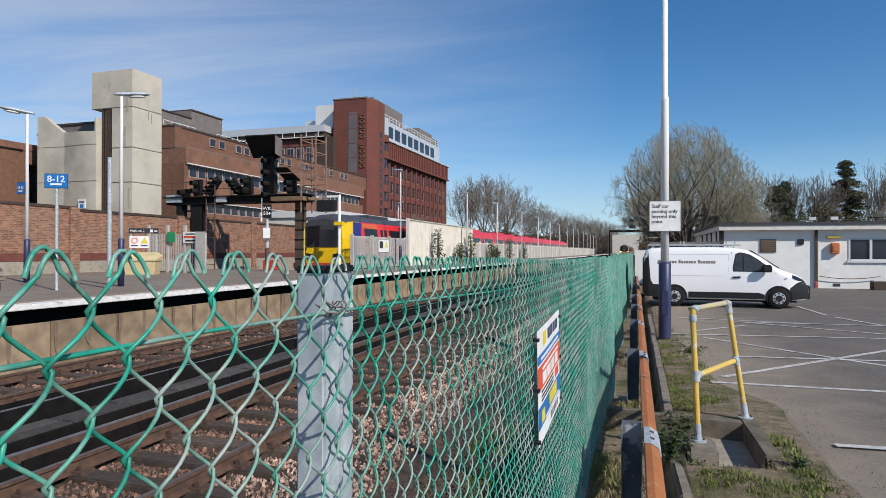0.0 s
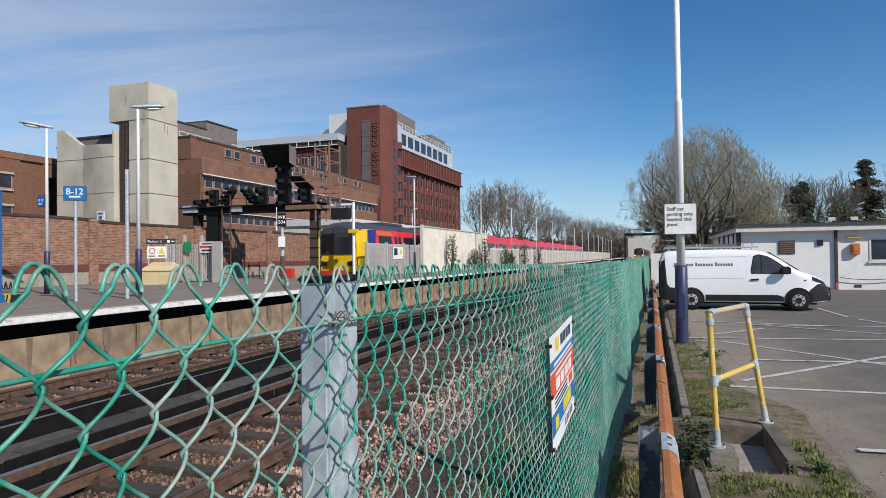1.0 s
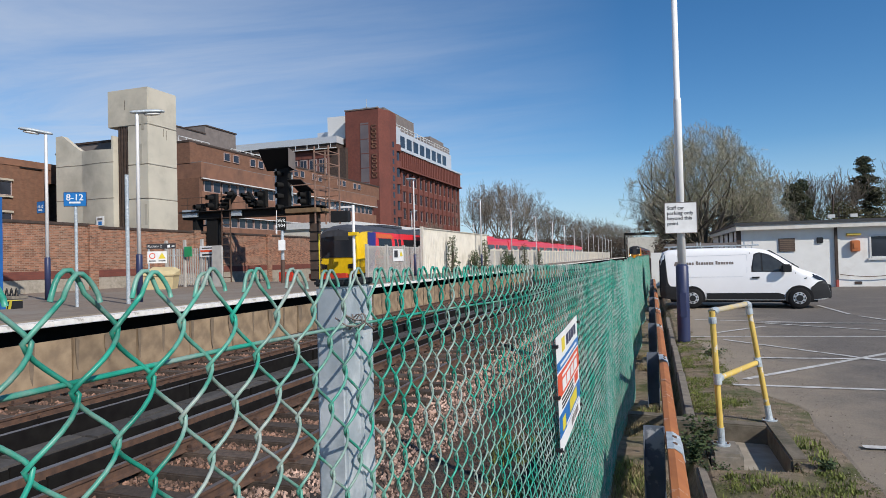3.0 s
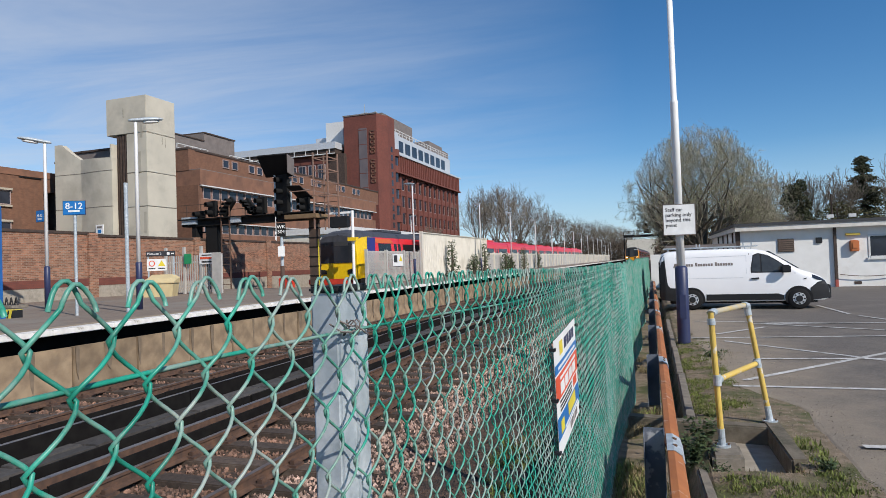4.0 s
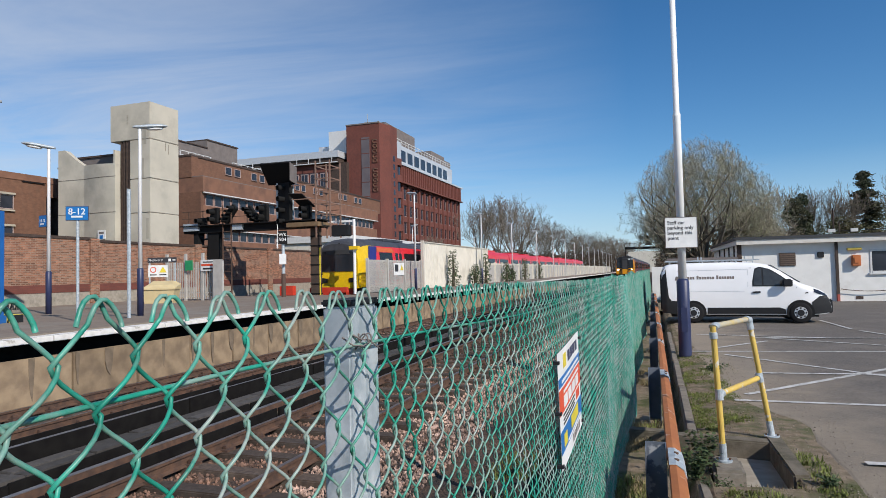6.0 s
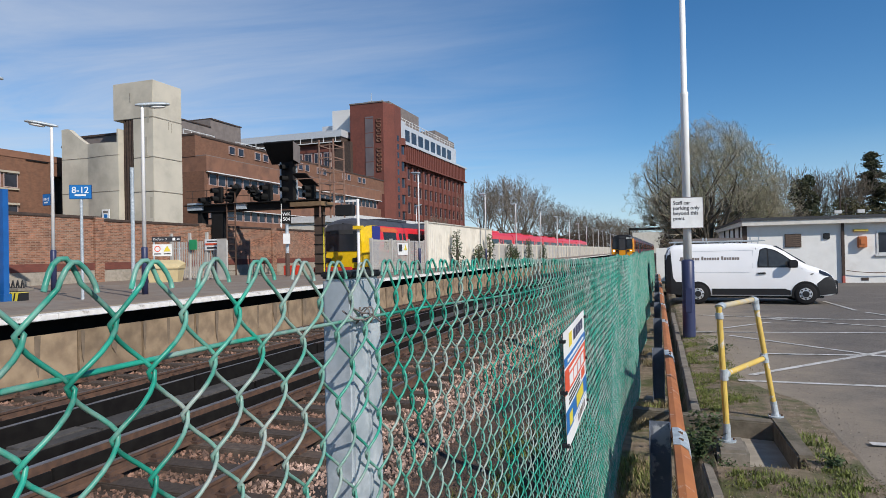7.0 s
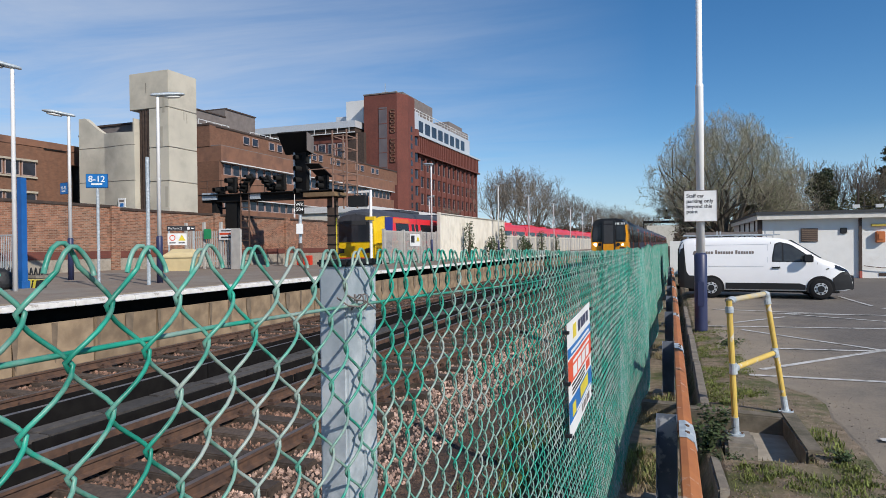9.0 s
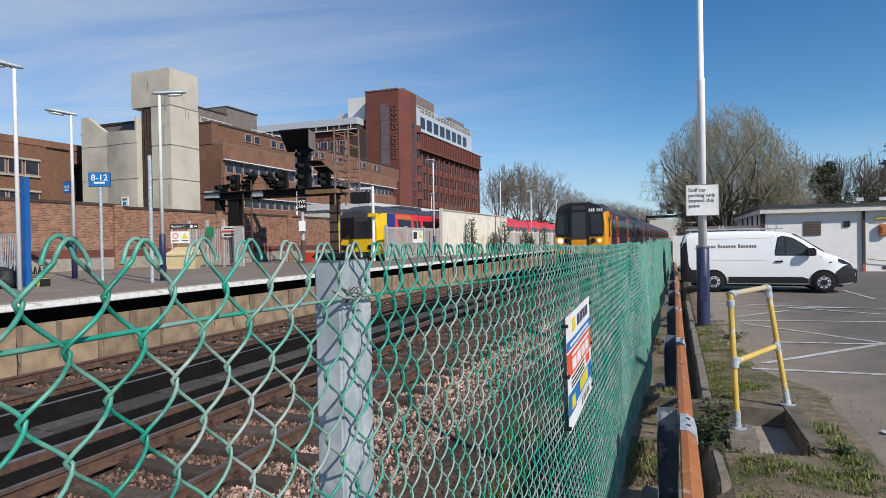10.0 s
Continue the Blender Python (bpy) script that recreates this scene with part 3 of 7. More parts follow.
def near_dip(y):
    return 0.011 * max(0.0, min(1.0, 1.0 - (y - 0.81)))


def fence_top(y):
    if y < 0.81:
        return 1.813 + 0.010 * min(1.0, (0.81 - y) / 0.45)
    if y < 6.22:
        u = (y - 0.81) / 5.41
        return 1.825 - 0.055 * u - 0.07 * u * (1 - u) * 4 * 0.28 - near_dip(y)
    u = ((y - 6.22) % 5.5) / 5.5
    return 1.794 - 0.055 * 4 * u * (1 - u) - 0.012 * math.sin(y * 3.1)


def fence_x(y, z):
    return -0.390 - 0.0007 * y + (0.012 * noise.noise((0, y * 0.7, z * 1.3)) if y > 1.4 else 0) + (0.03 * math.sin((y - 6.2) / 5.5 * 2 * math.pi) * (z / 1.8) + 0.09 * math.sin(math.pi * (y - 6.2) / 5.5) ** 2 * max(0.0, 1 - z / 1.8) if y > 6.2 else 0)


def pulled(u):
    """The weave is stretched unevenly along the fence, and drawn together past the first post."""
    if u < 0.5775:
        return 0.528 + (u - 0.5775) * 0.955
    if u < 0.8855:
        return 0.528 + (u - 0.5775) * 1.036
    if u < 1.0395:
        return 0.847 + (u - 0.8855) * 0.75
    return 0.963 + (u - 1.0395) * 0.93


def picket_mesh(name, y0, y1, sub, sides, r):
    """Woven zigzag wires, each hooked round its neighbours."""
    S, DZ = 0.0385, 0.0433
    verts, faces = [], []
    k0, k1 = round(y0 / S), round(y1 / S)
    for k in range(k0, k1):
        yc = (k + 0.5) * S
        top = fence_top(pulled(yc)) + 0.002 * math.sin(k * 2.3)
        pts = []
        n = 45
        par = k % 2
        for i in range(n):
            side_a = 1 if (i + par) % 2 == 0 else -1
            for j in range(sub):
                u = j / sub
                su = u * u * (3 - 2 * u) * 0.5 + u * 0.5
                yy = pulled(yc + side_a * (S / 2 + 0.0036) * (1 - 2 * su))
                zz = top - (i + u) * DZ
                fold = u * u if i == 0 else 1.0
                bulge = fold * 0.0082 * math.sin(math.pi * u) * ((-0.6 if yc < 1.2 else -0.95) if (i + par) % 2 else 1) if sub > 1 else 0
                pts.append((fence_x(yy, zz) + bulge, yy, zz))
        if sub > 1:
            # the knuckle: the wire end folded over the top
            s = 1 if par == 0 else -1
            yk = pulled(yc + s * S / 2)
            xk = fence_x(yk, top) + 0.0030 * s
            hook = [(xk, yk - s * 0.0095, top - 0.0095), (xk, yk - s * 0.0050, top - 0.0015), (xk, yk, top + 0.0035), (xk, yk + s * 0.0050, top + 0.0032),
                    (xk, yk + s * 0.0098, top - 0.0005), (xk + 0.001, yk + s * 0.0138, top - 0.0062), (xk + 0.002, yk + s * 0.0168, top - 0.0130), (xk + 0.002, yk + s * 0.0185, top - 0.0188)]
            pts = hook[::-1] + pts[2:]
        P = np.array(pts)
        D = np.gradient(P, axis=0)
        D /= np.linalg.norm(D, axis=1)[:, None]
        U = np.cross(D, np.array([1.0, 0.05, 0.02])); U /= np.linalg.norm(U, axis=1)[:, None]
        V = np.cross(D, U)
        base = len(verts)
        ang = np.arange(sides) * 2 * np.pi / sides
        ring = P[:, None, :] + r * (np.cos(ang)[None, :, None] * U[:, None, :] + np.sin(ang)[None, :, None] * V[:, None, :])
        verts.extend(map(tuple, ring.reshape(-1, 3)))
        m = len(P)
        for i in range(m - 1):
            a, b = base + i * sides, base + (i + 1) * sides
            for q in range(sides):
                w = (q + 1) % sides
                faces.append((a + q, a + w, b + w, b + q))
        faces.append(tuple(base + q for q in range(sides)))
        faces.append(tuple(base + (m - 1) * sides + q for q in range(sides))[::-1])
    return raw_mesh(name, verts, faces, M["green"], True)


fence = thing("chain_link_fence", "green plastic-coated chain-link fence on galvanised steel posts", "fence")
for nm, a, b, sub, sides, r in (("back", -6.0, -0.35, 1, 3, 0.0025), ("near", -0.35, 1.2705, 6, 7, 0.0020), ("next", 1.2705, 3.0, 6, 7, 0.0022), ("mid", 3.0, 11.0, 3, 5, 0.0025), ("far", 11.0, 53.0, 1, 4, 0.0032)):
    o = new("wire_mesh", picket_mesh("wire_mesh", a, b, sub, sides, r))
    o.parent = fence; o["kind"] = "stuff"
for dz in (0.0925, 0.95, 1.80):
    bm = bmesh.new()
    ys = [-6.0 + 0.27 * i for i in range(208)]
    tube(bm, [(fence_x(y, fence_top(y) - dz) - 0.004, y, fence_top(y) + near_dip(y) - dz + 0.006 * math.sin(y * 2.3)) for y in ys], 0.0024, 6)
    part("line_wire", bm, M["green"], fence, "green straining wire", smooth=True)
for i, y in enumerate(POSTS):
    xo = fence_x(y, 1.0)
    p = new("post", mesh_of("post", box(bmesh.new(), xo - 0.063, xo - 0.016, y - 0.05, y + 0.047, -0.6, 1.794 - (0.02 if i > 1 else 0), bevel=0.004), M["galv"]))
    p.parent = fence
    part("post_cap", boxes((xo - 0.065, xo - 0.014, y - 0.052, y + 0.049, 1.794 - (0.02 if i > 1 else 0), 1.804 - (0.02 if i > 1 else 0)), bevel=0.003), M["dark"], p, "black plastic cap")
    bm = bmesh.new()
    box(bm, xo - 0.070, xo - 0.012, y - 0.004, y + 0.001, 0.3, 1.75)
    part("post_lip", bm, M["galv"], p)
# twisted tie wire on the first post
bm = bmesh.new()
tube(bm, [(-0.393 + 0.012 * math.cos(a * 0.9), 0.765 + 0.010 * a / 6, 1.742 + 0.012 * math.sin(a * 1.3)) for a in [0.5 * i for i in range(22)]], 0.0012, 5)
tube(bm, [(-0.395, 0.735, 1.757), (-0.388, 0.755, 1.747), (-0.384, 0.775, 1.744), (-0.382, 0.79, 1.735), (-0.380, 0.803, 1.728)], 0.0013, 5)
tube(bm, [(-0.404, 0.728, 1.752), (-0.392, 0.738, 1.740), (-0.386, 0.758, 1.737), (-0.383, 0.775, 1.741)], 0.0013, 5)
part("tie_wire", bm, M["roofgrey"], fence, "twisted steel tie wire", smooth=True)

# printed banner tied to the fence
ban = thing("safety_banner", "white, blue and red printed warning banner tied to the green fence", "banner")
BX, BY0, BY1, BZ0, BZ1 = -0.365, 2.45, 3.16, 1.018, 1.503


def ban_patch(name, u0, u1, v0, v1, m, lift, parent=ban, label=""):
    bm = bmesh.new()
    n = 8
    ring = []
    for i in range(n + 1):
        u = u0 + (u1 - u0) * i / n
        y = BY0 + u * (BY1 - BY0)
        x = BX + 0.0015 * math.sin(u * 5.5) + lift
        # the sheet hangs askew
        za, zb = BZ0 + v0 * (BZ1 - BZ0) + 0.026 * u, BZ0 + v1 * (BZ1 - BZ0) + 0.026 * u
        ya, yb = y + 0.06 * (1 - v0), y + 0.06 * (1 - v1)
        ring.append([(x, ya, za), (x, yb, zb), (x - 0.0012, yb, zb), (x - 0.0012, ya, za)])
    loft(bm, ring)
    return part(name, bm, m, parent, label)


sheet = ban_patch("sheet", 0, 1, 0, 1, M["sign_white"], 0.0, label="white printed plastic sheet")
L1, L2 = 0.0016, 0.0032
ban_patch("blue_band", 0, 1, 0.70, 0.78, M["sign_blue"], L1)
ban_patch("red_panel", 0, 1, 0.47, 0.68, M["sign_red"], L1)
ban_patch("blue_panel", 0, 1, 0.14, 0.33, M["sign_blue"], L1)
ban_patch("logo_shape", 0.20, 0.32, 0.83, 0.95, M["sign_yellow"], L1)
for i in range(4):
    ban_patch("printed_bar", 0.40 + 0.13 * i, 0.50 + 0.13 * i, 0.84, 0.94, M["navy"], L1)
for i in range(4):
    ban_patch("printed_bar", 0.15 + 0.19 * i, 0.30 + 0.19 * i, 0.50, 0.60, M["sign_white"], L2)
ban_patch("printed_bar", 0.15, 0.90, 0.625, 0.650, M["sign_white"], L2)
for v in (0.43, 0.39, 0.355):
    ban_patch("printed_bar", 0.12, 0.66, v, v + 0.018, M["ink"], L1)
ban_patch("printed_badge", 0.74, 0.92, 0.36, 0.45, M["sign_red"], L1)
ban_patch("yellow_panel", 0.42, 0.80, 0.20, 0.32, M["sign_yellow"], L2)
ban_patch("yellow_panel", 0.10, 0.22, 0.17, 0.28, M["sign_yellow"], L2)
ban_patch("printed_bar", 0.10, 0.90, 0.725, 0.75, M["sign_white"], L2)
ban_patch("printed_bar", 0.25, 0.92, 0.155, 0.175, M["sign_white"], L2)
for i in range(5):
    ban_patch("printed_bar", 0.5 + 0.08 * i, 0.55 + 0.08 * i, 0.04, 0.11, M["roofgrey"], L1)
for u, v in ((0, 0.93), (0, 0.05), (1, 0.93), (1, 0.05), (0, 0.5), (1, 0.5)):
    y, z = BY0 + u * (BY1 - BY0) + 0.06 * (1 - v), BZ0 + v * (BZ1 - BZ0) + 0.026 * u
    part("cable_tie", boxes((BX - 0.02, BX + 0.008, y - 0.012, y + 0.012, z - 0.006, z + 0.006)), M["dark"], ban, "black cable tie")

# ---- the crash barrier ----
barrier = thing("crash_barrier", "rusty orange steel crash barrier on grey channel posts", "crash barrier")
prof = [(0.215, 0.23), (0.225, 0.27), (0.15, 0.30), (0.145, 0.36), (0.15, 0.40), (0.225, 0.435), (0.228, 0.475), (0.205, 0.52), (0.135, 0.552), (0.075, 0.550), (0.070, 0.546)]
for i in range(11):
    y0 = -6.35 + 3.6 * i
    tw = 0.006 * math.sin(i * 4.0)
    bm = bmesh.new()
    outer = [(0.078 + (x - 0.070) * 0.66 + tw, z + 0.006) for x, z in prof]
    inner = [(x - 0.004, z - 0.004) for x, z in outer][::-1]
    ring = outer + inner
    loft(bm, [[(x - 0.0055 * y, y, z) for x, z in ring] for y in (y0 + 0.0, y0 + 1.2, y0 + 2.4, y0 + 3.6)])
    b = part("beam", bm, M["rust"], barrier, "rust-orange corrugated beam")
    # splice plate with bolts
    bm = bmesh.new()
    top = [(0.078 + (x - 0.070) * 0.66 + tw, z + 0.006) for x, z in ((0.236, 0.470), (0.211, 0.527), (0.136, 0.558), (0.070, 0.556), (0.070, 0.553), (0.136, 0.555), (0.206, 0.522), (0.229, 0.470))]
    y1 = y0 + 3.43
    loft(bm, [[(x - 0.0055 * y, y, z) for x, z in top] for y in (y1, y1 + 0.40)])
    pl = part("splice_plate", bm, M["galv"], b, "pale grey steel splice plate")
    for dy in (0.12, 0.28):
        bm = bmesh.new()
        tube(bm, [(0.132 - 0.0055 * y1, y1 + dy, 0.550), (0.136 - 0.0055 * y1, y1 + dy, 0.566)], 0.017, 6)
        part("bolt", bm, M["rail_side"], b, "rusty bolt")
    # post: a channel open towards the line of travel
    yp = y0 + 3.90
    x0, x1 = -0.070 - 0.0055 * yp, 0.075 - 0.0055 * yp
    bm = boxes((x0, x1, yp + 0.055, yp + 0.061, -0.35, 0.565), (x0, x0 + 0.006, yp - 0.13, yp + 0.055, -0.35, 0.565), (x1 - 0.006, x1, yp - 0.13, yp + 0.055, -0.35, 0.565))
    po = part("post", bm, mat("barrier_post", (0.17, 0.19, 0.23), (0.12, 0.14, 0.17), rough=0.6, metal=0.2, scale=7, bump=0.1, stain=(0.42, 0.44, 0.46), stain_scale=4, stain_at=(0.55, 0.6)) if i == 0 else bpy.data.materials["barrier_post"], barrier, "grey steel channel post")
    part("footing", boxes((x0 - 0.12, x1 + 0.10, yp - 0.10, yp + 0.22, -0.4, -0.085), bevel=0.02), M["kerb"], po, "crumbling concrete footing")

# ---- concrete edging, steps and the yellow handrail ----
def concrete(name, rows, label, cat="kerb", bevel=0.015, m="kerb"):
    bm = bmesh.new()
    for p, n, t in rows:
        slab(bm, p, n, t)
    bmesh.ops.bevel(bm, geom=list(bm.edges), offset=bevel, segments=2, affect="EDGES")
    return solid(name, bm, M[m], label, cat, "concrete edging")


for y0, y1, xa in ((7.40, 10.1, 0.285), (10.14, 12.9, 0.275), (12.94, 15.8, 0.262), (15.84, 18.6, 0.25)):
    concrete("kerb", [([(xa, y0, -0.25), (xa + 0.105, y0, -0.25), (xa + 0.105, y1, -0.25), (xa, y1, -0.25)], (0, 0, 1), 0.29)], "weathered grey concrete edging slab")
concrete("kerb", [([(0.325, 4.9, -0.25), (0.410, 4.95, -0.25), (0.378, 5.62, -0.25), (0.298, 5.68, -0.25)], (0, 0, 1), 0.27)], "broken length of concrete edging")
# the mossy colour also carries painted shade, setting these slabs off the floor
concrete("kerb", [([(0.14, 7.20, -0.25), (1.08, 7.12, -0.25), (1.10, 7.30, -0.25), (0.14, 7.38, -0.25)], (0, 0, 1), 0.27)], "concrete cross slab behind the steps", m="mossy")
concrete("kerb", [([(-0.33, 7.42, -0.30), (0.11, 7.37, -0.30), (0.11, 7.55, -0.30), (-0.33, 7.60, -0.30)], (0, 0, 1), 0.30)], "mossy, shade-darkened concrete cross slab under the barrier", m="mossy")
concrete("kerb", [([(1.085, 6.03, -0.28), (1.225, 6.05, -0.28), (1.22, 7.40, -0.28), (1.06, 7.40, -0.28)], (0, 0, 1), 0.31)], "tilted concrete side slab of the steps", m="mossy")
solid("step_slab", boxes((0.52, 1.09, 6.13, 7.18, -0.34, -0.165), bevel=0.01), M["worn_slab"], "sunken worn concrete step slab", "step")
concrete("concrete_block", [([(0.45, 6.02, -0.25), (0.72, 6.06, -0.25), (0.72, 6.52, -0.25), (0.45, 6.50, -0.25)], (0, 0, 1), 0.275)], "chipped concrete footing block under the handrail", "block", 0.03, m="kerb")

rail = thing("handrail", "yellow tubular handrail hoop with grey clamp fittings", "handrail")
LB, LT, LM = Vector((0.562, 6.33, 0.03)), Vector((0.512, 6.33, 1.278)), Vector((0.544, 6.33, 0.643))
RB, RT, RM = Vector((1.128, 7.36, 0.03)), Vector((0.955, 7.40, 1.268)), Vector((1.034, 7.38, 0.643))
R = 0.027


def bar(name, a, b, r, m, label="", parent=None, sides=14):
    bm = bmesh.new(); tube(bm, [a, b], r, sides)
    return part(name, bm, m, parent or rail, label, smooth=False)


bar("upright", LB, LT, R, M["yellow"]); bar("upright", RB, RT, R, M["yellow"])
bar("top_bar", LT, RT, R, mat("worn_bar", (0.42, 0.39, 0.33), (0.55, 0.42, 0.16), rough=0.6, scale=9, bump=0.1), "worn grey and yellow top bar"); bar("mid_bar", LM, RM, R, M["yellow"])
for b, t in ((LB, LT), (RB, RT)):
    d = (t - b).normalized()
    bar("socket", b, b + d * 0.16, 0.033, M["galv"], "grey clamp socket")
    bar("flange", b + Vector((0, 0, -0.005)), b + Vector((0, 0, 0.010)), 0.075, M["galv"], "bolted grey base flange")
    for s in (-1, 1):
        bar("flange_bolt", b + Vector((0.055 * s, 0, 0.01)), b + Vector((0.055 * s, 0, 0.028)), 0.011, M["rail_side"], sides=6)
for t, o, b in ((LT, RT, LB), (RT, LT, RB)):
    h = (o - t).normalized(); d = (b - t).normalized()
    bm = bmesh.new()
    tube(bm, [t + d * 0.115, t + d * 0.06, t + (d + h) * 0.02 - (d + h) * 0.012, t + h * 0.06, t + h * 0.105], [0.036, 0.036, 0.041, 0.036, 0.036], 14)
    part("elbow", bm, M["galv"], rail, "grey cast elbow")
for m_, b, o in ((LM, LB, RM), (RM, RB, LM)):
    d = (m_ - b).normalized(); h = (o - m_).normalized()
    bm = bmesh.new(); tube(bm, [m_ - d * 0.05, m_ + d * 0.05], 0.037, 14); tube(bm, [m_, m_ + h * 0.075], 0.036, 14)
    part("tee_clamp", bm, M["galv"], rail, "grey cast tee clamp")

# ---- lamp column with the parking sign ----
pole = thing("lamp_column", "white lamp column with a navy base carrying a parking sign", "lamp post", at=pose(0.55, 13.99, 0))
bm = bmesh.new(); tube(bm, [(0, 0, -0.1), (0, 0, 0.02), (0, 0, 0.75), (0, 0, 1.56), (0, 0, 1.60)], [0.132, 0.128, 0.127, 0.127, 0.09], 24)
base = part("base", bm, M["navy"], pole, "navy painted base", smooth=True)
part("access_door", boxes((-0.06, 0.06, -0.134, -0.12, 0.5, 1.0), bevel=0.003), M["navy"], base)
bm = bmesh.new(); tube(bm, [(0, 0, 0.60), (0, 0, 0.63)], 0.130, 24)
part("band", bm, M["navy"], base)
bm = bmesh.new(); tube(bm, [(0, 0, 1.55), (0, 0, 5.05), (0, 0, 5.09), (0, 0, 5.13), (0, 0, 9.2)], [0.085, 0.079, 0.083, 0.062, 0.055], 20)
part("shaft", bm, M["white"], pole, "white painted shaft", smooth=True)
psign = thing("parking_sign", "white square notice about staff parking on the lamp column", "sign", at=pose(0.55, 13.86, 0, 0, 0, 8))
plate = part("plate", boxes((-0.325, 0.325, -0.006, 0.0, 2.25, 2.90), bevel=0.002), M["sign_white"], psign)
for r in ((-0.325, 0.325, 2.25, 2.262), (-0.325, 0.325, 2.888, 2.90), (-0.325, -0.313, 2.262, 2.888), (0.313, 0.325, 2.262, 2.888)):
    part("border", boxes((r[0], r[1], -0.010, -0.006, r[2], r[3])), M["roofgrey"], psign, "thin grey border")
lettering("Staff car\nparking only\nbeyond this\npoint", 0.106, M["ink"], psign, pose(-0.275, -0.009, 2.75, 90, 0, 0), space=1.02, bold=0.008)
for z in (2.42, 2.78):
    bm = bmesh.new(); tube(bm, [(0, 0.13, z - 0.02), (0, 0.13, z + 0.02)], 0.088, 16)
    part("bracket", bm, M["galv"], psign)
    part("bracket_bar", boxes((-0.25, 0.25, 0.0, 0.05, z - 0.02, z + 0.02)), M["galv"], psign)


# ---- buildings behind the station ----
def grid_windows(parent, face_x, ys, zs, w, h, glass=None, frame=None, depth=0.12, sill=None):
    """Windows on a wall that faces +x: a frame ring with its pane set back."""
    g, f = glass or M["glass"], frame or M["frame_pink"]
    fm = mesh_of("window", boxes((-0.05, 0.06, -w / 2 - 0.06, -w / 2, -h / 2 - 0.06, h / 2 + 0.06), (-0.05, 0.06, w / 2, w / 2 + 0.06, -h / 2 - 0.06, h / 2 + 0.06),
                                 (-0.05, 0.06, -w / 2, w / 2, h / 2, h / 2 + 0.06), (-0.05, 0.09, -w / 2, w / 2, -h / 2 - 0.06, -h / 2)), f)
    pm = mesh_of("pane", boxes((-0.04, 0.02, -w / 2, w / 2, -h / 2, h / 2)), g)
    for y in ys:
        for z in zs:
            o = piece("window", fm, parent, pose(face_x, y, z))
            piece("pane", pm, o, pose(0, 0, 0))


tower = thing("concrete_stair_tower", "pale cream concrete stair tower with an overhanging head", "tower")
part("head", boxes((-38.06, -34.34, 35.4, 38.26, 12.10, 14.80), bevel=0.03), M["cream"], tower)
for z0, z1 in ((0, 6.68), (6.73, 9.17), (9.22, 12.06)):
    part("shaft", boxes((-36.19, -34.34, 35.4, 38.26, z0, z1), bevel=0.02), M["cream"], tower)
part("joint", boxes((-36.15, -34.38, 35.44, 38.22, 6.6, 12.15)), M["kerb"], tower)
part("recess", boxes((-37.22, -36.17, 35.55, 38.2, 0, 12.10)), M["dark_wood"], tower, "dark timber-clad recess")
for x in (-37.1, -36.85, -36.6, -36.35):
    part("batten", boxes((x - 0.06, x + 0.06, 35.47, 35.55, 0, 12.08)), M["dark_wood"], tower)
for k, (x, z) in enumerate(((-34.6, 6.0), (-35.0, 10.4), (-34.8, 12.9))):
    part("rain_stain", boxes((x - 0.12, x + 0.12, 35.388, 35.399, z - 1.2, z + 0.3)), M["cream_stain"], tower, "grey weather streak")
for r in ((-34.36, -34.325, 36.9, 36.93, 11.4, 12.0), (-34.36, -34.325, 37.2, 37.22, 11.2, 11.9), (-36.45, -36.42, 35.38, 35.41, 13.3, 14.0)):
    part("crack", boxes(r), M["kerb"], tower)
drum = thing("curved_concrete_wall", "curved cream concrete wall with a swept parapet", "wall")
bm = bmesh.new()
rings = []
for i in range(49):
    x = -43.0 + 6.0 * i / 48
    if x < -40.4:
        # a hollow sweep down from the high corner
        v = max(0.0, (x + 42.3) / 1.9)
        y, top = 35.2, 11.83 - 1.30 * (0.75 * v + 0.25 * math.sin(math.pi * 0.5 * v))
    else:
        v = (x + 40.4) / 3.4
        y, top = 35.2 - 0.42 * math.sin(math.pi * min(1.0, v * 0.62)), 10.53 - 0.16 * v
    rings.append([(x, y, 0), (x, y, top), (x, y + 0.4, top), (x, y + 0.4, 0)])
loft(bm, rings)
part("wall_shell", bm, M["cream"], drum)
for z in (6.86, 9.48):
    bm = bmesh.new()
    loft(bm, [[(r[0][0], r[0][1] - 0.012, z - 0.03 * k / 24), (r[0][0], r[0][1] - 0.012, z + 0.045 - 0.03 * k / 24), (r[0][0], r[0][1] + 0.1, z + 0.045 - 0.03 * k / 24), (r[0][0], r[0][1] + 0.1, z - 0.03 * k / 24)] for k, r in enumerate(rings)])
    part("joint", bm, M["kerb"], drum)
part("side_fin", boxes((-37.34, -37.20, 35.0, 35.9, 0, 11.4)), M["cream"], drum)
part("roof_wall", boxes((-44.8, -39.6, 38.0, 39.5, 0, 11.75)), M["roofgrey"], drum, "dark roof wall behind the parapet")
part("roof_edge", boxes((-44.8, -39.6, 37.9, 39.6, 11.75, 11.9)), M["dark_wood"], drum)
part("notice", boxes((-38.5, -37.8, 34.68, 34.73, 4.85, 5.52)), M["sign_white"], drum, "small white notice")
part("notice_disc", boxes((-38.30, -37.98, 34.665, 34.68, 4.90, 5.15)), M["sign_blue"], drum)
part("notice_bar", boxes((-38.38, -37.92, 34.665, 34.68, 5.25, 5.40)), M["roofgrey"], drum)

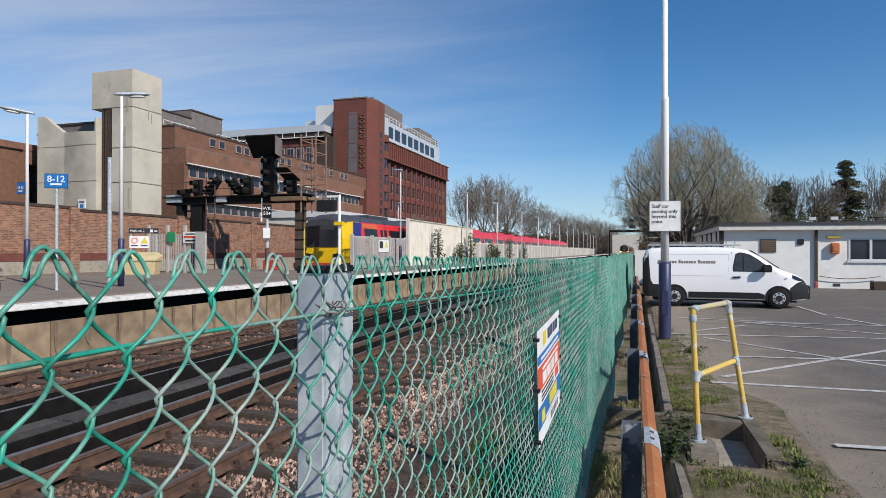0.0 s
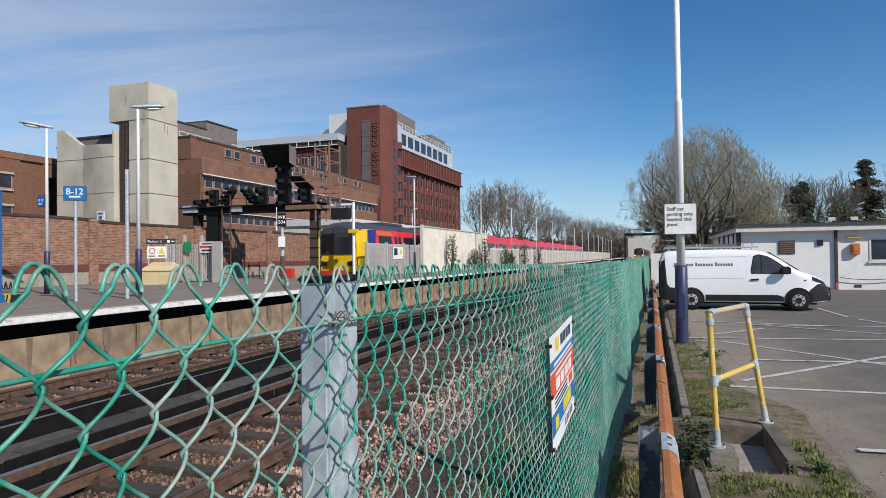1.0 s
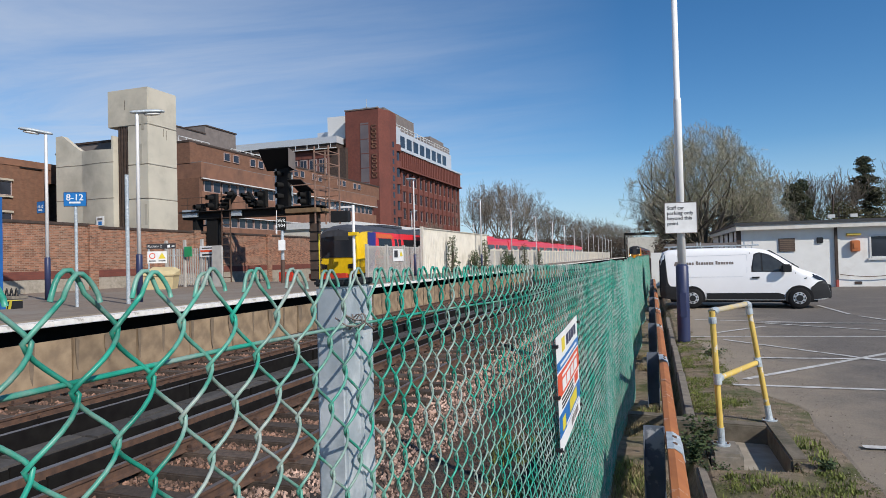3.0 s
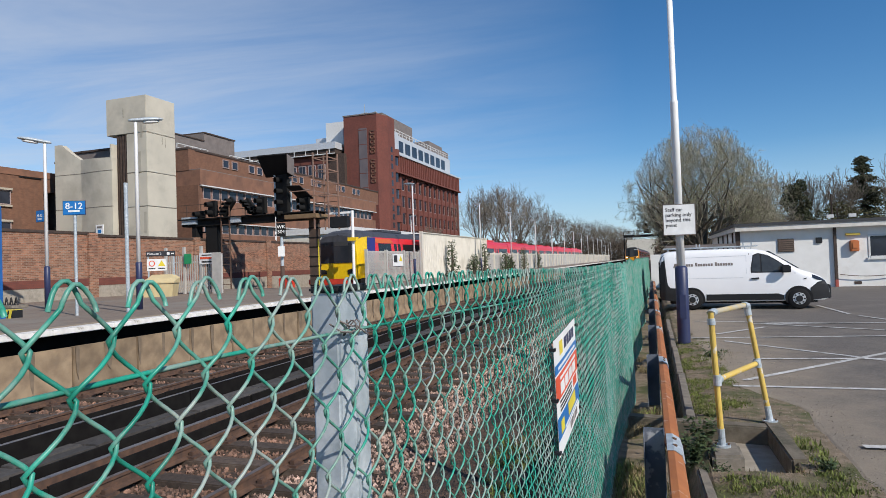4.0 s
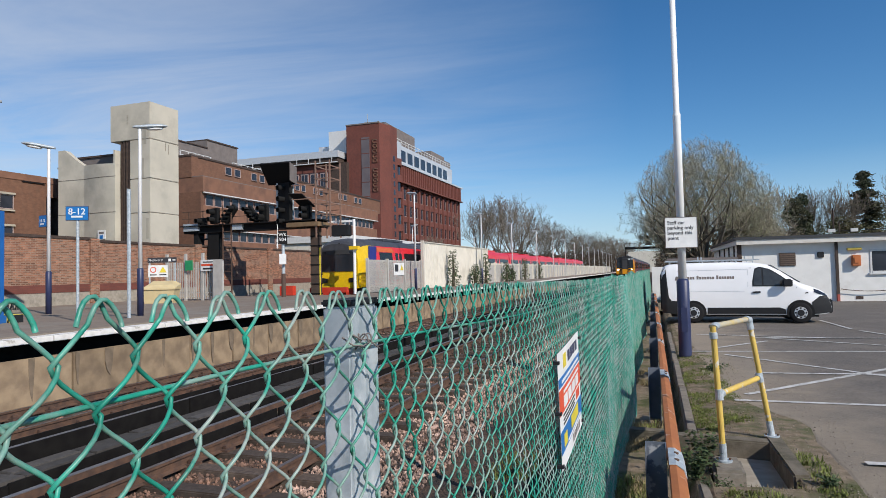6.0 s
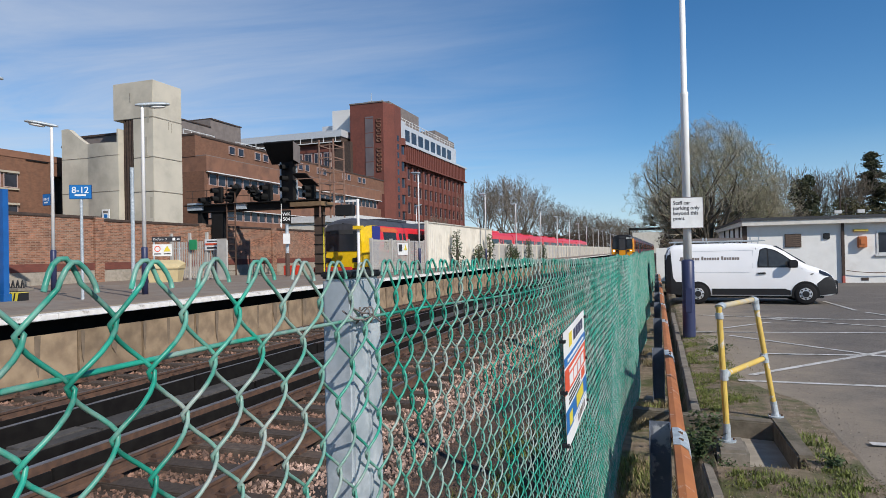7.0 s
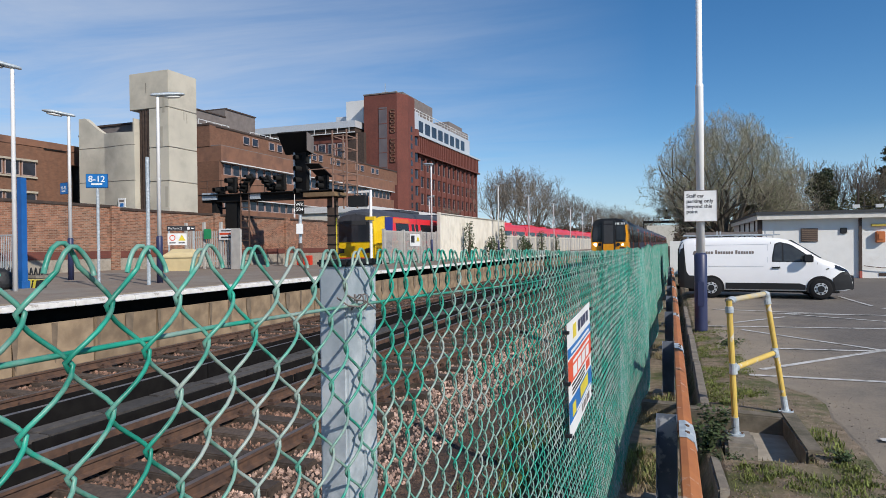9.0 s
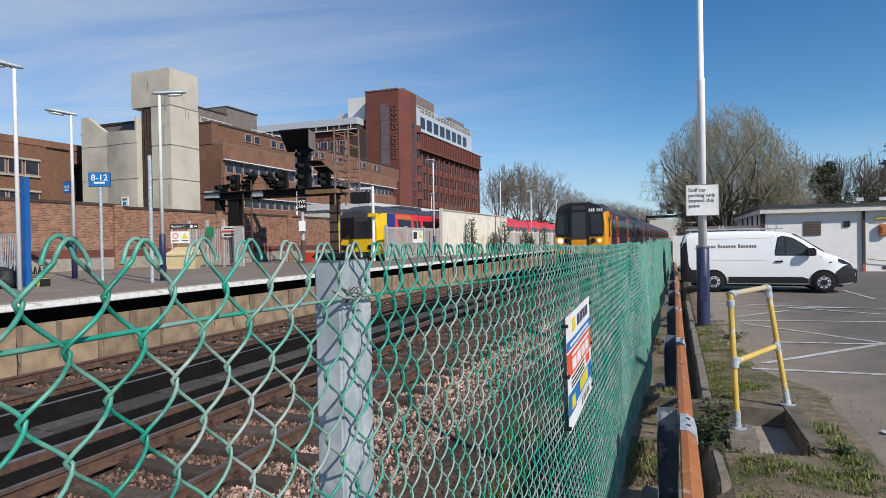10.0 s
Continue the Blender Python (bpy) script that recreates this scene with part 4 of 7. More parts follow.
left = thing("brick_office_wing", "low brown brick office wing with strip windows", "office building")
part("wall", boxes((-60, -45, -10, 35.8, 0, 9.95)), M["brick_brown"], left)
part("parapet", boxes((-60, -44.95, -10, 37.0, 9.55, 10.05)), M["tan"], left)
part("lintel", boxes((-50, -45, 35.8, 37.0, 8.5, 9.55)), M["brick_brown"], left)
# solid box whose dark colour stands in for shade inside the opening
part("dark_passage", boxes((-50, -42.9, 36.9, 38.5, 0, 9.3)), M["dark_wood"], left, "solid dark box for the shade of a passage beside the wing")
for z in (7.8, 5.45):
    part("lintel_band", boxes((-45.1, -44.8, -8, 33.2, z + 0.55, z + 0.7), (-45.1, -44.85, -8, 33.2, z - 0.68, z - 0.56)), M["concrete"], left)
grid_windows(left, -44.97, [32.6 - 1.25 * i for i in range(24)], (7.8, 5.45), 0.95, 0.95)
part("roof_cables", boxes((-44.98, -44.9, 33.8, 35.6, 9.45, 9.5)), M["dark"], left)

low = thing("brick_office_block", "long brown brick office block with bands of windows", "office building")
part("lower_wall", boxes((-56, -40, 47.7, 86.2, 0, 5.45)), M["tan"], low)
part("spandrel", boxes((-56, -40, 47.7, 86.2, 6.55, 8.72)), M["tan"], low)
part("parapet", boxes((-56, -39.85, 47.5, 86.3, 9.98, 11.42)), M["tan"], low)
part("window_recess", boxes((-56, -40.35, 47.9, 86.0, 5.45, 6.55), (-56, -40.35, 47.9, 86.0, 8.72, 9.98)), M["brick_red"], low)
part("window_head", boxes((-40.2, -39.76, 47.6, 86.2, 9.88, 9.98), (-40.2, -39.85, 47.7, 86.2, 6.47, 6.55)), M["frame_white"], low, "white painted window head")
grid_windows(low, -40.30, [48.9 + 1.28 * i for i in range(29)], (6.0,), 0.98, 0.92)
grid_windows(low, -40.30, [48.9 + 1.28 * i for i in range(29)], (9.32,), 0.98, 1.02)
part("end_wall", boxes((-47, -40.02, 47.4, 47.9, 0, 9.98)), M["brick_brown"], low)
part("end_parapet", boxes((-47, -41.1, 47.45, 48.3, 11.42, 13.42)), M["brick_brown"], low)
part("ledge", boxes((-41.25, -39.9, 47.55, 86.2, 11.42, 11.50)), M["roofgrey"], low, "stained sloping ledge")
part("upper_wall", boxes((-58, -41.2, 48.3, 90, 11.42, 13.50)), M["brick_brown"], low)
part("upper_coping", boxes((-58, -41.12, 47.4, 90, 13.42, 13.60)), M["dark_wood"], low)
grid_windows(low, -41.17, [y + d for y in (52.9, 57.2, 61.5, 65.8, 70.1, 76.8, 81.5) for d in (0, 1.45)], (12.75,), 0.85, 0.72, frame=M["frame_pink"])
part("plant_room", boxes((-52, -48, 51.5, 58.0, 13.5, 16.65), (-54, -48, 58.0, 63.4, 13.5, 17.6)), M["roofgrey"], low, "grey-brown rooftop plant room")
part("plant_coping", boxes((-52, -47.9, 51.4, 58.0, 16.65, 16.78), (-54, -47.9, 58.0, 63.5, 17.6, 17.75)), M["dark_wood"], low)
part("roof_rail", boxes((-43.4, -43.34, 48.5, 53, 14.35, 14.42), (-43.4, -43.34, 48.5, 53, 13.95, 14.0), *[(-43.4, -43.34, 48.5 + 1.1 * i, 48.56 + 1.1 * i, 13.5, 14.4) for i in range(5)]), M["frame_white"], low, "white roof railing")
part("roof_rail", boxes((-45.4, -45.34, 59, 66.1, 14.95, 15.02), (-45.4, -45.34, 59, 66.1, 14.45, 14.5), *[(-45.4, -45.34, 59 + 1.4 * i, 59.06 + 1.4 * i, 13.5, 15.0) for i in range(6)]), M["frame_white"], low, "white roof railing")

rear = thing("rear_office_wing", "brown brick rear wing under a pale metal canopy", "office building")
part("wall", boxes((-78, -55.4, 99.6, 108, 0, 22.2)), M["brick_red"], rear)
part("canopy", boxes((-78, -53.2, 98.6, 108, 23.1, 24.3)), M["silver"], rear, "pale grey metal canopy")
part("canopy_soffit", boxes((-78, -53.4, 98.9, 107, 22.2, 23.1)), M["dark_wood"], rear)
part("canopy_rail", boxes(*[(-76 + 2.4 * i, -75.9 + 2.4 * i, 98.4, 98.5, 22.2, 23.1) for i in range(10)], (-78, -53.2, 98.4, 98.5, 22.1, 22.25)), M["frame_white"], rear)
for i in range(10):
    x = -56.6 - 2.0 * i
    w = part("window", boxes((x - 0.8, x + 0.8, 99.52, 99.6, 17.6, 20.6), ), M["frame_pink"], rear)
    part("pane", boxes((x - 0.62, x - 0.06, 99.48, 99.52, 17.8, 20.4)), M["glass"], w)
    part("pane", boxes((x + 0.06, x + 0.62, 99.48, 99.52, 17.8, 20.4)), M["glass"], w)
part("lift_shaft", boxes((-57.96, -54.3, 104, 108, 21, 29.1)), M["frame_white"], rear, "white rooftop lift shaft")
part("dark_link", boxes((-55.4, -52.15, 99.9, 104, 0, 22.3)), M["dark_wood"], rear, "dark glazed link to the tower")

duke = thing("brick_office_tower", "tall red-brown brick office tower with a silver top floor", "office building")
bm = bmesh.new()
slab(bm, [(-52.55, 100.8, 0), (-46.0, 100.8, 0), (-45.0, 103.4, 0), (-45.0, 106.5, 0), (-52.55, 106.5, 0)], (0, 0, 1), 29.0)
part("stair_block", bm, M["brick_red"], duke)
part("roof_edge", boxes((-52.65, -46.0, 100.7, 106.6, 29.0, 29.22)), M["roofgrey"], duke)
part("roof_aerials", boxes((-49.5, -48.3, 102, 102.1, 29.3, 29.7), (-48.9, -48.8, 102, 102.1, 29.3, 31.2), (-46.9, -46.6, 102, 102.4, 29.2, 29.7)), M["galv"], duke)
part("glazed_strip", boxes((-49.55, -47.95, 100.72, 100.8, 6.0, 26.6)), mat("grey_cladding", (0.15, 0.125, 0.125), (0.12, 0.10, 0.105), rough=0.4, scale=0.5, bump=0.0), duke, "grey glazed strip up the stair block")
for i in range(8):
    part("cladding_joint", boxes((-49.56, -47.94, 100.70, 100.72, 8 + 2.6 * i, 8.12 + 2.6 * i)), M["brick_red"], duke)
# raised square name blocks, unlettered
for i in range(11):
    if i == 5:
        continue
    z = 16.65 + 0.875 * i
    x0, x1 = -47.35, -46.45
    rows = [(x0, x1, 100.66, 100.8, z, z + 0.14), (x0, x1, 100.66, 100.8, z + 0.55, z + 0.69), (x0, x0 + 0.16, 100.66, 100.8, z, z + 0.69)]
    if i % 3 != 1:
        rows.append((x1 - 0.16, x1, 100.66, 100.8, z, z + 0.69))
    part("name_block", boxes(*rows), M["tan"], duke)
for i in range(13):
    part("slit_window", boxes((-45.02, -44.97, 104.6, 105.3, 4 + 1.55 * i, 5.0 + 1.55 * i)), M["glass"], duke)
part("long_block", boxes((-64, -46.2, 106.5, 147, 0, 19.4)), M["brick_red"], duke)
part("upper_band", boxes((-64, -45.35, 107.2, 147.6, 19.4, 22.7)), M["brick_red"], duke)
rib = mesh_of("rib", boxes((-0.1, 0.25, -0.22, 0.22, 0.15, 3.2)), M["brick_red"])
for i in range(36):
    piece("rib", rib, duke, pose(-45.35, 107.8 + 1.1 * i, 19.4))
part("band_cap", boxes((-64, -44.95, 106.9, 147.9, 22.6, 22.95)), M["silver"], duke, "pale metal roof edge")
part("band_foot", boxes((-64, -45.0, 106.9, 147.8, 19.2, 19.5)), M["brick_red"], duke)
fin = mesh_of("fin", boxes((-0.2, 0.34, -0.40, 0.40, 0, 19.3), bevel=0.05), M["brick_red"])
for i in range(13):
    piece("fin", fin, duke, pose(-46.0, 110.6 + 3.05 * i, 0))
for k in range(6):
    part("floor_band", boxes((-46.3, -45.88, 107.0, 146.8, 2.0 + 3.3 * k, 3.1 + 3.3 * k)), M["brick_red"], duke)
grid_windows(duke, -46.10, [112.12 + 3.05 * i for i in range(12)], [4.2 + 3.3 * k for k in range(5)], 1.75, 2.0, frame=M["frame_pink"])
for k in range(7):
    bm = bmesh.new()
    tube(bm, [(-46.2, 107.6, 3.6 + 3.1 * k), (-46.2, 107.6, 4.9 + 3.1 * k)], 1.5, 18)
    part("corner_bay", bm, M["brick_red"], duke)
bm = bmesh.new(); tube(bm, [(-46.2, 107.6, 0), (-46.2, 107.6, 22)], 1.15, 18)
part("corner_glazing", bm, M["glass"], duke)
top = part("top_floor", boxes((-62, -46.6, 107.2, 144.5, 22.9, 27.1)), M["silver"], duke, "silver metal-clad top floor")
part("top_corner", boxes((-47, -45.9, 106.9, 110.6, 22.9, 27.2)), M["silver"], duke)
for i in range(8):
    y = 113.2 + 3.7 * i
    part("window", boxes((-46.62, -46.55, y - 1.3, y + 1.3, 24.0, 26.2)), M["glass"], top)
part("roof_rail", boxes((-46.7, -46.62, 107, 144, 28.1, 28.2), (-46.7, -46.62, 107, 144, 27.6, 27.67), *[(-46.7, -46.62, 107.4 + 1.8 * i, 107.5 + 1.8 * i, 27.1, 28.1) for i in range(20)]), M["frame_white"], duke)
for r in ((-51, -47.6, 107, 122.3, 27.1, 30.7), (-58, -48.5, 135, 144.4, 27.1, 30.3), (-58, -48.5, 144.5, 149, 27.1, 29.6)):
    part("roof_plant", boxes(r), M["roofgrey"], duke, "grey-brown rooftop plant room")

shed = thing("white_flat_building", "low white flat-roofed building behind the sidings", "building")
part("wall", boxes((-34, -27, 52, 84, 0, 5.0)), M["hoarding"], shed)
part("fascia", boxes((-34.2, -26.8, 51.8, 84.2, 5.0, 5.6)), M["frame_white"], shed)


# ---- on the platform ----
def lamp_post(x, y, h, turn=180, navy=True, group="platform lamps"):
    t = thing("street_lamp", "white platform lamp post with a rounded lamp head", "lamp post", group, pose(x, y, PLAT_Z, 0, 0, turn))
    bm = bmesh.new(); tube(bm, [(0, 0, 1.4 if navy else 0), (0, 0, h - 0.1), (0, 0, h)], [0.062, 0.046, 0.042], 12)
    part("shaft", bm, M["white"], t, smooth=True)
    if navy:
        bm = bmesh.new(); tube(bm, [(0, 0, 0), (0, 0, 1.42), (0, 0, 1.45)], [0.092, 0.092, 0.064], 14)
        part("base", bm, M["navy"], t, "navy painted base", smooth=True)
    bm = bmesh.new()
    ring = [2 * math.pi * k / 12 for k in range(12)]
    loft(bm, [[(w * math.cos(a), u, h + 0.03 + tilt + (0.085 if math.sin(a) > 0 else 0.05) * k * math.sin(a)) for a in ring] for u, w, k, tilt in ((-0.20, 0.045, 0.5, -0.02), (-0.12, 0.07, 0.7, -0.01), (0.05, 0.115, 0.9, 0.0), (0.3, 0.15, 1.0, 0.03), (0.55, 0.145, 0.9, 0.06), (0.72, 0.10, 0.6, 0.08), (0.78, 0.04, 0.25, 0.085))])
    hd = part("lamp_head", bm, M["galv"], t, "rounded grey lamp head", smooth=True)
    bm = bmesh.new()
    loft(bm, [[(0.105 * f * math.cos(a), 0.42 + 0.24 * f * math.sin(a), h + 0.03 + 0.12 * (0.12 + 0.24 * f * math.sin(a)) + dz) for a in ring] for f, dz in ((1.0, -0.02), (0.9, -0.062), (0.4, -0.075))])
    part("diffuser", bm, M["frame_white"], hd, "pale bowl diffuser", smooth=True)
    return t


l1 = lamp_post(-19.5, 15.58, 5.66, turn=141)
l2 = lamp_post(-14.87, 14.90, 5.76, turn=-45)
lamp_post(-15.85, 11.09, 5.73, turn=150, navy=False)
for i, y in enumerate((39.0, 56.0, 69.0, 84.5, 99, 113, 127, 141, 155, 169, 183, 197, 211, 225, 239)):
    lamp_post(-15.3, y, 6.5, turn=60, navy=i < 3)
for i in range(7):
    lamp_post(-24.6, 62 + 24 * i, 7.0, turn=250, navy=False, group="distant lamps").location.z = -0.05

thin = thing("thin_post", "slim grey steel post on the platform", "post")
bm = bmesh.new(); tube(bm, [(-14.36, 13.97, PLAT_Z), (-14.36, 13.97, 4.48)], 0.055, 10); part("shaft", bm, M["galv"], thin)


def post_sign(name, x, y, z0, z1, w, text, label, sub=True, post=True, turn=28):
    t = thing(name, label, "sign", at=pose(x, y, 0, 0, 0, turn))
    if post:
        bm = bmesh.new(); tube(bm, [(0, 0.04, PLAT_Z), (0, 0.04, z1)], 0.04, 10)
        part("post", bm, M["galv"], t, "slim grey post")
    part("plate", boxes((-w / 2, w / 2, -0.015, 0.0, z0, z1), bevel=0.003), M["sign_blue"], t)
    part("edge", boxes((-w / 2 - 0.012, w / 2 + 0.012, 0.0, 0.01, z0 - 0.012, z1 + 0.012)), M["navy"], t)
    lettering(text, min((z1 - z0) * 0.66, w * 1.75 / len(text)), M["sign_white"], t, pose(0, -0.018, z0 + (z1 - z0) * 0.42, 90, 0, 0), align="CENTER", bold=0.010)
    if sub:
        part("printed_bar", boxes((-w * 0.26, w * 0.26, -0.019, -0.015, z0 + 0.07, z0 + 0.12)), M["sign_white"], t)
    return t


post_sign("car_stop_sign", -14.99, 12.81, 3.52, 3.89, 0.56, "8-12", "blue sign with white numerals on a slim post")
post_sign("car_stop_sign", -19.60, 15.44, 3.71, 4.09, 0.40, "10-12", "blue numeral sign fixed to a lamp post", post=False, turn=-8)

bluep = thing("blue_column", "bright blue square column beside black bags on the platform", "column")
part("column", boxes((-16.90, -16.73, 11.9, 12.06, PLAT_Z, 3.80), bevel=0.008), M["blue"], bluep)
part("column_foot", boxes((-16.94, -16.69, 11.86, 12.10, PLAT_Z, 0.95)), M["blue"], bluep)
bag = bmesh.new()
bmesh.ops.create_icosphere(bag, subdivisions=3, radius=0.34)
for v in bag.verts:
    v.co = Vector((v.co.x * 1.25, v.co.y, max(v.co.z, -0.24))) * (1 + 0.22 * noise.noise(v.co * 4))
bmesh.ops.translate(bag, verts=bag.verts, vec=(-17.05, 11.5, PLAT_Z + 0.24))
solid("black_bag", bag, M["dark"], "crumpled black bag at the foot of a blue column", "bag")
stripe = thing("striped_block", "yellow and black striped kerb block on the platform", "block", at=pose(-0.14, 0, 0))
part("core", boxes((-16.98, -16.32, 12.104, 12.396, PLAT_Z, PLAT_Z + 0.216)), M["dark"], stripe)
for i in range(4):
    bm = bmesh.new()
    u = -16.97 + 0.165 * i
    slab(bm, [(u, 12.1, PLAT_Z), (u + 0.10, 12.1, PLAT_Z), (u + 0.16, 12.1, PLAT_Z + 0.22), (u + 0.06, 12.1, PLAT_Z + 0.22)], (0, -1, 0), 0.004)
    slab(bm, [(u + 0.06, 12.1, PLAT_Z + 0.216), (u + 0.16, 12.1, PLAT_Z + 0.216), (u + 0.16, 12.4, PLAT_Z + 0.216), (u + 0.06, 12.4, PLAT_Z + 0.216)], (0, 0, 1), 0.005)
    part("stripe", bm, M["sign_yellow"], stripe, "yellow diagonal stripe")
# made-up hoops, a rough stand-in for a low dark heap
pit = thing("heap_hoops", "low dark hoops standing in for a dark heap on the platform", "railing")
part("slab", boxes((-24.6, -21.5, 15.8, 16.4, PLAT_Z + 0.02, PLAT_Z + 0.12)), M["kerb"], pit)
bm = bmesh.new()
for i in range(12):
    tube(bm, [(-24.4 + 0.24 * i, 16.1, PLAT_Z + 0.12), (-24.32 + 0.24 * i, 16.1, PLAT_Z + 0.38), (-24.24 + 0.24 * i, 16.1, PLAT_Z + 0.12)], 0.03, 6)
part("hoops", bm, M["dark"], pit)
fr = thing("steel_gate", "grey steel framed mesh gate on the platform", "gate")
part("frame", boxes((-25.4, -24.3, 17.0, 17.05, PLAT_Z, PLAT_Z + 0.08), (-25.4, -24.3, 17.0, 17.05, 2.35, 2.42), (-25.4, -25.33, 17.0, 17.05, PLAT_Z, 2.4), (-24.37, -24.3, 17.0, 17.05, PLAT_Z, 2.4)), M["galv"], fr)
for i in range(10):
    part("bar", boxes((-25.3 + 0.1 * i, -25.28 + 0.1 * i, 17.01, 17.03, PLAT_Z + 0.08, 2.35)), M["galv"], fr)

# gate, notices and grit bin at the platform end
gate = thing("palisade_gate", "grey steel palisade gate with notices", "gate", at=pose(-0.58, 0, 0))
for x in (-22.9, -21.75, -20.7, -19.55):
    part("gate_post", boxes((x - 0.06, x + 0.06, 25.24, 25.36, PLAT_Z, 3.1 if x != -19.55 else 2.7)), M["palisade"], gate)
pale = mesh_of("pale", boxes((-0.035, 0.035, -0.012, 0.012, 0, 1.85)), M["palisade"])
for i in range(24):
    piece("pale", pale, gate, pose(-22.8 + 0.14 * i, 25.3, PLAT_Z + 0.06))
part("crossbar", boxes((-22.9, -19.5, 25.31, 25.35, 1.1, 1.16), (-22.9, -19.5, 25.31, 25.35, 2.3, 2.36)), M["palisade"], gate)
part("notice", boxes((-20.75, -19.85, 25.2, 25.22, 2.2, 2.75)), M["sign_white"], gate, "white and red notice")
part("notice_bar", boxes((-20.7, -19.9, 25.19, 25.2, 2.45, 2.55)), M["sign_red"], gate)
part("notice_bar", boxes((-20.6, -20.0, 25.19, 25.2, 2.62, 2.67), (-20.6, -20.0, 25.19, 25.2, 2.28, 2.36)), M["ink"], gate)
part("green_notice", boxes((-21.65, -21.2, 25.15, 25.17, 2.25, 2.75)), M["sign_green"], gate, "small green notice")
part("gate_panel", boxes((-19.85, -19.3, 25.0, 25.03, PLAT_Z, 2.75)), M["palisade"], gate)
psg = thing("platform_sign", "black sign with white lettering above the grit bin", "sign", at=pose(-21.78, 23.15, 0, 0, 0, 25))
part("plate", boxes((-0.65, 0.65, -0.02, 0, 2.62, 2.86)), M["ink"], psg)
lettering("Platform 2", 0.15, M["sign_white"], psg, pose(-0.6, -0.024, 2.69, 90, 0, 0))
for r in ((0.28, 0.40, -0.024, -0.02, 2.67, 2.80), (0.47, 0.60, -0.024, -0.02, 2.71, 2.76)):
    part("symbol", boxes(r), M["sign_white"], psg)
part("post", boxes((-0.6, -0.54, 0, 0.05, PLAT_Z, 2.86), (0.54, 0.6, 0, 0.05, PLAT_Z, 2.86)), M["galv"], psg)
part("warning_plate", boxes((-0.62, 0.25, -0.02, -0.005, 1.95, 2.5)), M["sign_white"], psg, "white and yellow warning plate")
bm = bmesh.new(); slab(bm, [(-0.13, -0.02, 2.16), (0.20, -0.02, 2.16), (0.035, -0.02, 2.44)], (0, -1, 0), 0.006)
part("warning_mark", bm, M["sign_yellow"], psg, "yellow warning triangle")
bm = bmesh.new(); slab(bm, [(-0.40 + 0.14 * math.cos(0.4 * k), -0.02, 2.29 + 0.14 * math.sin(0.4 * k)) for k in range(16)], (0, -1, 0), 0.005)
ring = part("warning_mark", bm, M["sign_red"], psg, "red prohibition ring")
bm = bmesh.new(); slab(bm, [(-0.40 + 0.10 * math.cos(0.4 * k), -0.025, 2.29 + 0.10 * math.sin(0.4 * k)) for k in range(16)], (0, -1, 0), 0.004)
part("ring_centre", bm, M["sign_white"], ring)
part("warning_text", boxes((-0.55, -0.25, -0.024, -0.02, 2.03, 2.08)), M["ink"], psg)
part("warning_text", boxes((-0.12, 0.19, -0.024, -0.02, 2.03, 2.08)), M["ink"], psg)
grit = thing("grit_bin", "cream-yellow plastic grit bin on the platform", "bin", at=pose(-21.6, 22.9, PLAT_Z, 0, 0, 25))
bm = bmesh.new()
loft(bm, [[(-0.62, -0.38, 0), (0.62, -0.38, 0), (0.62, 0.38, 0), (-0.62, 0.38, 0)], [(-0.70, -0.45, 0.62), (0.70, -0.45, 0.62), (0.70, 0.45, 0.62), (-0.70, 0.45, 0.62)]])
part("body", bm, mat("grit_cream", (0.62, 0.50, 0.27), (0.55, 0.44, 0.24), rough=0.6, scale=3), grit)
bm = bmesh.new()
loft(bm, [[(-0.74, -0.50, 0.62), (0.74, -0.50, 0.62), (0.74, 0.46, 0.62), (-0.74, 0.46, 0.62)], [(-0.74, -0.50, 0.68), (0.74, -0.50, 0.68), (0.74, 0.46, 0.86), (-0.74, 0.46, 0.86)], [(-0.5, -0.25, 0.84), (0.5, -0.25, 0.84), (0.5, 0.4, 1.02), (-0.5, 0.4, 1.02)]])
part("lid", bm, bpy.data.materials["grit_cream"], grit)

# signal number post
spost = thing("signal_post", "grey post carrying a black signal number plate", "post", at=pose(-19.0, 28.9, PLAT_Z, 0, 0, 25))
bm = bmesh.new(); tube(bm, [(0, 0, 0), (0, 0, 3.0)], [0.10, 0.085], 12); part("shaft", bm, M["galv"], spost)
bm = bmesh.new(); tube(bm, [(0, 0, 0), (0, 0, 1.25)], [0.12, 0.11], 12); part("base", bm, mat("brown_post", (0.10, 0.06, 0.045), rough=0.8), spost)
part("plate", boxes((-0.24, 0.24, -0.14, -0.11, 2.84, 3.56)), M["signal"], spost)
lettering("WK\n504", 0.26, M["sign_white"], spost, pose(0, -0.145, 3.26, 90, 0, 0), align="CENTER")
part("junction_box", boxes((-0.17, 0.17, -0.3, -0.08, 1.75, 2.3)), M["sign_white"], spost)
part("side_marks", boxes((-0.32, -0.24, -0.14, -0.11, 2.95, 3.1), (-0.32, -0.24, -0.14, -0.11, 2.65, 2.85), (-0.28, -0.25, -0.13, -0.11, 2.6, 3.9)), M["sign_white"], spost)

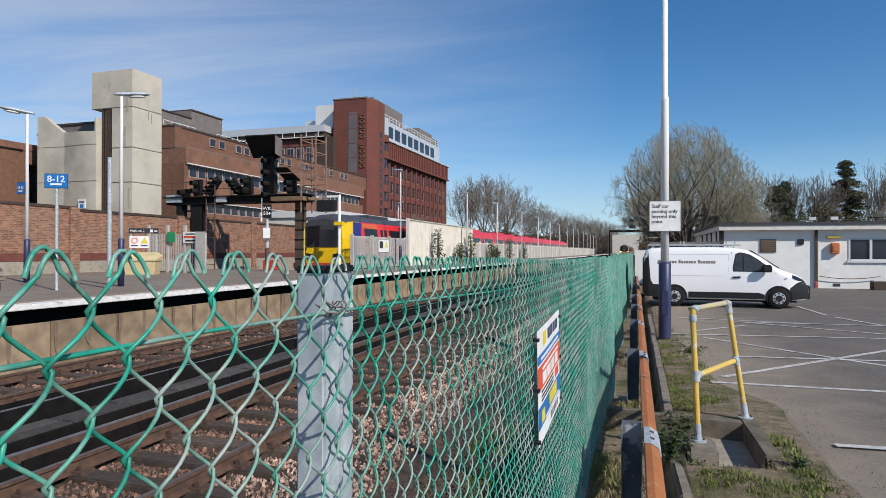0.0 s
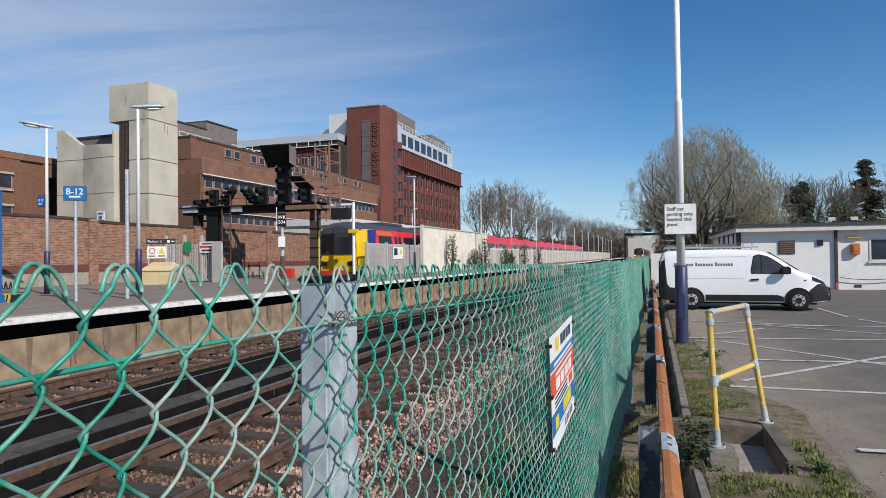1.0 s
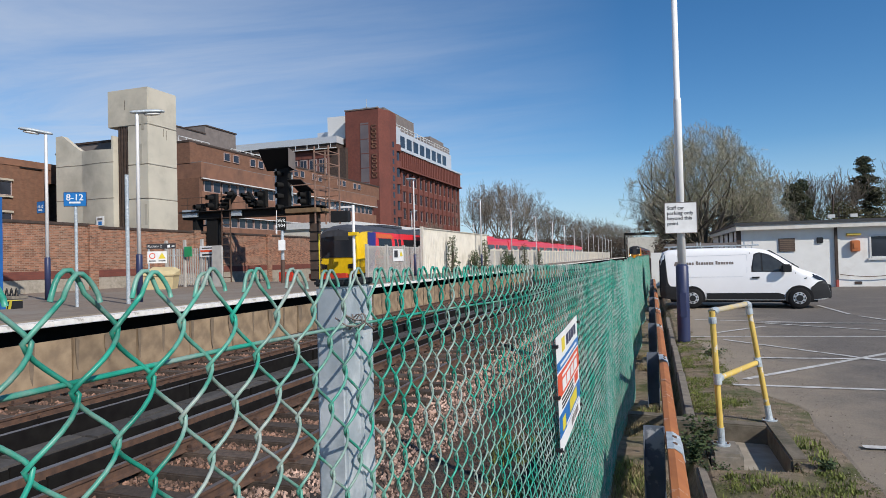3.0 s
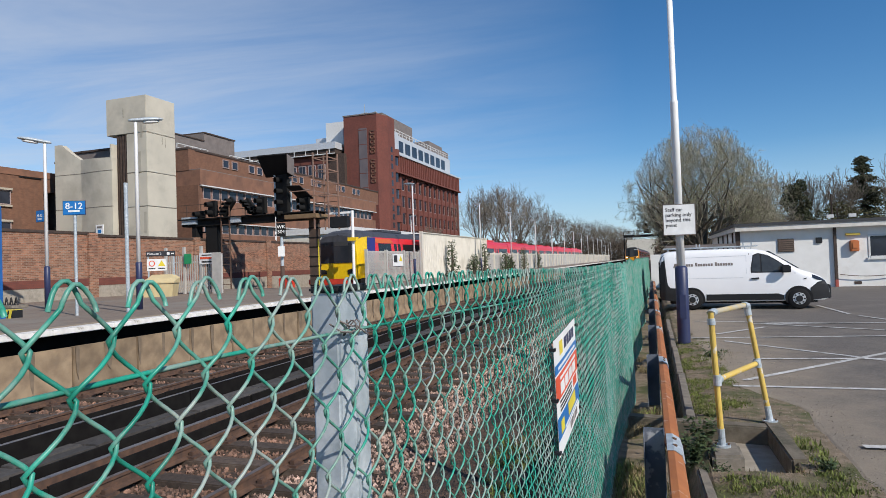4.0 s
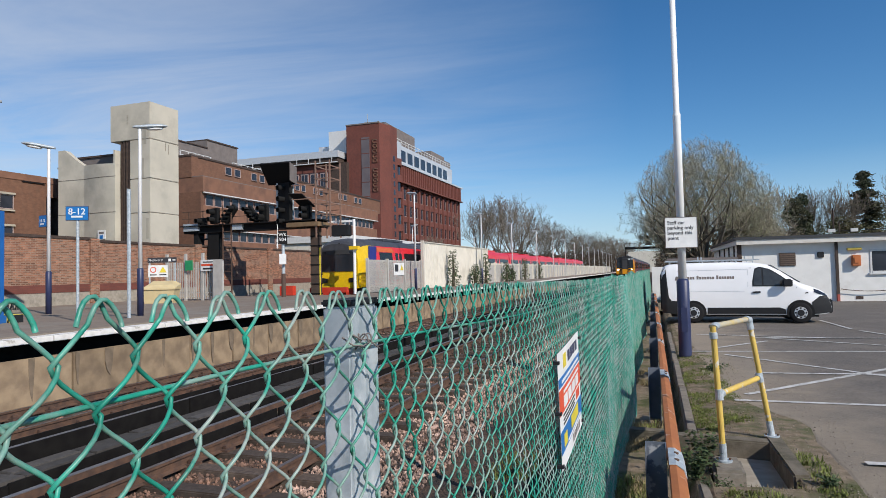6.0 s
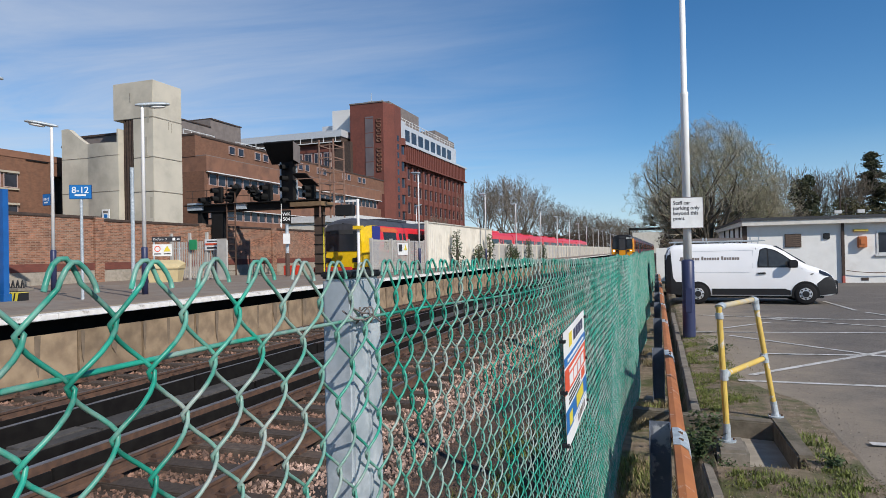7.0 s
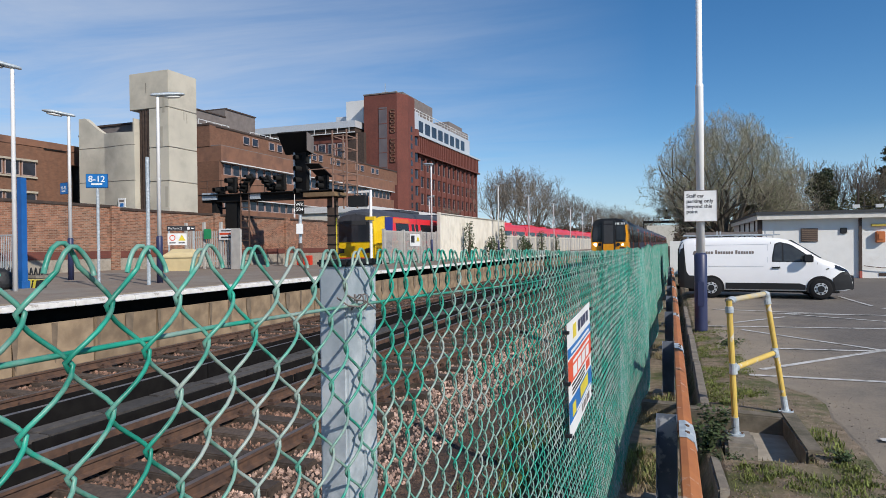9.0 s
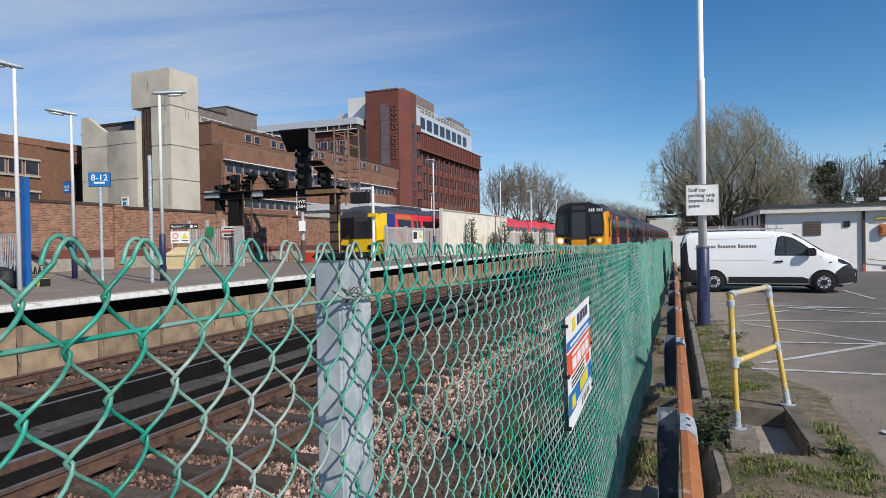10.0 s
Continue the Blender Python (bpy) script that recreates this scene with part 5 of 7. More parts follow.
# ---- signal gantry ----
gan = thing("signal_gantry", "dark steel signal gantry with weathered platform and hooded signals", "signal gantry")
GY = 31.5
part("beam", boxes((-27.6, -17.95, GY - 0.35, GY + 0.35, 4.62, 4.72), (-27.6, -17.95, GY - 0.35, GY - 0.29, 4.72, 5.02), (-27.6, -17.95, GY + 0.29, GY + 0.35, 4.72, 5.02), (-27.7, -17.9, GY - 0.6, GY + 0.6, 5.02, 5.08)), M["signal"], gan)
part("walkway", boxes((-19.9, -17.85, GY - 0.9, GY + 0.5, 4.66, 4.9)), mat("walkway_timber", (0.21, 0.135, 0.07), (0.15, 0.095, 0.05), rough=0.9, scale=3), gan, "weathered brown timber walkway")
part("edge_strip", boxes((-18.215, -18.165, GY - 0.16, GY - 0.10, PLAT_Z, 3.45)), M["sign_yellow"], gan, "yellow edge strip")
part("leg", boxes((-18.78, -18.22, GY - 0.14, GY + 0.14, 0, 4.62)), mat("leg_brown", (0.085, 0.058, 0.042), (0.06, 0.04, 0.03), rough=0.85, scale=3), gan, "brown boxed steel leg")
for k in range(7):
    part("leg_band", boxes((-18.81, -18.19, GY - 0.17, GY + 0.17, 0.8 + 0.55 * k, 0.86 + 0.55 * k)), M["signal"], gan)
part("leg", boxes((-26.9, -26.6, GY - 0.3, GY + 0.3, 0, 4.62), (-25.9, -25.1, GY - 0.25, GY + 0.25, 0, 4.62), *[(-26.6, -25.9, GY - 0.05, GY + 0.05, 1 + 0.8 * i, 1.1 + 0.8 * i) for i in range(5)]), M["signal"], gan)
part("ladder", boxes((-24.62, -24.56, GY - 0.5, GY - 0.44, PLAT_Z - 0.8, 6.2), (-24.02, -23.96, GY - 0.5, GY - 0.44, PLAT_Z - 0.8, 6.2), *[(-24.6, -23.98, GY - 0.49, GY - 0.45, 1.0 + 0.4 * i, 1.04 + 0.4 * i) for i in range(10)]), M["rail_side"], gan, "rusty access ladder")
rr = []
for z in (5.6, 6.05):
    rr += [(-28.5, -22.2, GY + 0.5, GY + 0.54, z, z + 0.04), (-19.6, -17.2, GY + 0.4, GY + 0.44, z, z + 0.04)]
rr += [(-28.0 + 1.1 * i, -27.95 + 1.1 * i, GY + 0.5, GY + 0.54, 5.05, 6.1) for i in range(6)]
part("guard_rail", boxes(*rr), M["rail_side"], gan)
tr = []
for x in (-18.0, -17.1):
    for y in (GY - 0.8, GY + 0.4):
        tr.append((x - 0.035, x + 0.035, y - 0.035, y + 0.035, 4.0, 8.35))
for z in (5.3, 5.9, 6.6, 7.3, 8.0):
    tr += [(-18.05, -17.05, GY - 0.83, GY - 0.78, z, z + 0.05), (-18.05, -17.05, GY + 0.38, GY + 0.43, z, z + 0.05), (-18.02, -17.97, GY - 0.8, GY + 0.4, z, z + 0.05), (-17.12, -17.07, GY - 0.8, GY + 0.4, z, z + 0.05)]
for z in (6.2, 7.0):
    tr += [(-19.6, -18.0, GY - 0.8, GY - 0.76, z, z + 0.05)]
part("access_cage", boxes(*tr), mat("cage_steel", (0.28, 0.17, 0.12), (0.20, 0.12, 0.09), rough=0.8, scale=4), gan, "rusty scaffold-like access cage")


def signal_head(x, z, h, lamps, lean=0.0, turn=0.0, w=0.55, label="black hooded signal head"):
    """A signal head in the gantry's space: a back plate with hooded lamps."""
    m = pose(x, GY - 0.35, z, 0, lean, turn)
    bm = boxes((-w / 2, w / 2, 0.0, 0.22, 0, h), bevel=0.02)
    bm.transform(m)
    hd = part("signal_head", bm, M["signal"], gan, label)
    for i in range(lamps):
        zc = h * (i + 0.5) / lamps
        r = min(0.16, h / lamps * 0.42)
        bm = bmesh.new()
        arc = [math.pi * (1.25 - 1.5 * k / 10) for k in range(11)]
        outer = [[(r * math.cos(a), -d, zc + r * math.sin(a)) for a in arc] for d in (0.0, 0.42)]
        inner = [[(0.88 * r * math.cos(a), -d, zc + 0.88 * r * math.sin(a)) for a in arc] for d in (0.42, 0.0)]
        loft(bm, [outer[0], outer[1], inner[0], inner[1]], closed=False, caps=False)
        bm.transform(m)
        part("hood", bm, M["signal"], hd)
        bm = bmesh.new(); tube(bm, [(0, -0.02, zc), (0, -0.005, zc)], r * 0.8, 14); bm.transform(m)
        part("lamp_lens", bm, M["lens"], hd)
    return hd


signal_head(-20.42, 4.72, 2.6, 4, w=1.15, turn=-22, label="tall black four-lamp signal head")
bm = bmesh.new()
loft(bm, [[(-21.5, GY - 1.1, 8.36), (-19.5, GY - 1.1, 8.34), (-19.5, GY - 1.02, 8.42), (-21.5, GY - 1.02, 8.44)], [(-21.6, GY - 0.1, 7.27), (-19.7, GY - 0.1, 7.22), (-19.7, GY, 7.28), (-21.6, GY, 7.33)]])
part("sun_shield", bm, M["signal"], gan, "large black sloping sun shield")
bm = bmesh.new()
slab(bm, [(-19.5, GY - 1.1, 8.34), (-19.5, GY - 1.1, 7.30), (-19.7, GY - 0.1, 7.20), (-19.7, GY - 0.1, 8.2)], (1, 0, 0), 0.04)
part("shield_side", bm, M["roofgrey"], gan, "pale grey side sheet of the shield")
part("shield_stay", boxes((-21.0, -20.9, GY - 0.2, GY - 0.1, 5.0, 7.6), (-20.0, -19.93, GY - 0.1, GY, 5.0, 7.6)), M["galv"], gan)
signal_head(-18.95, 5.1, 0.8, 2, w=0.7, turn=-20)
bm = bmesh.new()
loft(bm, [[(-19.75, GY - 0.9, 6.55), (-18.85, GY - 0.9, 6.5), (-18.85, GY - 0.84, 6.54), (-19.75, GY - 0.84, 6.6)], [(-19.35, GY - 0.2, 5.85), (-18.4, GY - 0.2, 5.80), (-18.4, GY - 0.14, 5.84), (-19.35, GY - 0.14, 5.9)]])
part("sun_shield", bm, M["signal"], gan)
signal_head(-25.37, 5.15, 0.95, 2, turn=-15, w=0.7)
signal_head(-26.3, 5.1, 0.45, 1, turn=-10, w=0.7)
signal_head(-24.6, 5.2, 1.25, 4, lean=43, w=0.46, turn=-10, label="black route indicator leaning over")
signal_head(-22.25, 5.15, 1.2, 4, lean=-44, w=0.46, turn=-10, label="black route indicator leaning over")
signal_head(-21.85, 5.15, 0.95, 2, turn=-15, w=0.7)
signal_head(-21.9, 5.0, 0.6, 1, turn=-15, w=0.5)
part("relay_box", boxes((-27.5, -26.4, GY - 0.5, GY + 0.3, 4.75, 5.2)), M["galv"], gan, "grey equipment box")
part("relay_box", boxes((-23.9, -23.2, GY - 0.5, GY - 0.36, 4.7, 5.05)), M["galv"], gan, "grey equipment box")

# buffer stop
buf = thing("buffer_stop", "red-painted buffer stop at the siding end", "buffer stop")
part("beam", boxes((-19.2, -16.8, 31.9, 32.15, 0.85, 1.15)), M["red"], buf)
part("frame", boxes((-19.0, -18.8, 32.15, 32.4, 0.0, 1.1)), M["red"], buf)
part("frame", boxes((-17.2, -17.0, 32.15, 32.4, 0.0, 1.1)), M["red"], buf)
solid("red_box", boxes((-20.4, -19.5, 30.6, 30.9, PLAT_Z, 1.3), bevel=0.02), M["red"], "red-painted steel box at the platform end", "box")

# monitor post beside the train
mon = thing("monitor_post", "white post with a dark driver's monitor on an arm", "post", at=pose(-16.35, 32.1, PLAT_Z))
bm = bmesh.new(); tube(bm, [(0, 0, 0), (0, 0, 4.3)], 0.085, 12); part("shaft", bm, M["white"], mon)
part("arm", boxes((-1.45, 0.05, -0.05, 0.05, 4.15, 4.27)), M["white"], mon)
part("monitor", boxes((-1.35, -0.25, -0.25, 0.2, 3.35, 4.0), bevel=0.03), M["dark"], mon, "dark monitor housing")
part("monitor_hanger", boxes((-1.05, -1.0, -0.02, 0.02, 3.9, 4.2), (-0.6, -0.55, -0.02, 0.02, 3.9, 4.2)), M["galv"], mon)
part("yellow_box", boxes((-0.25, 0.3, -0.2, 0.1, 2.55, 2.75)), M["train_yellow"], mon, "small yellow box")

# fencing along the siding
sf = thing("siding_fence", "grey steel palisade fence with warning plates", "fence")
for y in (32.6, 35.4, 38.2, 41.2):
    part("post", boxes((-15.86, -15.7, y - 0.08, y + 0.08, PLAT_Z, 2.8)), M["palisade"], sf)
for i in range(60):
    piece("pale", mesh_of("pale", boxes((-0.012, 0.012, -0.035, 0.035, 0, 1.9)), M["palisade"]) if i == 0 else bpy.data.meshes["pale.001"], sf, pose(-15.78, 32.7 + 0.14 * i, PLAT_Z + 0.04))
part("crossbar", boxes((-15.83, -15.79, 32.5, 41.3, 1.1, 1.17), (-15.83, -15.79, 32.5, 41.3, 2.62, 2.72)), M["palisade"], sf)
wp = part("warning_plate", boxes((-15.74, -15.72, 36.3, 38.0, 1.75, 2.55)), M["sign_white"], sf, "white plate with warning symbols")
part("symbol", boxes((-15.72, -15.71, 36.45, 37.0, 2.0, 2.45)), M["ink"], wp)
bm = bmesh.new(); slab(bm, [(-15.71, 37.3, 2.08), (-15.71, 37.82, 2.08), (-15.71, 37.56, 2.44)], (1, 0, 0), 0.008)
part("symbol", bm, M["sign_yellow"], wp, "yellow warning triangle")
hb = bmesh.new()
pr = []
for i in range(180):
    y = 42.2 + 0.1 * i
    pr.append((-15.95 + (0.035 if (i // 2) % 2 else -0.035), y))
loft(hb, [[(x, y, z) for x, y in pr] + [(x - 0.05, y, z) for x, y in pr[::-1]] for z in (0.55, 4.1)])
hoard = thing("hoarding", "cream corrugated steel hoarding beside the platform", "hoarding")
part("sheeting", hb, M["hoarding"], hoard)
part("cap", boxes((-16.05, -15.86, 42.1, 60.2, 4.1, 4.16)), M["hoarding"], hoard)
for y in (42.0, 60.1):
    part("end_post", boxes((-16.06, -15.85, y, y + 0.2, 0.5, 4.22)), M["hoarding"], hoard)
lf = thing("platform_fence", "long cream steel fence along the platform", "fence")
part("panel", boxes((-16.0, -15.95, 60.3, 240, 0.7, 2.55)), M["palisade"], lf)
part("cap_rail", boxes((-16.05, -15.9, 60.3, 240, 2.55, 2.72)), M["hoarding"], lf)
pm = mesh_of("post", boxes((-0.08, 0.08, -0.1, 0.1, 0.6, 2.85)), M["hoarding"])
for i in range(60):
    piece("post", pm, lf, pose(-15.9, 60.3 + 3.0 * i, 0))


# ---- trains ----
def car_ring(y, hw, z0, z1, pinch=1.0):
    """Section of a carriage body."""
    s = [(-0.93, 0.0), (-1.0, 0.14), (-1.0, 0.55), (-0.93, 0.84), (-0.80, 0.93), (-0.45, 0.985), (0, 1.0), (0.45, 0.985), (0.80, 0.93), (0.93, 0.84), (1.0, 0.55), (1.0, 0.14), (0.93, 0.0)]
    return [(a * hw * pinch, y, z0 + b * (z1 - z0)) for a, b in s]


def carriage(parent, y0, length, z0, z1, hw, body, door_m, roof, band=None, first=False):
    bm = bmesh.new()
    a = y0 + (2.2 if first else 0.15)
    loft(bm, [car_ring(a, hw, z0, z1), car_ring(y0 + length - 0.15, hw, z0, z1)])
    car = part("carriage", bm, body, parent)
    H = z1 - z0
    bm = bmesh.new()
    ro = [(q[0] * 1.004, q[2] + 0.006) for q in car_ring(0, hw, z0, z1)[3:10]]
    loft(bm, [[(x, y, z) for x, z in ro] + [(x * 0.98, y, z - 0.03) for x, z in ro[::-1]] for y in (a, y0 + length - 0.15)])
    part("roof", bm, roof, car, "grey carriage roof")
    for u0, u1, zz in ((0.25, 0.42, 0.14), (0.62, 0.78, 0.12)):
        part("roof_unit", boxes((-0.7, 0.7, y0 + length * u0, y0 + length * u1, z1 - 0.05, z1 + zz), bevel=0.03), roof, car)
    part("underframe", boxes((-hw * 0.9, hw * 0.9, y0 + 0.6, y0 + length - 0.6, z0 - 0.55, z0 - 0.02)), M["train_black"], car)
    for yb in (y0 + 3.2, y0 + length - 3.2):
        part("bogie", boxes((-1.05, 1.05, yb - 1.6, yb + 1.6, 0.25, z0 - 0.2)), M["train_black"], car)
        for yw in (yb - 1.2, yb + 1.2):
            for s in (-1, 1):
                bm = bmesh.new(); tube(bm, [(s * 0.69, yw, 0.42), (s * 0.80, yw, 0.42)], 0.42, 16)
                part("wheel", bm, M["rail_side"], car)
    zw0, zw1 = z0 + 0.32 * H, z0 + 0.71 * H
    for s in (-1, 1):
        def stick(rows, t=0.012):
            bm = bmesh.new()
            cut = z0 + 0.55 * H
            for ya, yb, za, zb in [q for r in rows for q in ((r[0], r[1], r[2], min(cut, r[3])), (r[0], r[1], max(cut, r[2]), r[3])) if q[3] > q[2] + 0.001]:
                xa = hw * (1.0 - 0.07 * max(0, (za - z0) / H - 0.55) / 0.29) + 0.001
                xb = hw * (1.0 - 0.07 * max(0, (zb - z0) / H - 0.55) / 0.29) + 0.001
                slab(bm, [(s * xa, ya, za), (s * xa, yb, za), (s * xb, yb, zb), (s * xb, ya, zb)], (s, 0, 0), t)
            return bm
        d = [(y0 + length * 0.30 - 0.75, y0 + length * 0.30 + 0.75), (y0 + length * 0.70 - 0.75, y0 + length * 0.70 + 0.75)]
        cuts = [(y0 + (3.0 if first else 0.8), d[0][0] - 0.3), (d[0][1] + 0.3, d[1][0] - 0.3), (d[1][1] + 0.3, y0 + length - 0.8)]
        for ya, yb in cuts:
            part("window_band", stick([(ya, yb, zw0, zw1)], 0.008), M["train_glass"], car, "dark tinted window band")
        for ya, yb in d:
            part("door", stick([(ya, yb, z0 + 0.06 * H, z0 + 0.80 * H)], 0.014), door_m, car, "coloured passenger doors")
            for da, db in ((ya + 0.18, ya + 0.66), (yb - 0.66, yb - 0.18)):
                part("door_window", stick([(da, db, zw0, zw1)], 0.020), M["train_glass"], car)
        if band:
            part("colour_band", stick([(a + 0.8, y0 + length - 0.2, z0 + 0.72 * H, z0 + 0.80 * H)], 0.006), band, car)
    return car


def front_plate(parent, name, pts, y, m, label="", t=0.03):
    bm = bmesh.new(); slab(bm, [(x, y, z) for x, z in pts], (0, -1, 0), t)
    return part(name, bm, m, parent, label)


# the train that comes in: its own space has the front at y = 0 and the rail head at z = 0
arrive = thing("arriving_train", "dark blue electric train with amber cab and orange doors", "train")
Z0, Z1, HW = 1.36, 4.20, 1.46
for i in range(8):
    carriage(arrive, 20.3 * i, 20.3, Z0, Z1, HW, M["train_blue"], M["train_orange"], M["train_roof"], first=(i == 0))
bm = bmesh.new()
loft(bm, [car_ring(0.0, HW, Z0 + 0.05, Z1 - 0.18, 0.93), car_ring(0.35, HW, Z0, Z1 - 0.04, 0.99), car_ring(0.9, HW, Z0, Z1 + 0.004, 1.003), car_ring(2.1, HW, Z0, Z1 + 0.004, 1.003)])
cab = part("cab", bm, M["train_amber"], arrive, "amber-yellow driving cab")
bm = bmesh.new()
rr = [car_ring(0.02, HW, Z0 + 0.05, Z1 - 0.17, 0.94)[3:10], car_ring(0.36, HW, Z0, Z1 - 0.03, 0.998)[3:10], car_ring(1.0, HW, Z0, Z1 + 0.014, 1.008)[3:10], car_ring(2.2, HW, Z0, Z1 + 0.014, 1.008)[3:10]]
loft(bm, rr, closed=False, caps=False)
part("cab_roof", bm, M["train_black"], cab, "black cab roof")
front_plate(cab, "face", [(-1.27, Z0 + 0.98), (1.27, Z0 + 0.98), (1.31, Z0 + 1.6), (1.24, Z0 + 2.40), (1.06, Z0 + 2.66), (0.6, Z0 + 2.84), (-0.6, Z0 + 2.84), (-1.06, Z0 + 2.66), (-1.24, Z0 + 2.40), (-1.31, Z0 + 1.6)], 0.0, M["train_black"], "black front surround", 0.04)
gw = part("gangway", boxes((-0.52, 0.52, -0.30, 0.02, Z0 - 0.05, Z0 + 2.72), bevel=0.05), M["train_black"], cab, "black corridor gangway")
part("gangway_door", boxes((-0.36, 0.36, -0.33, -0.29, Z0 + 0.86, Z0 + 2.3)), M["charcoal"], gw)
part("gangway_foot", boxes((-0.40, 0.40, -0.335, -0.29, Z0 + 0.05, Z0 + 0.82)), M["train_amber"], gw, "amber gangway foot")
for s in (-1, 1):
    front_plate(cab, "windscreen", [(s * 0.60, Z0 + 1.10), (s * 1.20, Z0 + 1.08), (s * 1.22, Z0 + 1.6), (s * 1.14, Z0 + 2.18), (s * 0.60, Z0 + 2.24)], -0.05, M["cab_glass"], "dark windscreen", 0.02)
    for dx, m in ((0.72, M["train_black"]), (1.05, M["lamp_on"])):
        bm = bmesh.new(); tube(bm, [(s * dx, -0.07, Z0 + 0.76), (s * dx, 0.0, Z0 + 0.76)], 0.14 if m == M["train_black"] else (0.12 if s < 0 else 0.07), 14)
        part("headlight", bm, m, cab, "lit round headlight" if m == M["lamp_on"] else "dark tail lamp")
for i in range(6):
    x = 0.52 + 0.11 * i + (0.09 if i > 2 else 0)
    front_plate(cab, "printed_bar", [(x, Z0 + 2.33), (x + 0.075, Z0 + 2.33), (x + 0.075, Z0 + 2.50), (x, Z0 + 2.50)], -0.05, M["sign_white"], t=0.01)
front_plate(cab, "number_board", [(-0.35, Z0 + 2.42), (0.35, Z0 + 2.42), (0.35, Z0 + 2.64), (-0.35, Z0 + 2.64)], -0.32, M["charcoal"], t=0.02)
for s in (-1, 1):
    bm = bmesh.new(); slab(bm, [(s * 1.472, 0.85, Z0 + 0.95), (s * 1.472, 1.5, Z0 + 0.95), (s * 1.45, 1.5, Z0 + 2.05), (s * 1.45, 0.95, Z0 + 2.05)], (s, 0, 0), 0.01)
    part("cab_window", bm, M["glass"], cab)
    bm = bmesh.new(); slab(bm, [(s * 1.47, 1.6, Z0 + 0.1), (s * 1.47, 2.0, Z0 + 0.1), (s * 1.43, 2.9, Z0 + 2.3), (s * 1.43, 2.4, Z0 + 2.3)], (s, 0, 0), 0.012)
    part("orange_flash", bm, M["train_orange"], cab)

# the train standing in the siding
stand = thing("parked_train", "red electric train with a yellow front standing in the siding", "train", at=pose(-18.12, 33.4, 0.10))
Z0, Z1, HW = 1.05, 4.02, 1.40
for i in range(6):
    carriage(stand, 20.3 * i, 20.3, Z0, Z1, HW, M["train_red"], M["train_red"], M["train_red"] if i else M["train_roof"], band=M["train_red"], first=(i == 0))
bm = bmesh.new()
loft(bm, [car_ring(0.0, HW, Z0 - 0.1, Z1 - 0.42, 0.95), car_ring(0.25, HW, Z0 - 0.1, Z1 - 0.22, 0.985), car_ring(0.7, HW, Z0 - 0.05, Z1 - 0.06, 1.0), car_ring(1.3, HW, Z0 - 0.05, Z1 + 0.004, 1.004), car_ring(2.3, HW, Z0 - 0.05, Z1 + 0.004, 1.004)])
cab = part("cab", bm, M["train_yellow"], stand, "bright yellow driving cab", smooth=False)
bm = bmesh.new()
rr = [car_ring(-0.005, HW, Z0 - 0.1, Z1 - 0.41, 0.956)[3:10], car_ring(0.26, HW, Z0 - 0.1, Z1 - 0.21, 0.992)[3:10], car_ring(0.7, HW, Z0 - 0.05, Z1 - 0.05, 1.006)[3:10], car_ring(1.3, HW, Z0 - 0.05, Z1 + 0.014, 1.008)[3:10], car_ring(2.4, HW, Z0 - 0.05, Z1 + 0.014, 1.008)[3:10]]
loft(bm, rr, closed=False, caps=False)
part("cab_roof", bm, M["train_roof"], cab, "dark grey domed cab roof")
front_plate(cab, "windscreen", [(-1.20, Z0 + 0.92), (1.20, Z0 + 0.92), (1.24, Z0 + 1.5), (1.18, Z0 + 2.12), (-1.18, Z0 + 2.12), (-1.24, Z0 + 1.5)], -0.01, M["cab_glass"], "dark full-width windscreen", 0.03)
front_plate(cab, "brow", [(-1.16, Z0 + 2.1), (1.16, Z0 + 2.1), (1.1, Z0 + 2.34), (0.8, Z0 + 2.5), (0.4, Z0 + 2.58), (-0.4, Z0 + 2.58), (-0.8, Z0 + 2.5), (-1.1, Z0 + 2.34)], -0.012, M["train_roof"], "dark grey brow over the windscreen", 0.025)
front_plate(cab, "destination_board", [(-0.8, Z0 + 1.95), (0.8, Z0 + 1.95), (0.75, Z0 + 2.2), (-0.75, Z0 + 2.2)], -0.045, M["charcoal"], t=0.01)
bm = bmesh.new(); tube(bm, [(0.1, -0.02, Z0 + 2.52), (0.1, 0.25, Z0 + 2.52)], 0.11, 12)
part("top_lamp", bm, M["train_black"], cab)
front_plate(cab, "skirt", [(-1.1, Z0 - 0.55), (1.1, Z0 - 0.55), (1.2, Z0 - 0.08), (-1.2, Z0 - 0.08)], 0.1, M["red"], "red lower skirt", 0.05)
front_plate(cab, "light_cluster", [(0.72, Z0 + 0.25), (1.14, Z0 + 0.25), (1.14, Z0 + 0.55), (0.72, Z0 + 0.5)], -0.01, M["train_black"], t=0.03)
front_plate(cab, "light_cluster", [(-0.72, Z0 + 0.25), (-1.14, Z0 + 0.25), (-1.14, Z0 + 0.55), (-0.72, Z0 + 0.5)], -0.01, M["train_black"], t=0.03)
bm = bmesh.new(); slab(bm, [(1.408, 0.95, Z0), (1.408, 2.1, Z0), (1.408, 2.4, Z0 + 1.62), (1.408, 1.25, Z0 + 1.62)], (1, 0, 0), 0.014)
part("blue_flash", bm, M["flash_blue"], cab, "dark blue flash behind the cab")
bm = bmesh.new(); slab(bm, [(1.408, 2.12, Z0), (1.408, 4.6, Z0), (1.408, 3.2, Z0 + 1.0), (1.408, 2.3, Z0 + 1.0)], (1, 0, 0), 0.016)
part("orange_flash", bm, M["train_orange"], cab)
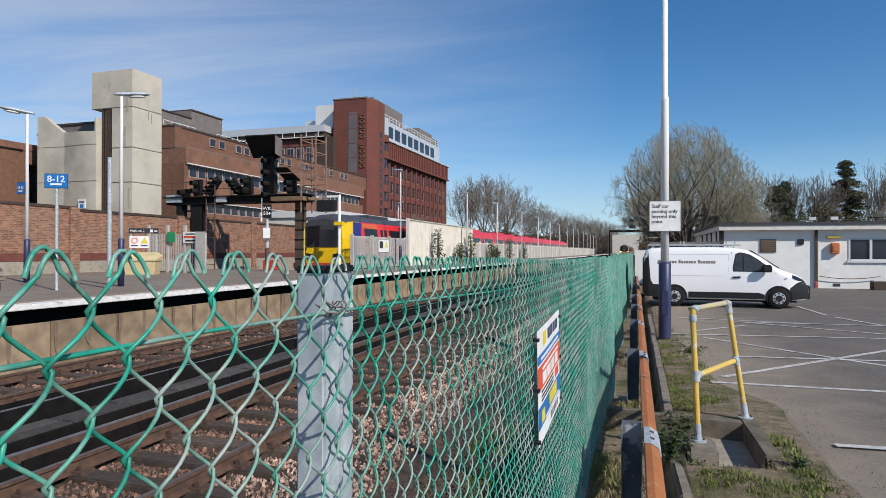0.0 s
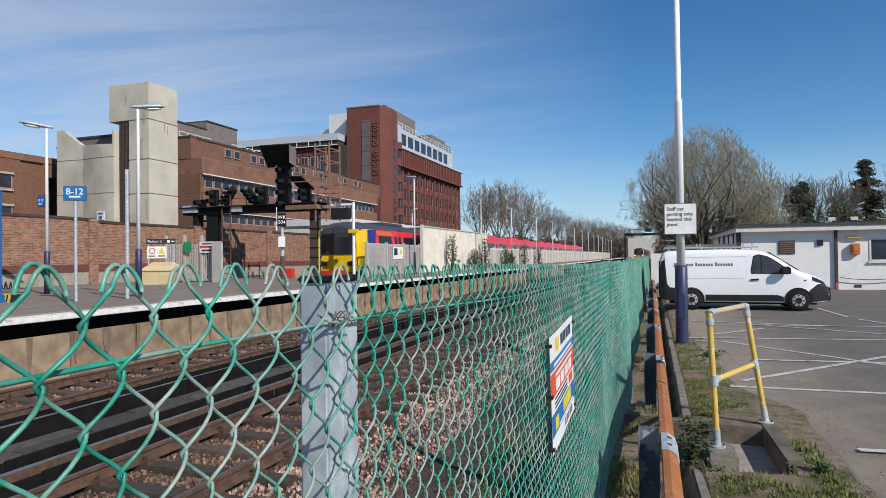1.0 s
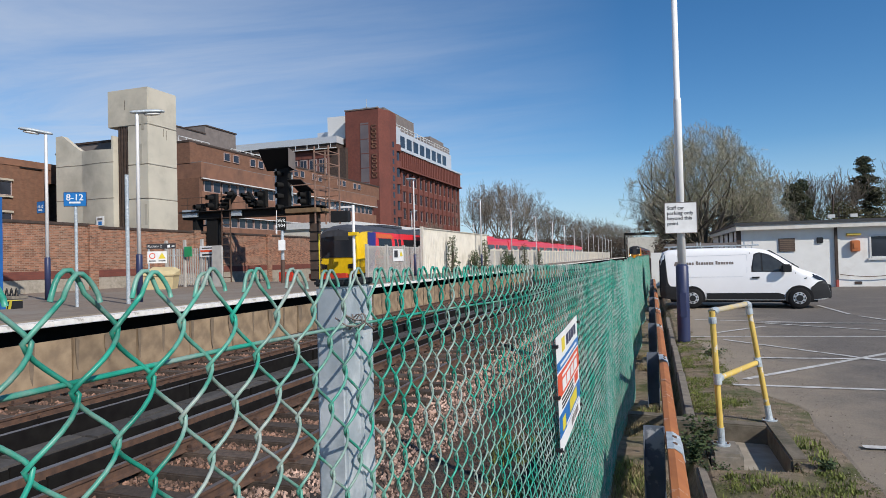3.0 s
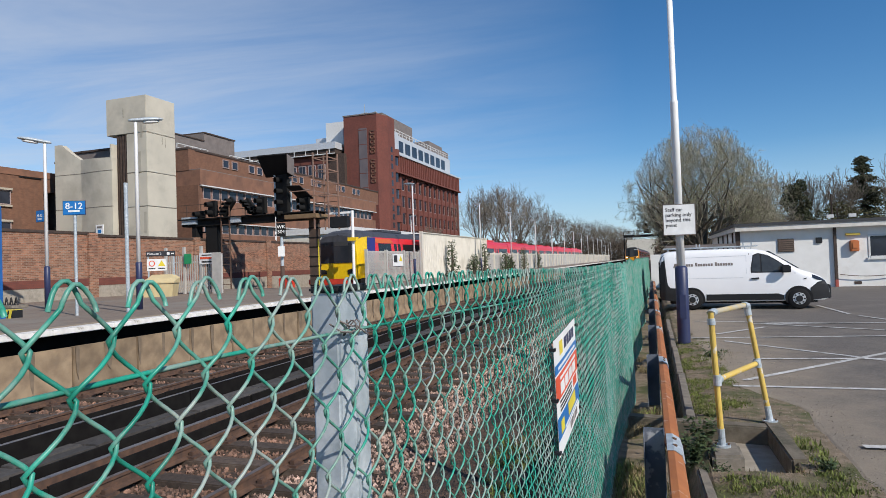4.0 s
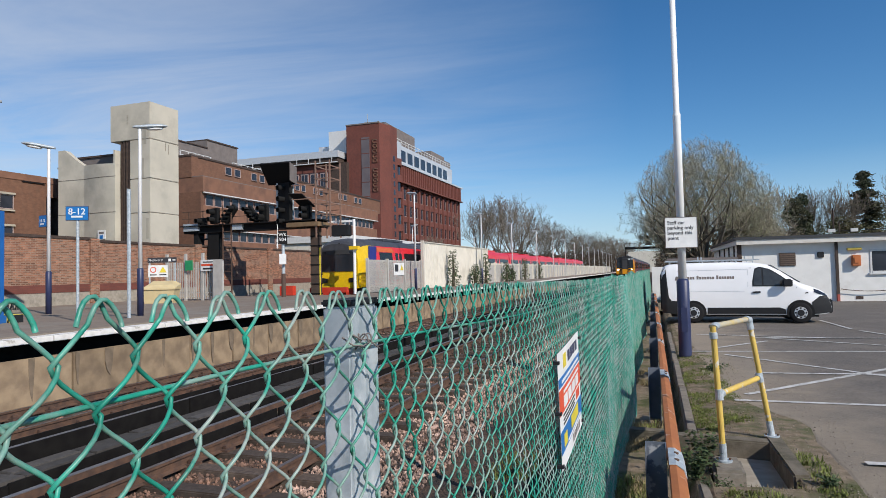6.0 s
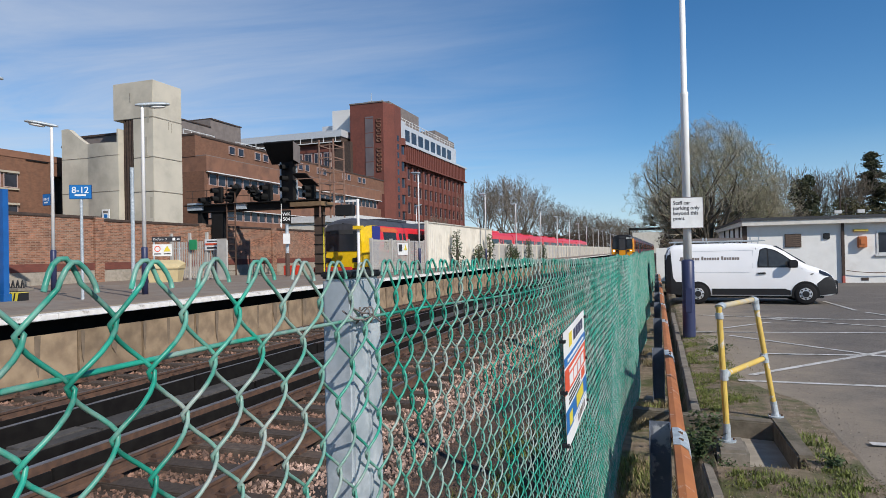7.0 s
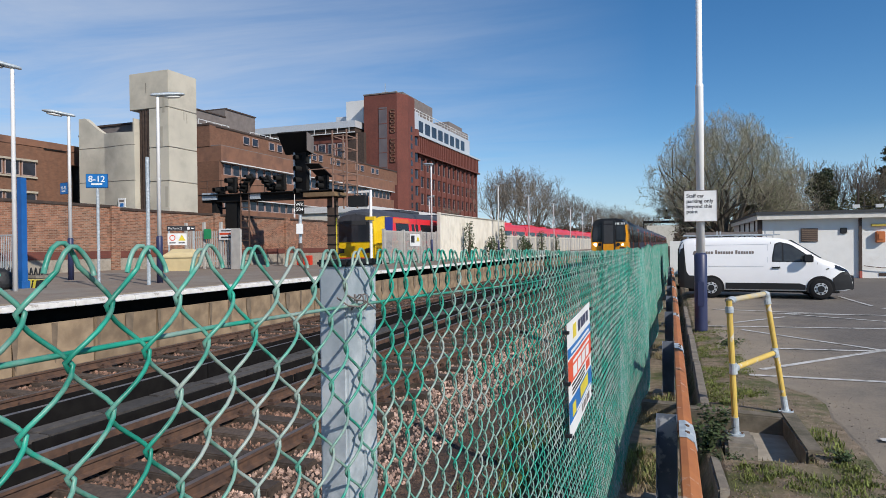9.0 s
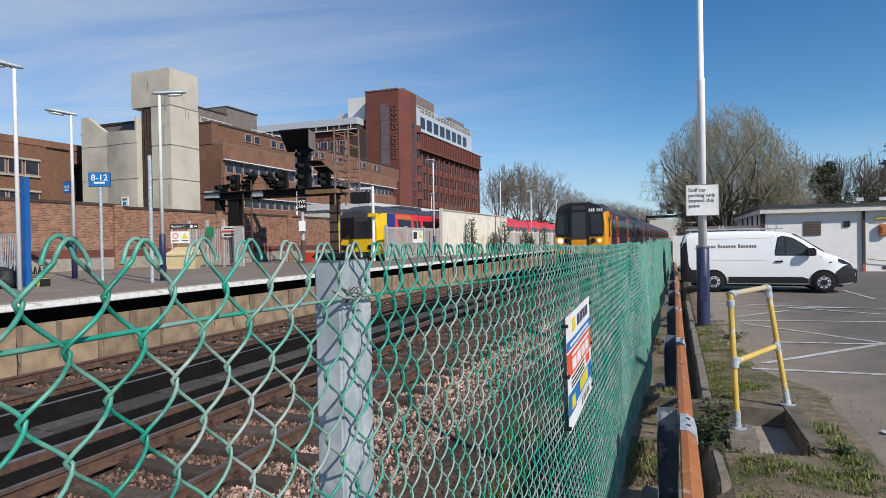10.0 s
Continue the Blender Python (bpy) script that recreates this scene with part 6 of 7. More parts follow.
bm = bmesh.new(); slab(bm, [(1.408, 1.25, Z0 + 1.62), (1.408, 2.4, Z0 + 1.62), (1.328, 2.6, Z0 + 2.47), (1.328, 1.45, Z0 + 2.47)], (1, 0, 0), 0.014)
part("blue_flash", bm, M["flash_blue"], cab, "dark blue flash behind the cab")
bm = bmesh.new(); slab(bm, [(1.352, 2.6, Z0 + 2.14), (1.352, 5.4, Z0 + 2.14), (1.325, 5.0, Z0 + 2.42), (1.325, 2.62, Z0 + 2.42)], (1, 0, 0), 0.016)
part("orange_flash", bm, M["train_orange"], cab)


# ---- the van ----
van = thing("van", "white panel van with black bumpers and a roof rack", "van", at=pose(0.18, 21.9, 0.014))
VW = 1.92


def lerp_table(tab, x):
    for (xa, a), (xb, b) in zip(tab, tab[1:]):
        if x <= xb:
            u = (x - xa) / (xb - xa) if xb > xa else 0
            u = max(0.0, min(1.0, u))
            return a + (b - a) * u
    return tab[-1][1]


ROOF = [(0.0, 1.62), (0.06, 1.82), (0.20, 1.92), (0.8, 1.955), (2.2, 1.96), (2.9, 1.93), (3.2, 1.86), (3.55, 1.66), (3.95, 1.36), (4.15, 1.235), (4.45, 1.13), (4.72, 1.0), (4.88, 0.86), (4.97, 0.66), (5.0, 0.5)]
SILL = [(0.0, 0.42), (0.15, 0.33), (0.6, 0.27), (4.3, 0.26), (4.8, 0.28), (5.0, 0.36)]


def half_width(x):
    w = VW / 2
    if x > 4.0:
        w -= 0.30 * ((x - 4.0) / 1.0) ** 2.2
    if x < 0.15:
        w -= 0.05 * (0.15 - x) / 0.15
    return w


def side_in(x, z):
    """How far the side leans in at a height."""
    zt = lerp_table(ROOF, x)
    lean = 0.14 * max(0.0, (z - 0.95) / 1.0) ** 1.4
    if z > zt - 0.14:
        lean += 0.10 * ((z - (zt - 0.14)) / 0.14) ** 2
    if z < 0.55:
        lean += 0.03 * (0.55 - z) / 0.3
    return lean + (0.008 if 0.86 < z < 0.90 else 0.0)


stations = [0.0, 0.03, 0.07, 0.13, 0.25, 0.5] + [0.8 + 0.25 * i for i in range(9)] + [3.0, 3.1, 3.2, 3.3, 3.42, 3.55, 3.68, 3.82, 3.95, 4.05, 4.15, 4.3, 4.45, 4.6, 4.72, 4.8, 4.88, 4.93, 4.97, 5.0]
rings = []
for x in stations:
    zb, zt, w = lerp_table(SILL, x), lerp_table(ROOF, x), half_width(x)
    zs = [zb + (zt - zb) * u for u in (0, 0.08, 0.18, 0.3, 0.42, 0.54, 0.66, 0.78, 0.88, 0.95, 1.0)]
    near = [(x, VW / 2 - w + side_in(x, z), z) for z in zs]
    far = [(x, VW / 2 + w - side_in(x, z), z) for z in zs[::-1]]
    rings.append(near + [(x, VW / 2, zt + 0.015)] + far)
bm = bmesh.new()
loft(bm, rings)
body = part("body", bm, M["van"], van, "glossy white body", smooth=True)


def on_side(name, pts, m, parent, label="", t=0.006, lift=0.002):
    """A panel lying on the near side, from an outline of (x, z)."""
    bm = bmesh.new()
    f = []
    for x, z in pts:
        f.append((x, VW / 2 - half_width(x) + side_in(x, z) - lift, z))
    slab(bm, f, (0, -1, 0), t)
    return part(name, bm, m, parent, label)


def shell(name, x0, x1, low, high, m, parent, label="", out=0.012, far=True, nx=14, nz=6):
    """A skin lying close on the van's flank between two heights, on one or both flanks."""
    for s in ((-1, 1) if far else (-1,)):
        bm = bmesh.new()
        for layer in (out, -0.02):
            rows = []
            for i in range(nx + 1):
                x = x0 + (x1 - x0) * i / nx
                za, zb = lerp_table(low, x), lerp_table(high, x)
                rows.append([bm.verts.new((x, VW / 2 + s * (half_width(x) - side_in(x, za + (zb - za) * k / nz) + layer), za + (zb - za) * k / nz)) for k in range(nz + 1)])
            if layer > 0:
                keep = rows
            for r, q in zip(rows, rows[1:]):
                for k in range(nz):
                    bm.faces.new((r[k], r[k + 1], q[k + 1], q[k]))
        for k in range(nz):
            bm.faces.new((keep[0][k], keep[0][k + 1], rows[0][k + 1], rows[0][k])); bm.faces.new((keep[-1][k], keep[-1][k + 1], rows[-1][k + 1], rows[-1][k]))
        for i in range(nx):
            bm.faces.new((keep[i][0], keep[i + 1][0], rows[i + 1][0], rows[i][0])); bm.faces.new((keep[i][nz], keep[i + 1][nz], rows[i + 1][nz], rows[i][nz]))
        part(name, bm, m, parent, label)


# side glass, black frame
shell("window_surround", 2.74, 3.88, [(2.74, 1.17), (3.88, 1.16)], [(2.74, 1.32), (2.79, 1.72), (2.96, 1.80), (3.26, 1.72), (3.52, 1.54), (3.85, 1.27), (3.88, 1.18)], M["dark"], body, "black window surround", out=0.004)
shell("side_window", 2.78, 3.02, [(2.78, 1.21), (3.02, 1.20)], [(2.78, 1.37), (2.83, 1.69), (2.95, 1.76), (3.02, 1.755)], M["van_glass"], body, "tinted side window", out=0.010)
shell("side_window", 3.06, 3.80, [(3.06, 1.20), (3.80, 1.19)], [(3.06, 1.745), (3.24, 1.69), (3.52, 1.50), (3.80, 1.26)], M["van_glass"], body, "tinted side window", out=0.010)
bm = bmesh.new()
slab(bm, [(3.30, 0.22, 1.835), (3.30, VW - 0.22, 1.835), (4.10, VW - 0.12, 1.275), (4.10, 0.12, 1.275)], (0.42, 0, 0.6), 0.03)
part("windscreen", bm, M["glass"], body, "dark windscreen")
for x0, x1 in ((2.70, 2.712), (3.98, 3.99)):
    on_side("panel_gap", [(x0, 0.45), (x0, 1.15 if x0 > 3 else 1.80), (x1, 1.15 if x0 > 3 else 1.80), (x1, 0.45)], M["roofgrey"], body, t=0.003)
on_side("panel_gap", [(0.62, 1.02), (0.62, 1.03), (2.50, 1.03), (2.50, 1.02)], M["silver"], body, t=0.002)
on_side("panel_gap", [(0.50, 1.70), (0.50, 1.712), (2.62, 1.735), (2.62, 1.72)], M["silver"], body, t=0.002)
on_side("panel_gap", [(2.60, 1.15), (2.612, 1.15), (2.632, 1.72), (2.62, 1.72)], M["silver"], body, t=0.002)
shell("rub_strip", 1.40, 3.66, [(1.4, 0.30), (3.66, 0.30)], [(1.4, 0.50), (3.5, 0.50), (3.66, 0.44)], M["dark"], body, "black sill strip", out=0.012)
shell("rear_corner", 0.0, 0.30, [(0.0, 0.36), (0.3, 0.30)], [(0.0, 1.60), (0.05, 1.75), (0.14, 1.86), (0.17, 1.5), (0.22, 0.85), (0.30, 0.74)], M["dark"], body, "black rear corner trim", out=0.012)
shell("rear_bumper", 0.0, 0.62, [(0.0, 0.34), (0.62, 0.27)], [(0.0, 0.74), (0.5, 0.72), (0.62, 0.50)], M["dark"], body, "black rear bumper", out=0.02)
part("rear_face", boxes((-0.03, 0.01, 0.1, VW - 0.1, 0.42, 1.6), bevel=0.01), M["dark"], body)
shell("front_bumper", 4.40, 5.0, [(4.40, 0.28), (5.0, 0.34)], [(4.40, 0.66), (4.62, 0.84), (4.80, 0.88), (4.90, 0.80), (5.0, 0.50)], M["dark"], body, "black front bumper", out=0.016)
part("bumper_face", boxes((4.93, 5.03, 0.34, VW - 0.34, 0.30, 0.74), bevel=0.03), M["dark"], body)
shell("headlight", 4.46, 4.86, [(4.46, 0.98), (4.62, 0.90), (4.80, 0.86), (4.86, 0.83)], [(4.46, 1.08), (4.62, 1.02), (4.80, 0.92), (4.86, 0.86)], M["glass"], body, "clear headlight", out=0.008)
on_side("fuel_mark", [(4.22, 0.93), (4.30, 0.95), (4.30, 0.98), (4.22, 0.96)], M["dark"], body)
on_side("door_handle", [(2.74, 0.96), (2.74, 1.01), (2.96, 1.02), (2.96, 0.97)], M["dark"], body, "black door handle", t=0.035)
# door mirror
bm = boxes((3.56, 3.84, -0.26, -0.06, 1.16, 1.40), bevel=0.04)
part("mirror", bm, M["dark"], van, "black door mirror")
# unlettered name bars
xx = 0.66
on_side("printed_mark", [(0.42, 1.40), (0.46, 1.53), (0.56, 1.53), (0.52, 1.40)], M["roofgrey"], body, t=0.003)
for word in (5, 7, 7):
    for i in range(word):
        tall = 0.118 if i == 0 else 0.082
        on_side("printed_bar", [(xx, 1.425), (xx, 1.425 + tall), (xx + 0.060, 1.425 + tall), (xx + 0.060, 1.425)], M["roofgrey"], body, t=0.003)
        xx += 0.078
    xx += 0.05
for x in (1.24 - 0.27, 4.34 - 0.27):
    bm = bmesh.new()
    n = 24
    arc = [2 * math.pi * k / n for k in range(n)]
    loft(bm, [[(x + 0.39 * math.cos(a), y, 0.345 + 0.39 * max(-0.35, math.sin(a))) for a in arc] for y in (-0.012, 0.2)])
    part("wheel_arch", bm, M["rubber"], body, "black wheel arch")
    for side in (0, 1):
        yy = 0.0 if side == 0 else VW - 0.22
        s = -0.03 if side == 0 else 0.03
        bm = bmesh.new()
        loft(bm, [[(x + r * math.cos(a), yy + s + dy, 0.335 + r * math.sin(a)) for a in arc] for r, dy in ((0.17, 0.012), (0.29, -0.005), (0.325, 0.03), (0.332, 0.11), (0.325, 0.19), (0.21, 0.22))])
        wh = part("wheel", bm, M["rubber"], van, "black tyre", smooth=True)
        bm = bmesh.new()
        loft(bm, [[(x + r * math.cos(a), yy + s + dy, 0.335 + r * math.sin(a)) for a in arc] for r, dy in ((0.186, 0.004), (0.175, -0.006), (0.160, 0.006), (0.115, 0.0), (0.085, -0.002), (0.08, -0.016), (0.03, -0.020))])
        rim = part("rim", bm, M["silver"], wh, "silver slotted wheel trim")
        for k in range(8):
            bm = bmesh.new()
            a = k * math.pi / 4
            tube(bm, [(x + 0.148 * math.cos(a), yy + s - 0.012, 0.335 + 0.148 * math.sin(a)), (x + 0.148 * math.cos(a), yy + s + 0.02, 0.335 + 0.148 * math.sin(a))], 0.026, 8)
            part("rim_hole", bm, M["rubber"], rim)
        bm = bmesh.new(); tube(bm, [(x, yy + s - 0.03, 0.335), (x, yy + s, 0.335)], 0.098, 14)
        part("hub_cap", bm, M["dark"], rim, "black hub cap")
part("underbody", boxes((0.3, 4.6, 0.15, VW - 0.15, 0.2, 0.4)), M["rubber"], van)
# roof rack
bm = bmesh.new()
for y in (0.24, VW - 0.24):
    tube(bm, [(0.15, y, 2.03), (3.0, y, 2.03)], 0.022, 8)
for i in range(6):
    tube(bm, [(0.3 + 0.5 * i, 0.24, 2.03), (0.3 + 0.5 * i, VW - 0.24, 2.03)], 0.018, 8)
    for y in (0.24, VW - 0.24):
        tube(bm, [(0.3 + 0.5 * i, y, 1.93), (0.3 + 0.5 * i, y, 2.03)], 0.015, 6)
rack = part("roof_rack", bm, M["galv"], van, "grey tubular roof rack")
for x in (1.15, 1.25, 2.55, 2.8):
    part("rack_stop", boxes((x, x + 0.04, 0.22, 0.26, 2.03, 2.16)), M["galv"], rack)
part("roof_tube", boxes((0.2, 2.4, 0.45, 0.57, 2.04, 2.14), bevel=0.02), M["roofgrey"], rack)

# ---- the white single-storey building ----
bung = thing("white_bungalow", "white-painted single-storey staff building with a flat roof", "building")
BY = 35.1
for r in ((4.12, 8.44, 0, 3.0), (8.44, 9.85, 0, 3.0), (9.85, 12.6, 0, 1.38), (9.85, 12.6, 2.52, 3.0), (12.6, 20, 0, 3.0)):
    part("front_wall", boxes((r[0], r[1], BY, BY + 0.3, r[2], r[3])), M["render_white"], bung)
part("side_wall", boxes((4.12, 4.4, BY + 0.3, 50, 0, 3.0)), M["render_white"], bung)
part("back_wall", boxes((4.4, 20, 49.7, 50, 0, 3.0)), M["render_white"], bung)
part("roof", boxes((3.9, 20.4, BY - 0.45, 50.3, 3.16, 3.30)), M["charcoal"], bung, "grey felt flat roof")
part("fascia", boxes((3.95, 20.3, BY - 0.40, BY - 0.30, 2.92, 3.16), (3.95, 4.05, BY - 0.30, 50.2, 2.92, 3.16)), mat("fascia_board", (0.70, 0.67, 0.61), (0.60, 0.57, 0.51), rough=0.8, scale=3), bung, "weathered timber fascia board")
part("soffit", boxes((4.05, 20.3, BY - 0.30, BY, 2.94, 3.0)), bpy.data.materials["fascia_board"], bung)
part("fascia_dark", boxes((4.0, 4.22, BY - 0.06, BY + 0.02, 0.0, 2.95)), M["dark_wood"], bung, "dark corner downpipe")
for y in (37.0, 39.5, 42, 45):
    part("side_pipe", boxes((4.05, 4.12, y, y + 0.12, 0, 2.95)), M["dark_wood"], bung)
win = part("window", boxes((9.85, 9.93, BY - 0.03, BY + 0.12, 1.38, 2.52), (12.52, 12.6, BY - 0.03, BY + 0.12, 1.38, 2.52), (9.93, 12.52, BY - 0.03, BY + 0.12, 2.43, 2.52), (9.93, 12.52, BY - 0.05, BY + 0.12, 1.38, 1.47), (10.75, 10.86, BY - 0.02, BY + 0.12, 1.47, 2.43), (11.62, 11.73, BY - 0.02, BY + 0.12, 1.47, 2.43)), M["frame_white"], bung, "white-framed window")
for x0, x1 in ((9.93, 10.75), (10.86, 11.62), (11.73, 12.52)):
    part("pane", boxes((x0, x1, BY + 0.05, BY + 0.07, 1.47, 2.43)), M["glass"], win)
part("window_sill", boxes((9.78, 12.7, BY - 0.09, BY, 1.30, 1.38)), M["frame_white"], bung)
vent = part("louvre_vent", boxes((5.93, 6.66, BY - 0.05, BY, 1.80, 2.46)), mat("vent_brown", (0.11, 0.075, 0.055), rough=0.7), bung, "brown louvred vent")
for k in range(6):
    part("slat", boxes((5.98, 6.61, BY - 0.075, BY - 0.04, 1.84 + 0.1 * k, 1.88 + 0.1 * k)), mat("slat_brown", (0.20, 0.14, 0.10), rough=0.7) if k == 0 else bpy.data.materials["slat_brown"], vent)
part("small_light", boxes((7.62, 7.90, BY - 0.08, BY, 2.18, 2.46), bevel=0.02), M["dark"], bung, "small dark bulkhead light")
part("downpipe", boxes((8.38, 8.50, BY - 0.12, BY - 0.02, 0.35, 2.95)), M["dark_wood"], bung, "dark downpipe")
part("pipe_foot", boxes((8.38, 8.50, BY - 0.14, BY, 0.0, 0.36), bevel=0.01), mat("faded_red", (0.42, 0.10, 0.075), (0.34, 0.08, 0.06), rough=0.8, scale=6), bung, "red-painted pipe foot")
al = part("alarm_box", boxes((9.05, 9.42, BY - 0.24, BY, 1.72, 2.26), bevel=0.03), M["alarm"], bung, "faded orange wall box")
part("alarm_cover", boxes((9.12, 9.35, BY - 0.27, BY - 0.23, 1.85, 2.15), bevel=0.02), M["alarm"], al)
part("strip_light", boxes((8.88, 9.5, BY - 0.16, BY, 2.50, 2.62), bevel=0.02), mat("strip_yellow", (0.60, 0.45, 0.08), rough=0.5), bung, "yellowed strip light")
part("air_brick", boxes((9.2, 9.5, BY - 0.02, BY, 0.12, 0.26)), M["dark_wood"], bung)
ch = bmesh.new()
tube(ch, [(8.55 + 2.6 * u, BY - 0.15, 0.62 - 0.5 * u * (1 - u) + 0.02 * u) for u in [i / 20 for i in range(21)]], 0.018, 5)
part("wall_chain", ch, M["rail_side"], bung, "rusty chain along the wall")
for x in (8.1, 9.05):
    part("flood_light", boxes((x, x + 0.30, BY - 0.25, BY - 0.1, 3.40, 3.56)), M["frame_white"], bung)
bm = bmesh.new(); tube(bm, [(8.38, BY, 3.3), (8.38, BY, 4.6)], 0.035, 6); tube(bm, [(8.62, BY, 3.3), (8.62, BY, 3.9)], 0.025, 6)
part("mast", bm, M["dark_wood"], bung, "dark roof mast")
bm = bmesh.new(); tube(bm, [(8.4 + 9 * u, BY - 0.1, 3.45 + 0.55 * u * u) for u in [i / 12 for i in range(13)]], 0.018, 5)
part("cable", bm, M["dark"], bung, "sagging overhead cable")
plw = solid("planter_wall", boxes((10.6, 16, BY - 1.0, BY - 0.5, 0, 0.42), bevel=0.02), M["dark_wood"], "low dark timber planter beside the white building", "planter")
solid("white_yard_wall", boxes((-0.2, 3.6, 38.0, 38.3, 0, 1.9)), M["render_white"], "low white wall beside the staff building", "wall")


# ---- trees ----
def grow(rng, height, spread, levels=5, trunk=0.22, kids=(3, 5), up=0.35, fork=0.18, start=0.18, limbs=(5, 7)):
    """Branch segments (a, b, ra, rb, level) of a bare tree."""
    segs = []

    def branch(p, d, length, r, lev):
        n = 3 if lev < 3 else 2
        q = p.copy()
        for i in range(n):
            d2 = (d + Vector((rng.uniform(-1, 1), rng.uniform(-1, 1), rng.uniform(-0.6, 1.0))) * (0.09 + 0.04 * lev)).normalized()
            e = q + d2 * (length / n)
            ra, rb = r * (1 - 0.45 * i / n), r * (1 - 0.45 * (i + 1) / n)
            segs.append((q.copy(), e.copy(), ra, rb, lev))
            if lev < levels:
                for _ in range(rng.randint(*kids) if i == n - 1 else rng.randint(1, kids[1] - 2)):
                    a = rng.uniform(0, 2 * math.pi)
                    side = d2.cross(Vector((math.cos(a), math.sin(a), 0.3))).normalized()
                    nd = (d2 * rng.uniform(0.5, 0.9) + side * rng.uniform(0.45, 0.95) * spread + Vector((0, 0, up))).normalized()
                    branch(e, nd, length * rng.uniform(0.52, 0.78), rb * rng.uniform(0.5, 0.7), lev + 1)
            q, d = e, d2

    base = Vector((0, 0, 0))
    lead = Vector((0, 0, 1))
    h0 = height * start
    segs.append((base, lead * h0, trunk, trunk * 0.85, 0))
    m = rng.randint(*limbs)
    for i in range(m):
        a = 2 * math.pi * i / m + rng.uniform(-0.4, 0.4)
        t = rng.uniform(0.25, 0.75) * spread
        d = Vector((math.cos(a) * t, math.sin(a) * t, 1)).normalized()
        branch(lead * h0 * rng.uniform(0.75, 1), d, height * rng.uniform(0.30, 0.40), trunk * 0.5, 1)
    return segs


def bare_tree(name, seed, x, y, z, height, spread, label, levels=5, leaves=0, leaf=0.09, kids=(3, 4), leaf_m=None, twig_m=None, twig_r=0.012, group="", up=0.35, trunk=0.2, start=0.18, dome=None, limbs=(5, 7)):
    rng = random.Random(seed)
    segs = grow(rng, height, spread, levels, trunk, kids, up, start=start, limbs=limbs)
    if dome:
        # keep to a rounded crown: half width, half height, height of its middle
        rx, rz, cz = dome
        def inside(p):
            h, v = math.hypot(p.x, p.y) / rx, abs(p.z - cz) / rz
            # fuller below, drawn in towards the top
            return (h ** 1.55 + v ** 1.55 if p.z > cz else h * h + v * v) < 1 + 0.10 * noise.noise(p * 0.9) + rng.uniform(-0.06, 0.04)
        segs = [s for s in segs if s[4] < 2 or inside(s[1])]
        k = 1.0
    else:
        k = height / max(s[1].z for s in segs)
    t = thing(name, label, "tree", group, pose(x, y, z, 0, 0, rng.uniform(0, 360)))
    for nm, sel, sides, m in (("trunk", lambda l: l <= 2, 6, M["bark"]), ("crown", lambda l: l > 2, 3, twig_m or M["twig"])):
        verts, faces = [], []
        for a, b, ra, rb, lev in segs:
            if not sel(lev):
                continue
            a, b = a * k, b * k
            d = (b - a).normalized()
            u = d.cross(Vector((0.3, 0.2, 0.9))).normalized(); v = d.cross(u)
            ra, rb = max(ra, twig_r), max(rb, twig_r * 0.8)
            o = len(verts)
            for p, r in ((a, ra), (b, rb)):
                for s in range(sides):
                    w = 2 * math.pi * s / sides
                    verts.append(p + r * (math.cos(w) * u + math.sin(w) * v))
            for s in range(sides):
                q = (s + 1) % sides
                faces.append((o + s, o + q, o + sides + q, o + sides + s))
        ob = new(nm, raw_mesh(nm, verts, faces, m)); ob.parent = t
        if nm == "crown":
            ob["kind"] = "stuff"
    if leaves:
        ends = [s for s in segs if s[4] >= levels - 1]
        verts, faces = [], []
        for i in range(leaves):
            s = rng.choice(ends)
            p = (s[0].lerp(s[1], rng.random()) + Vector((rng.gauss(0, 1), rng.gauss(0, 1), rng.gauss(0, 1))) * 0.12) * k
            u = Vector((rng.gauss(0, 1), rng.gauss(0, 1), rng.gauss(0, 1))).normalized() * leaf
            v = u.cross(Vector((rng.gauss(0, 1), rng.gauss(0, 1), rng.gauss(0, 1)))).normalized() * leaf * 0.6
            o = len(verts); verts += [p - u, p + v, p + u, p - v]; faces.append((o, o + 1, o + 2, o + 3))
        ob = new("leaves", raw_mesh("leaves", verts, faces, leaf_m or M["bud"])); ob.parent = t; ob["kind"] = "stuff"
    return t


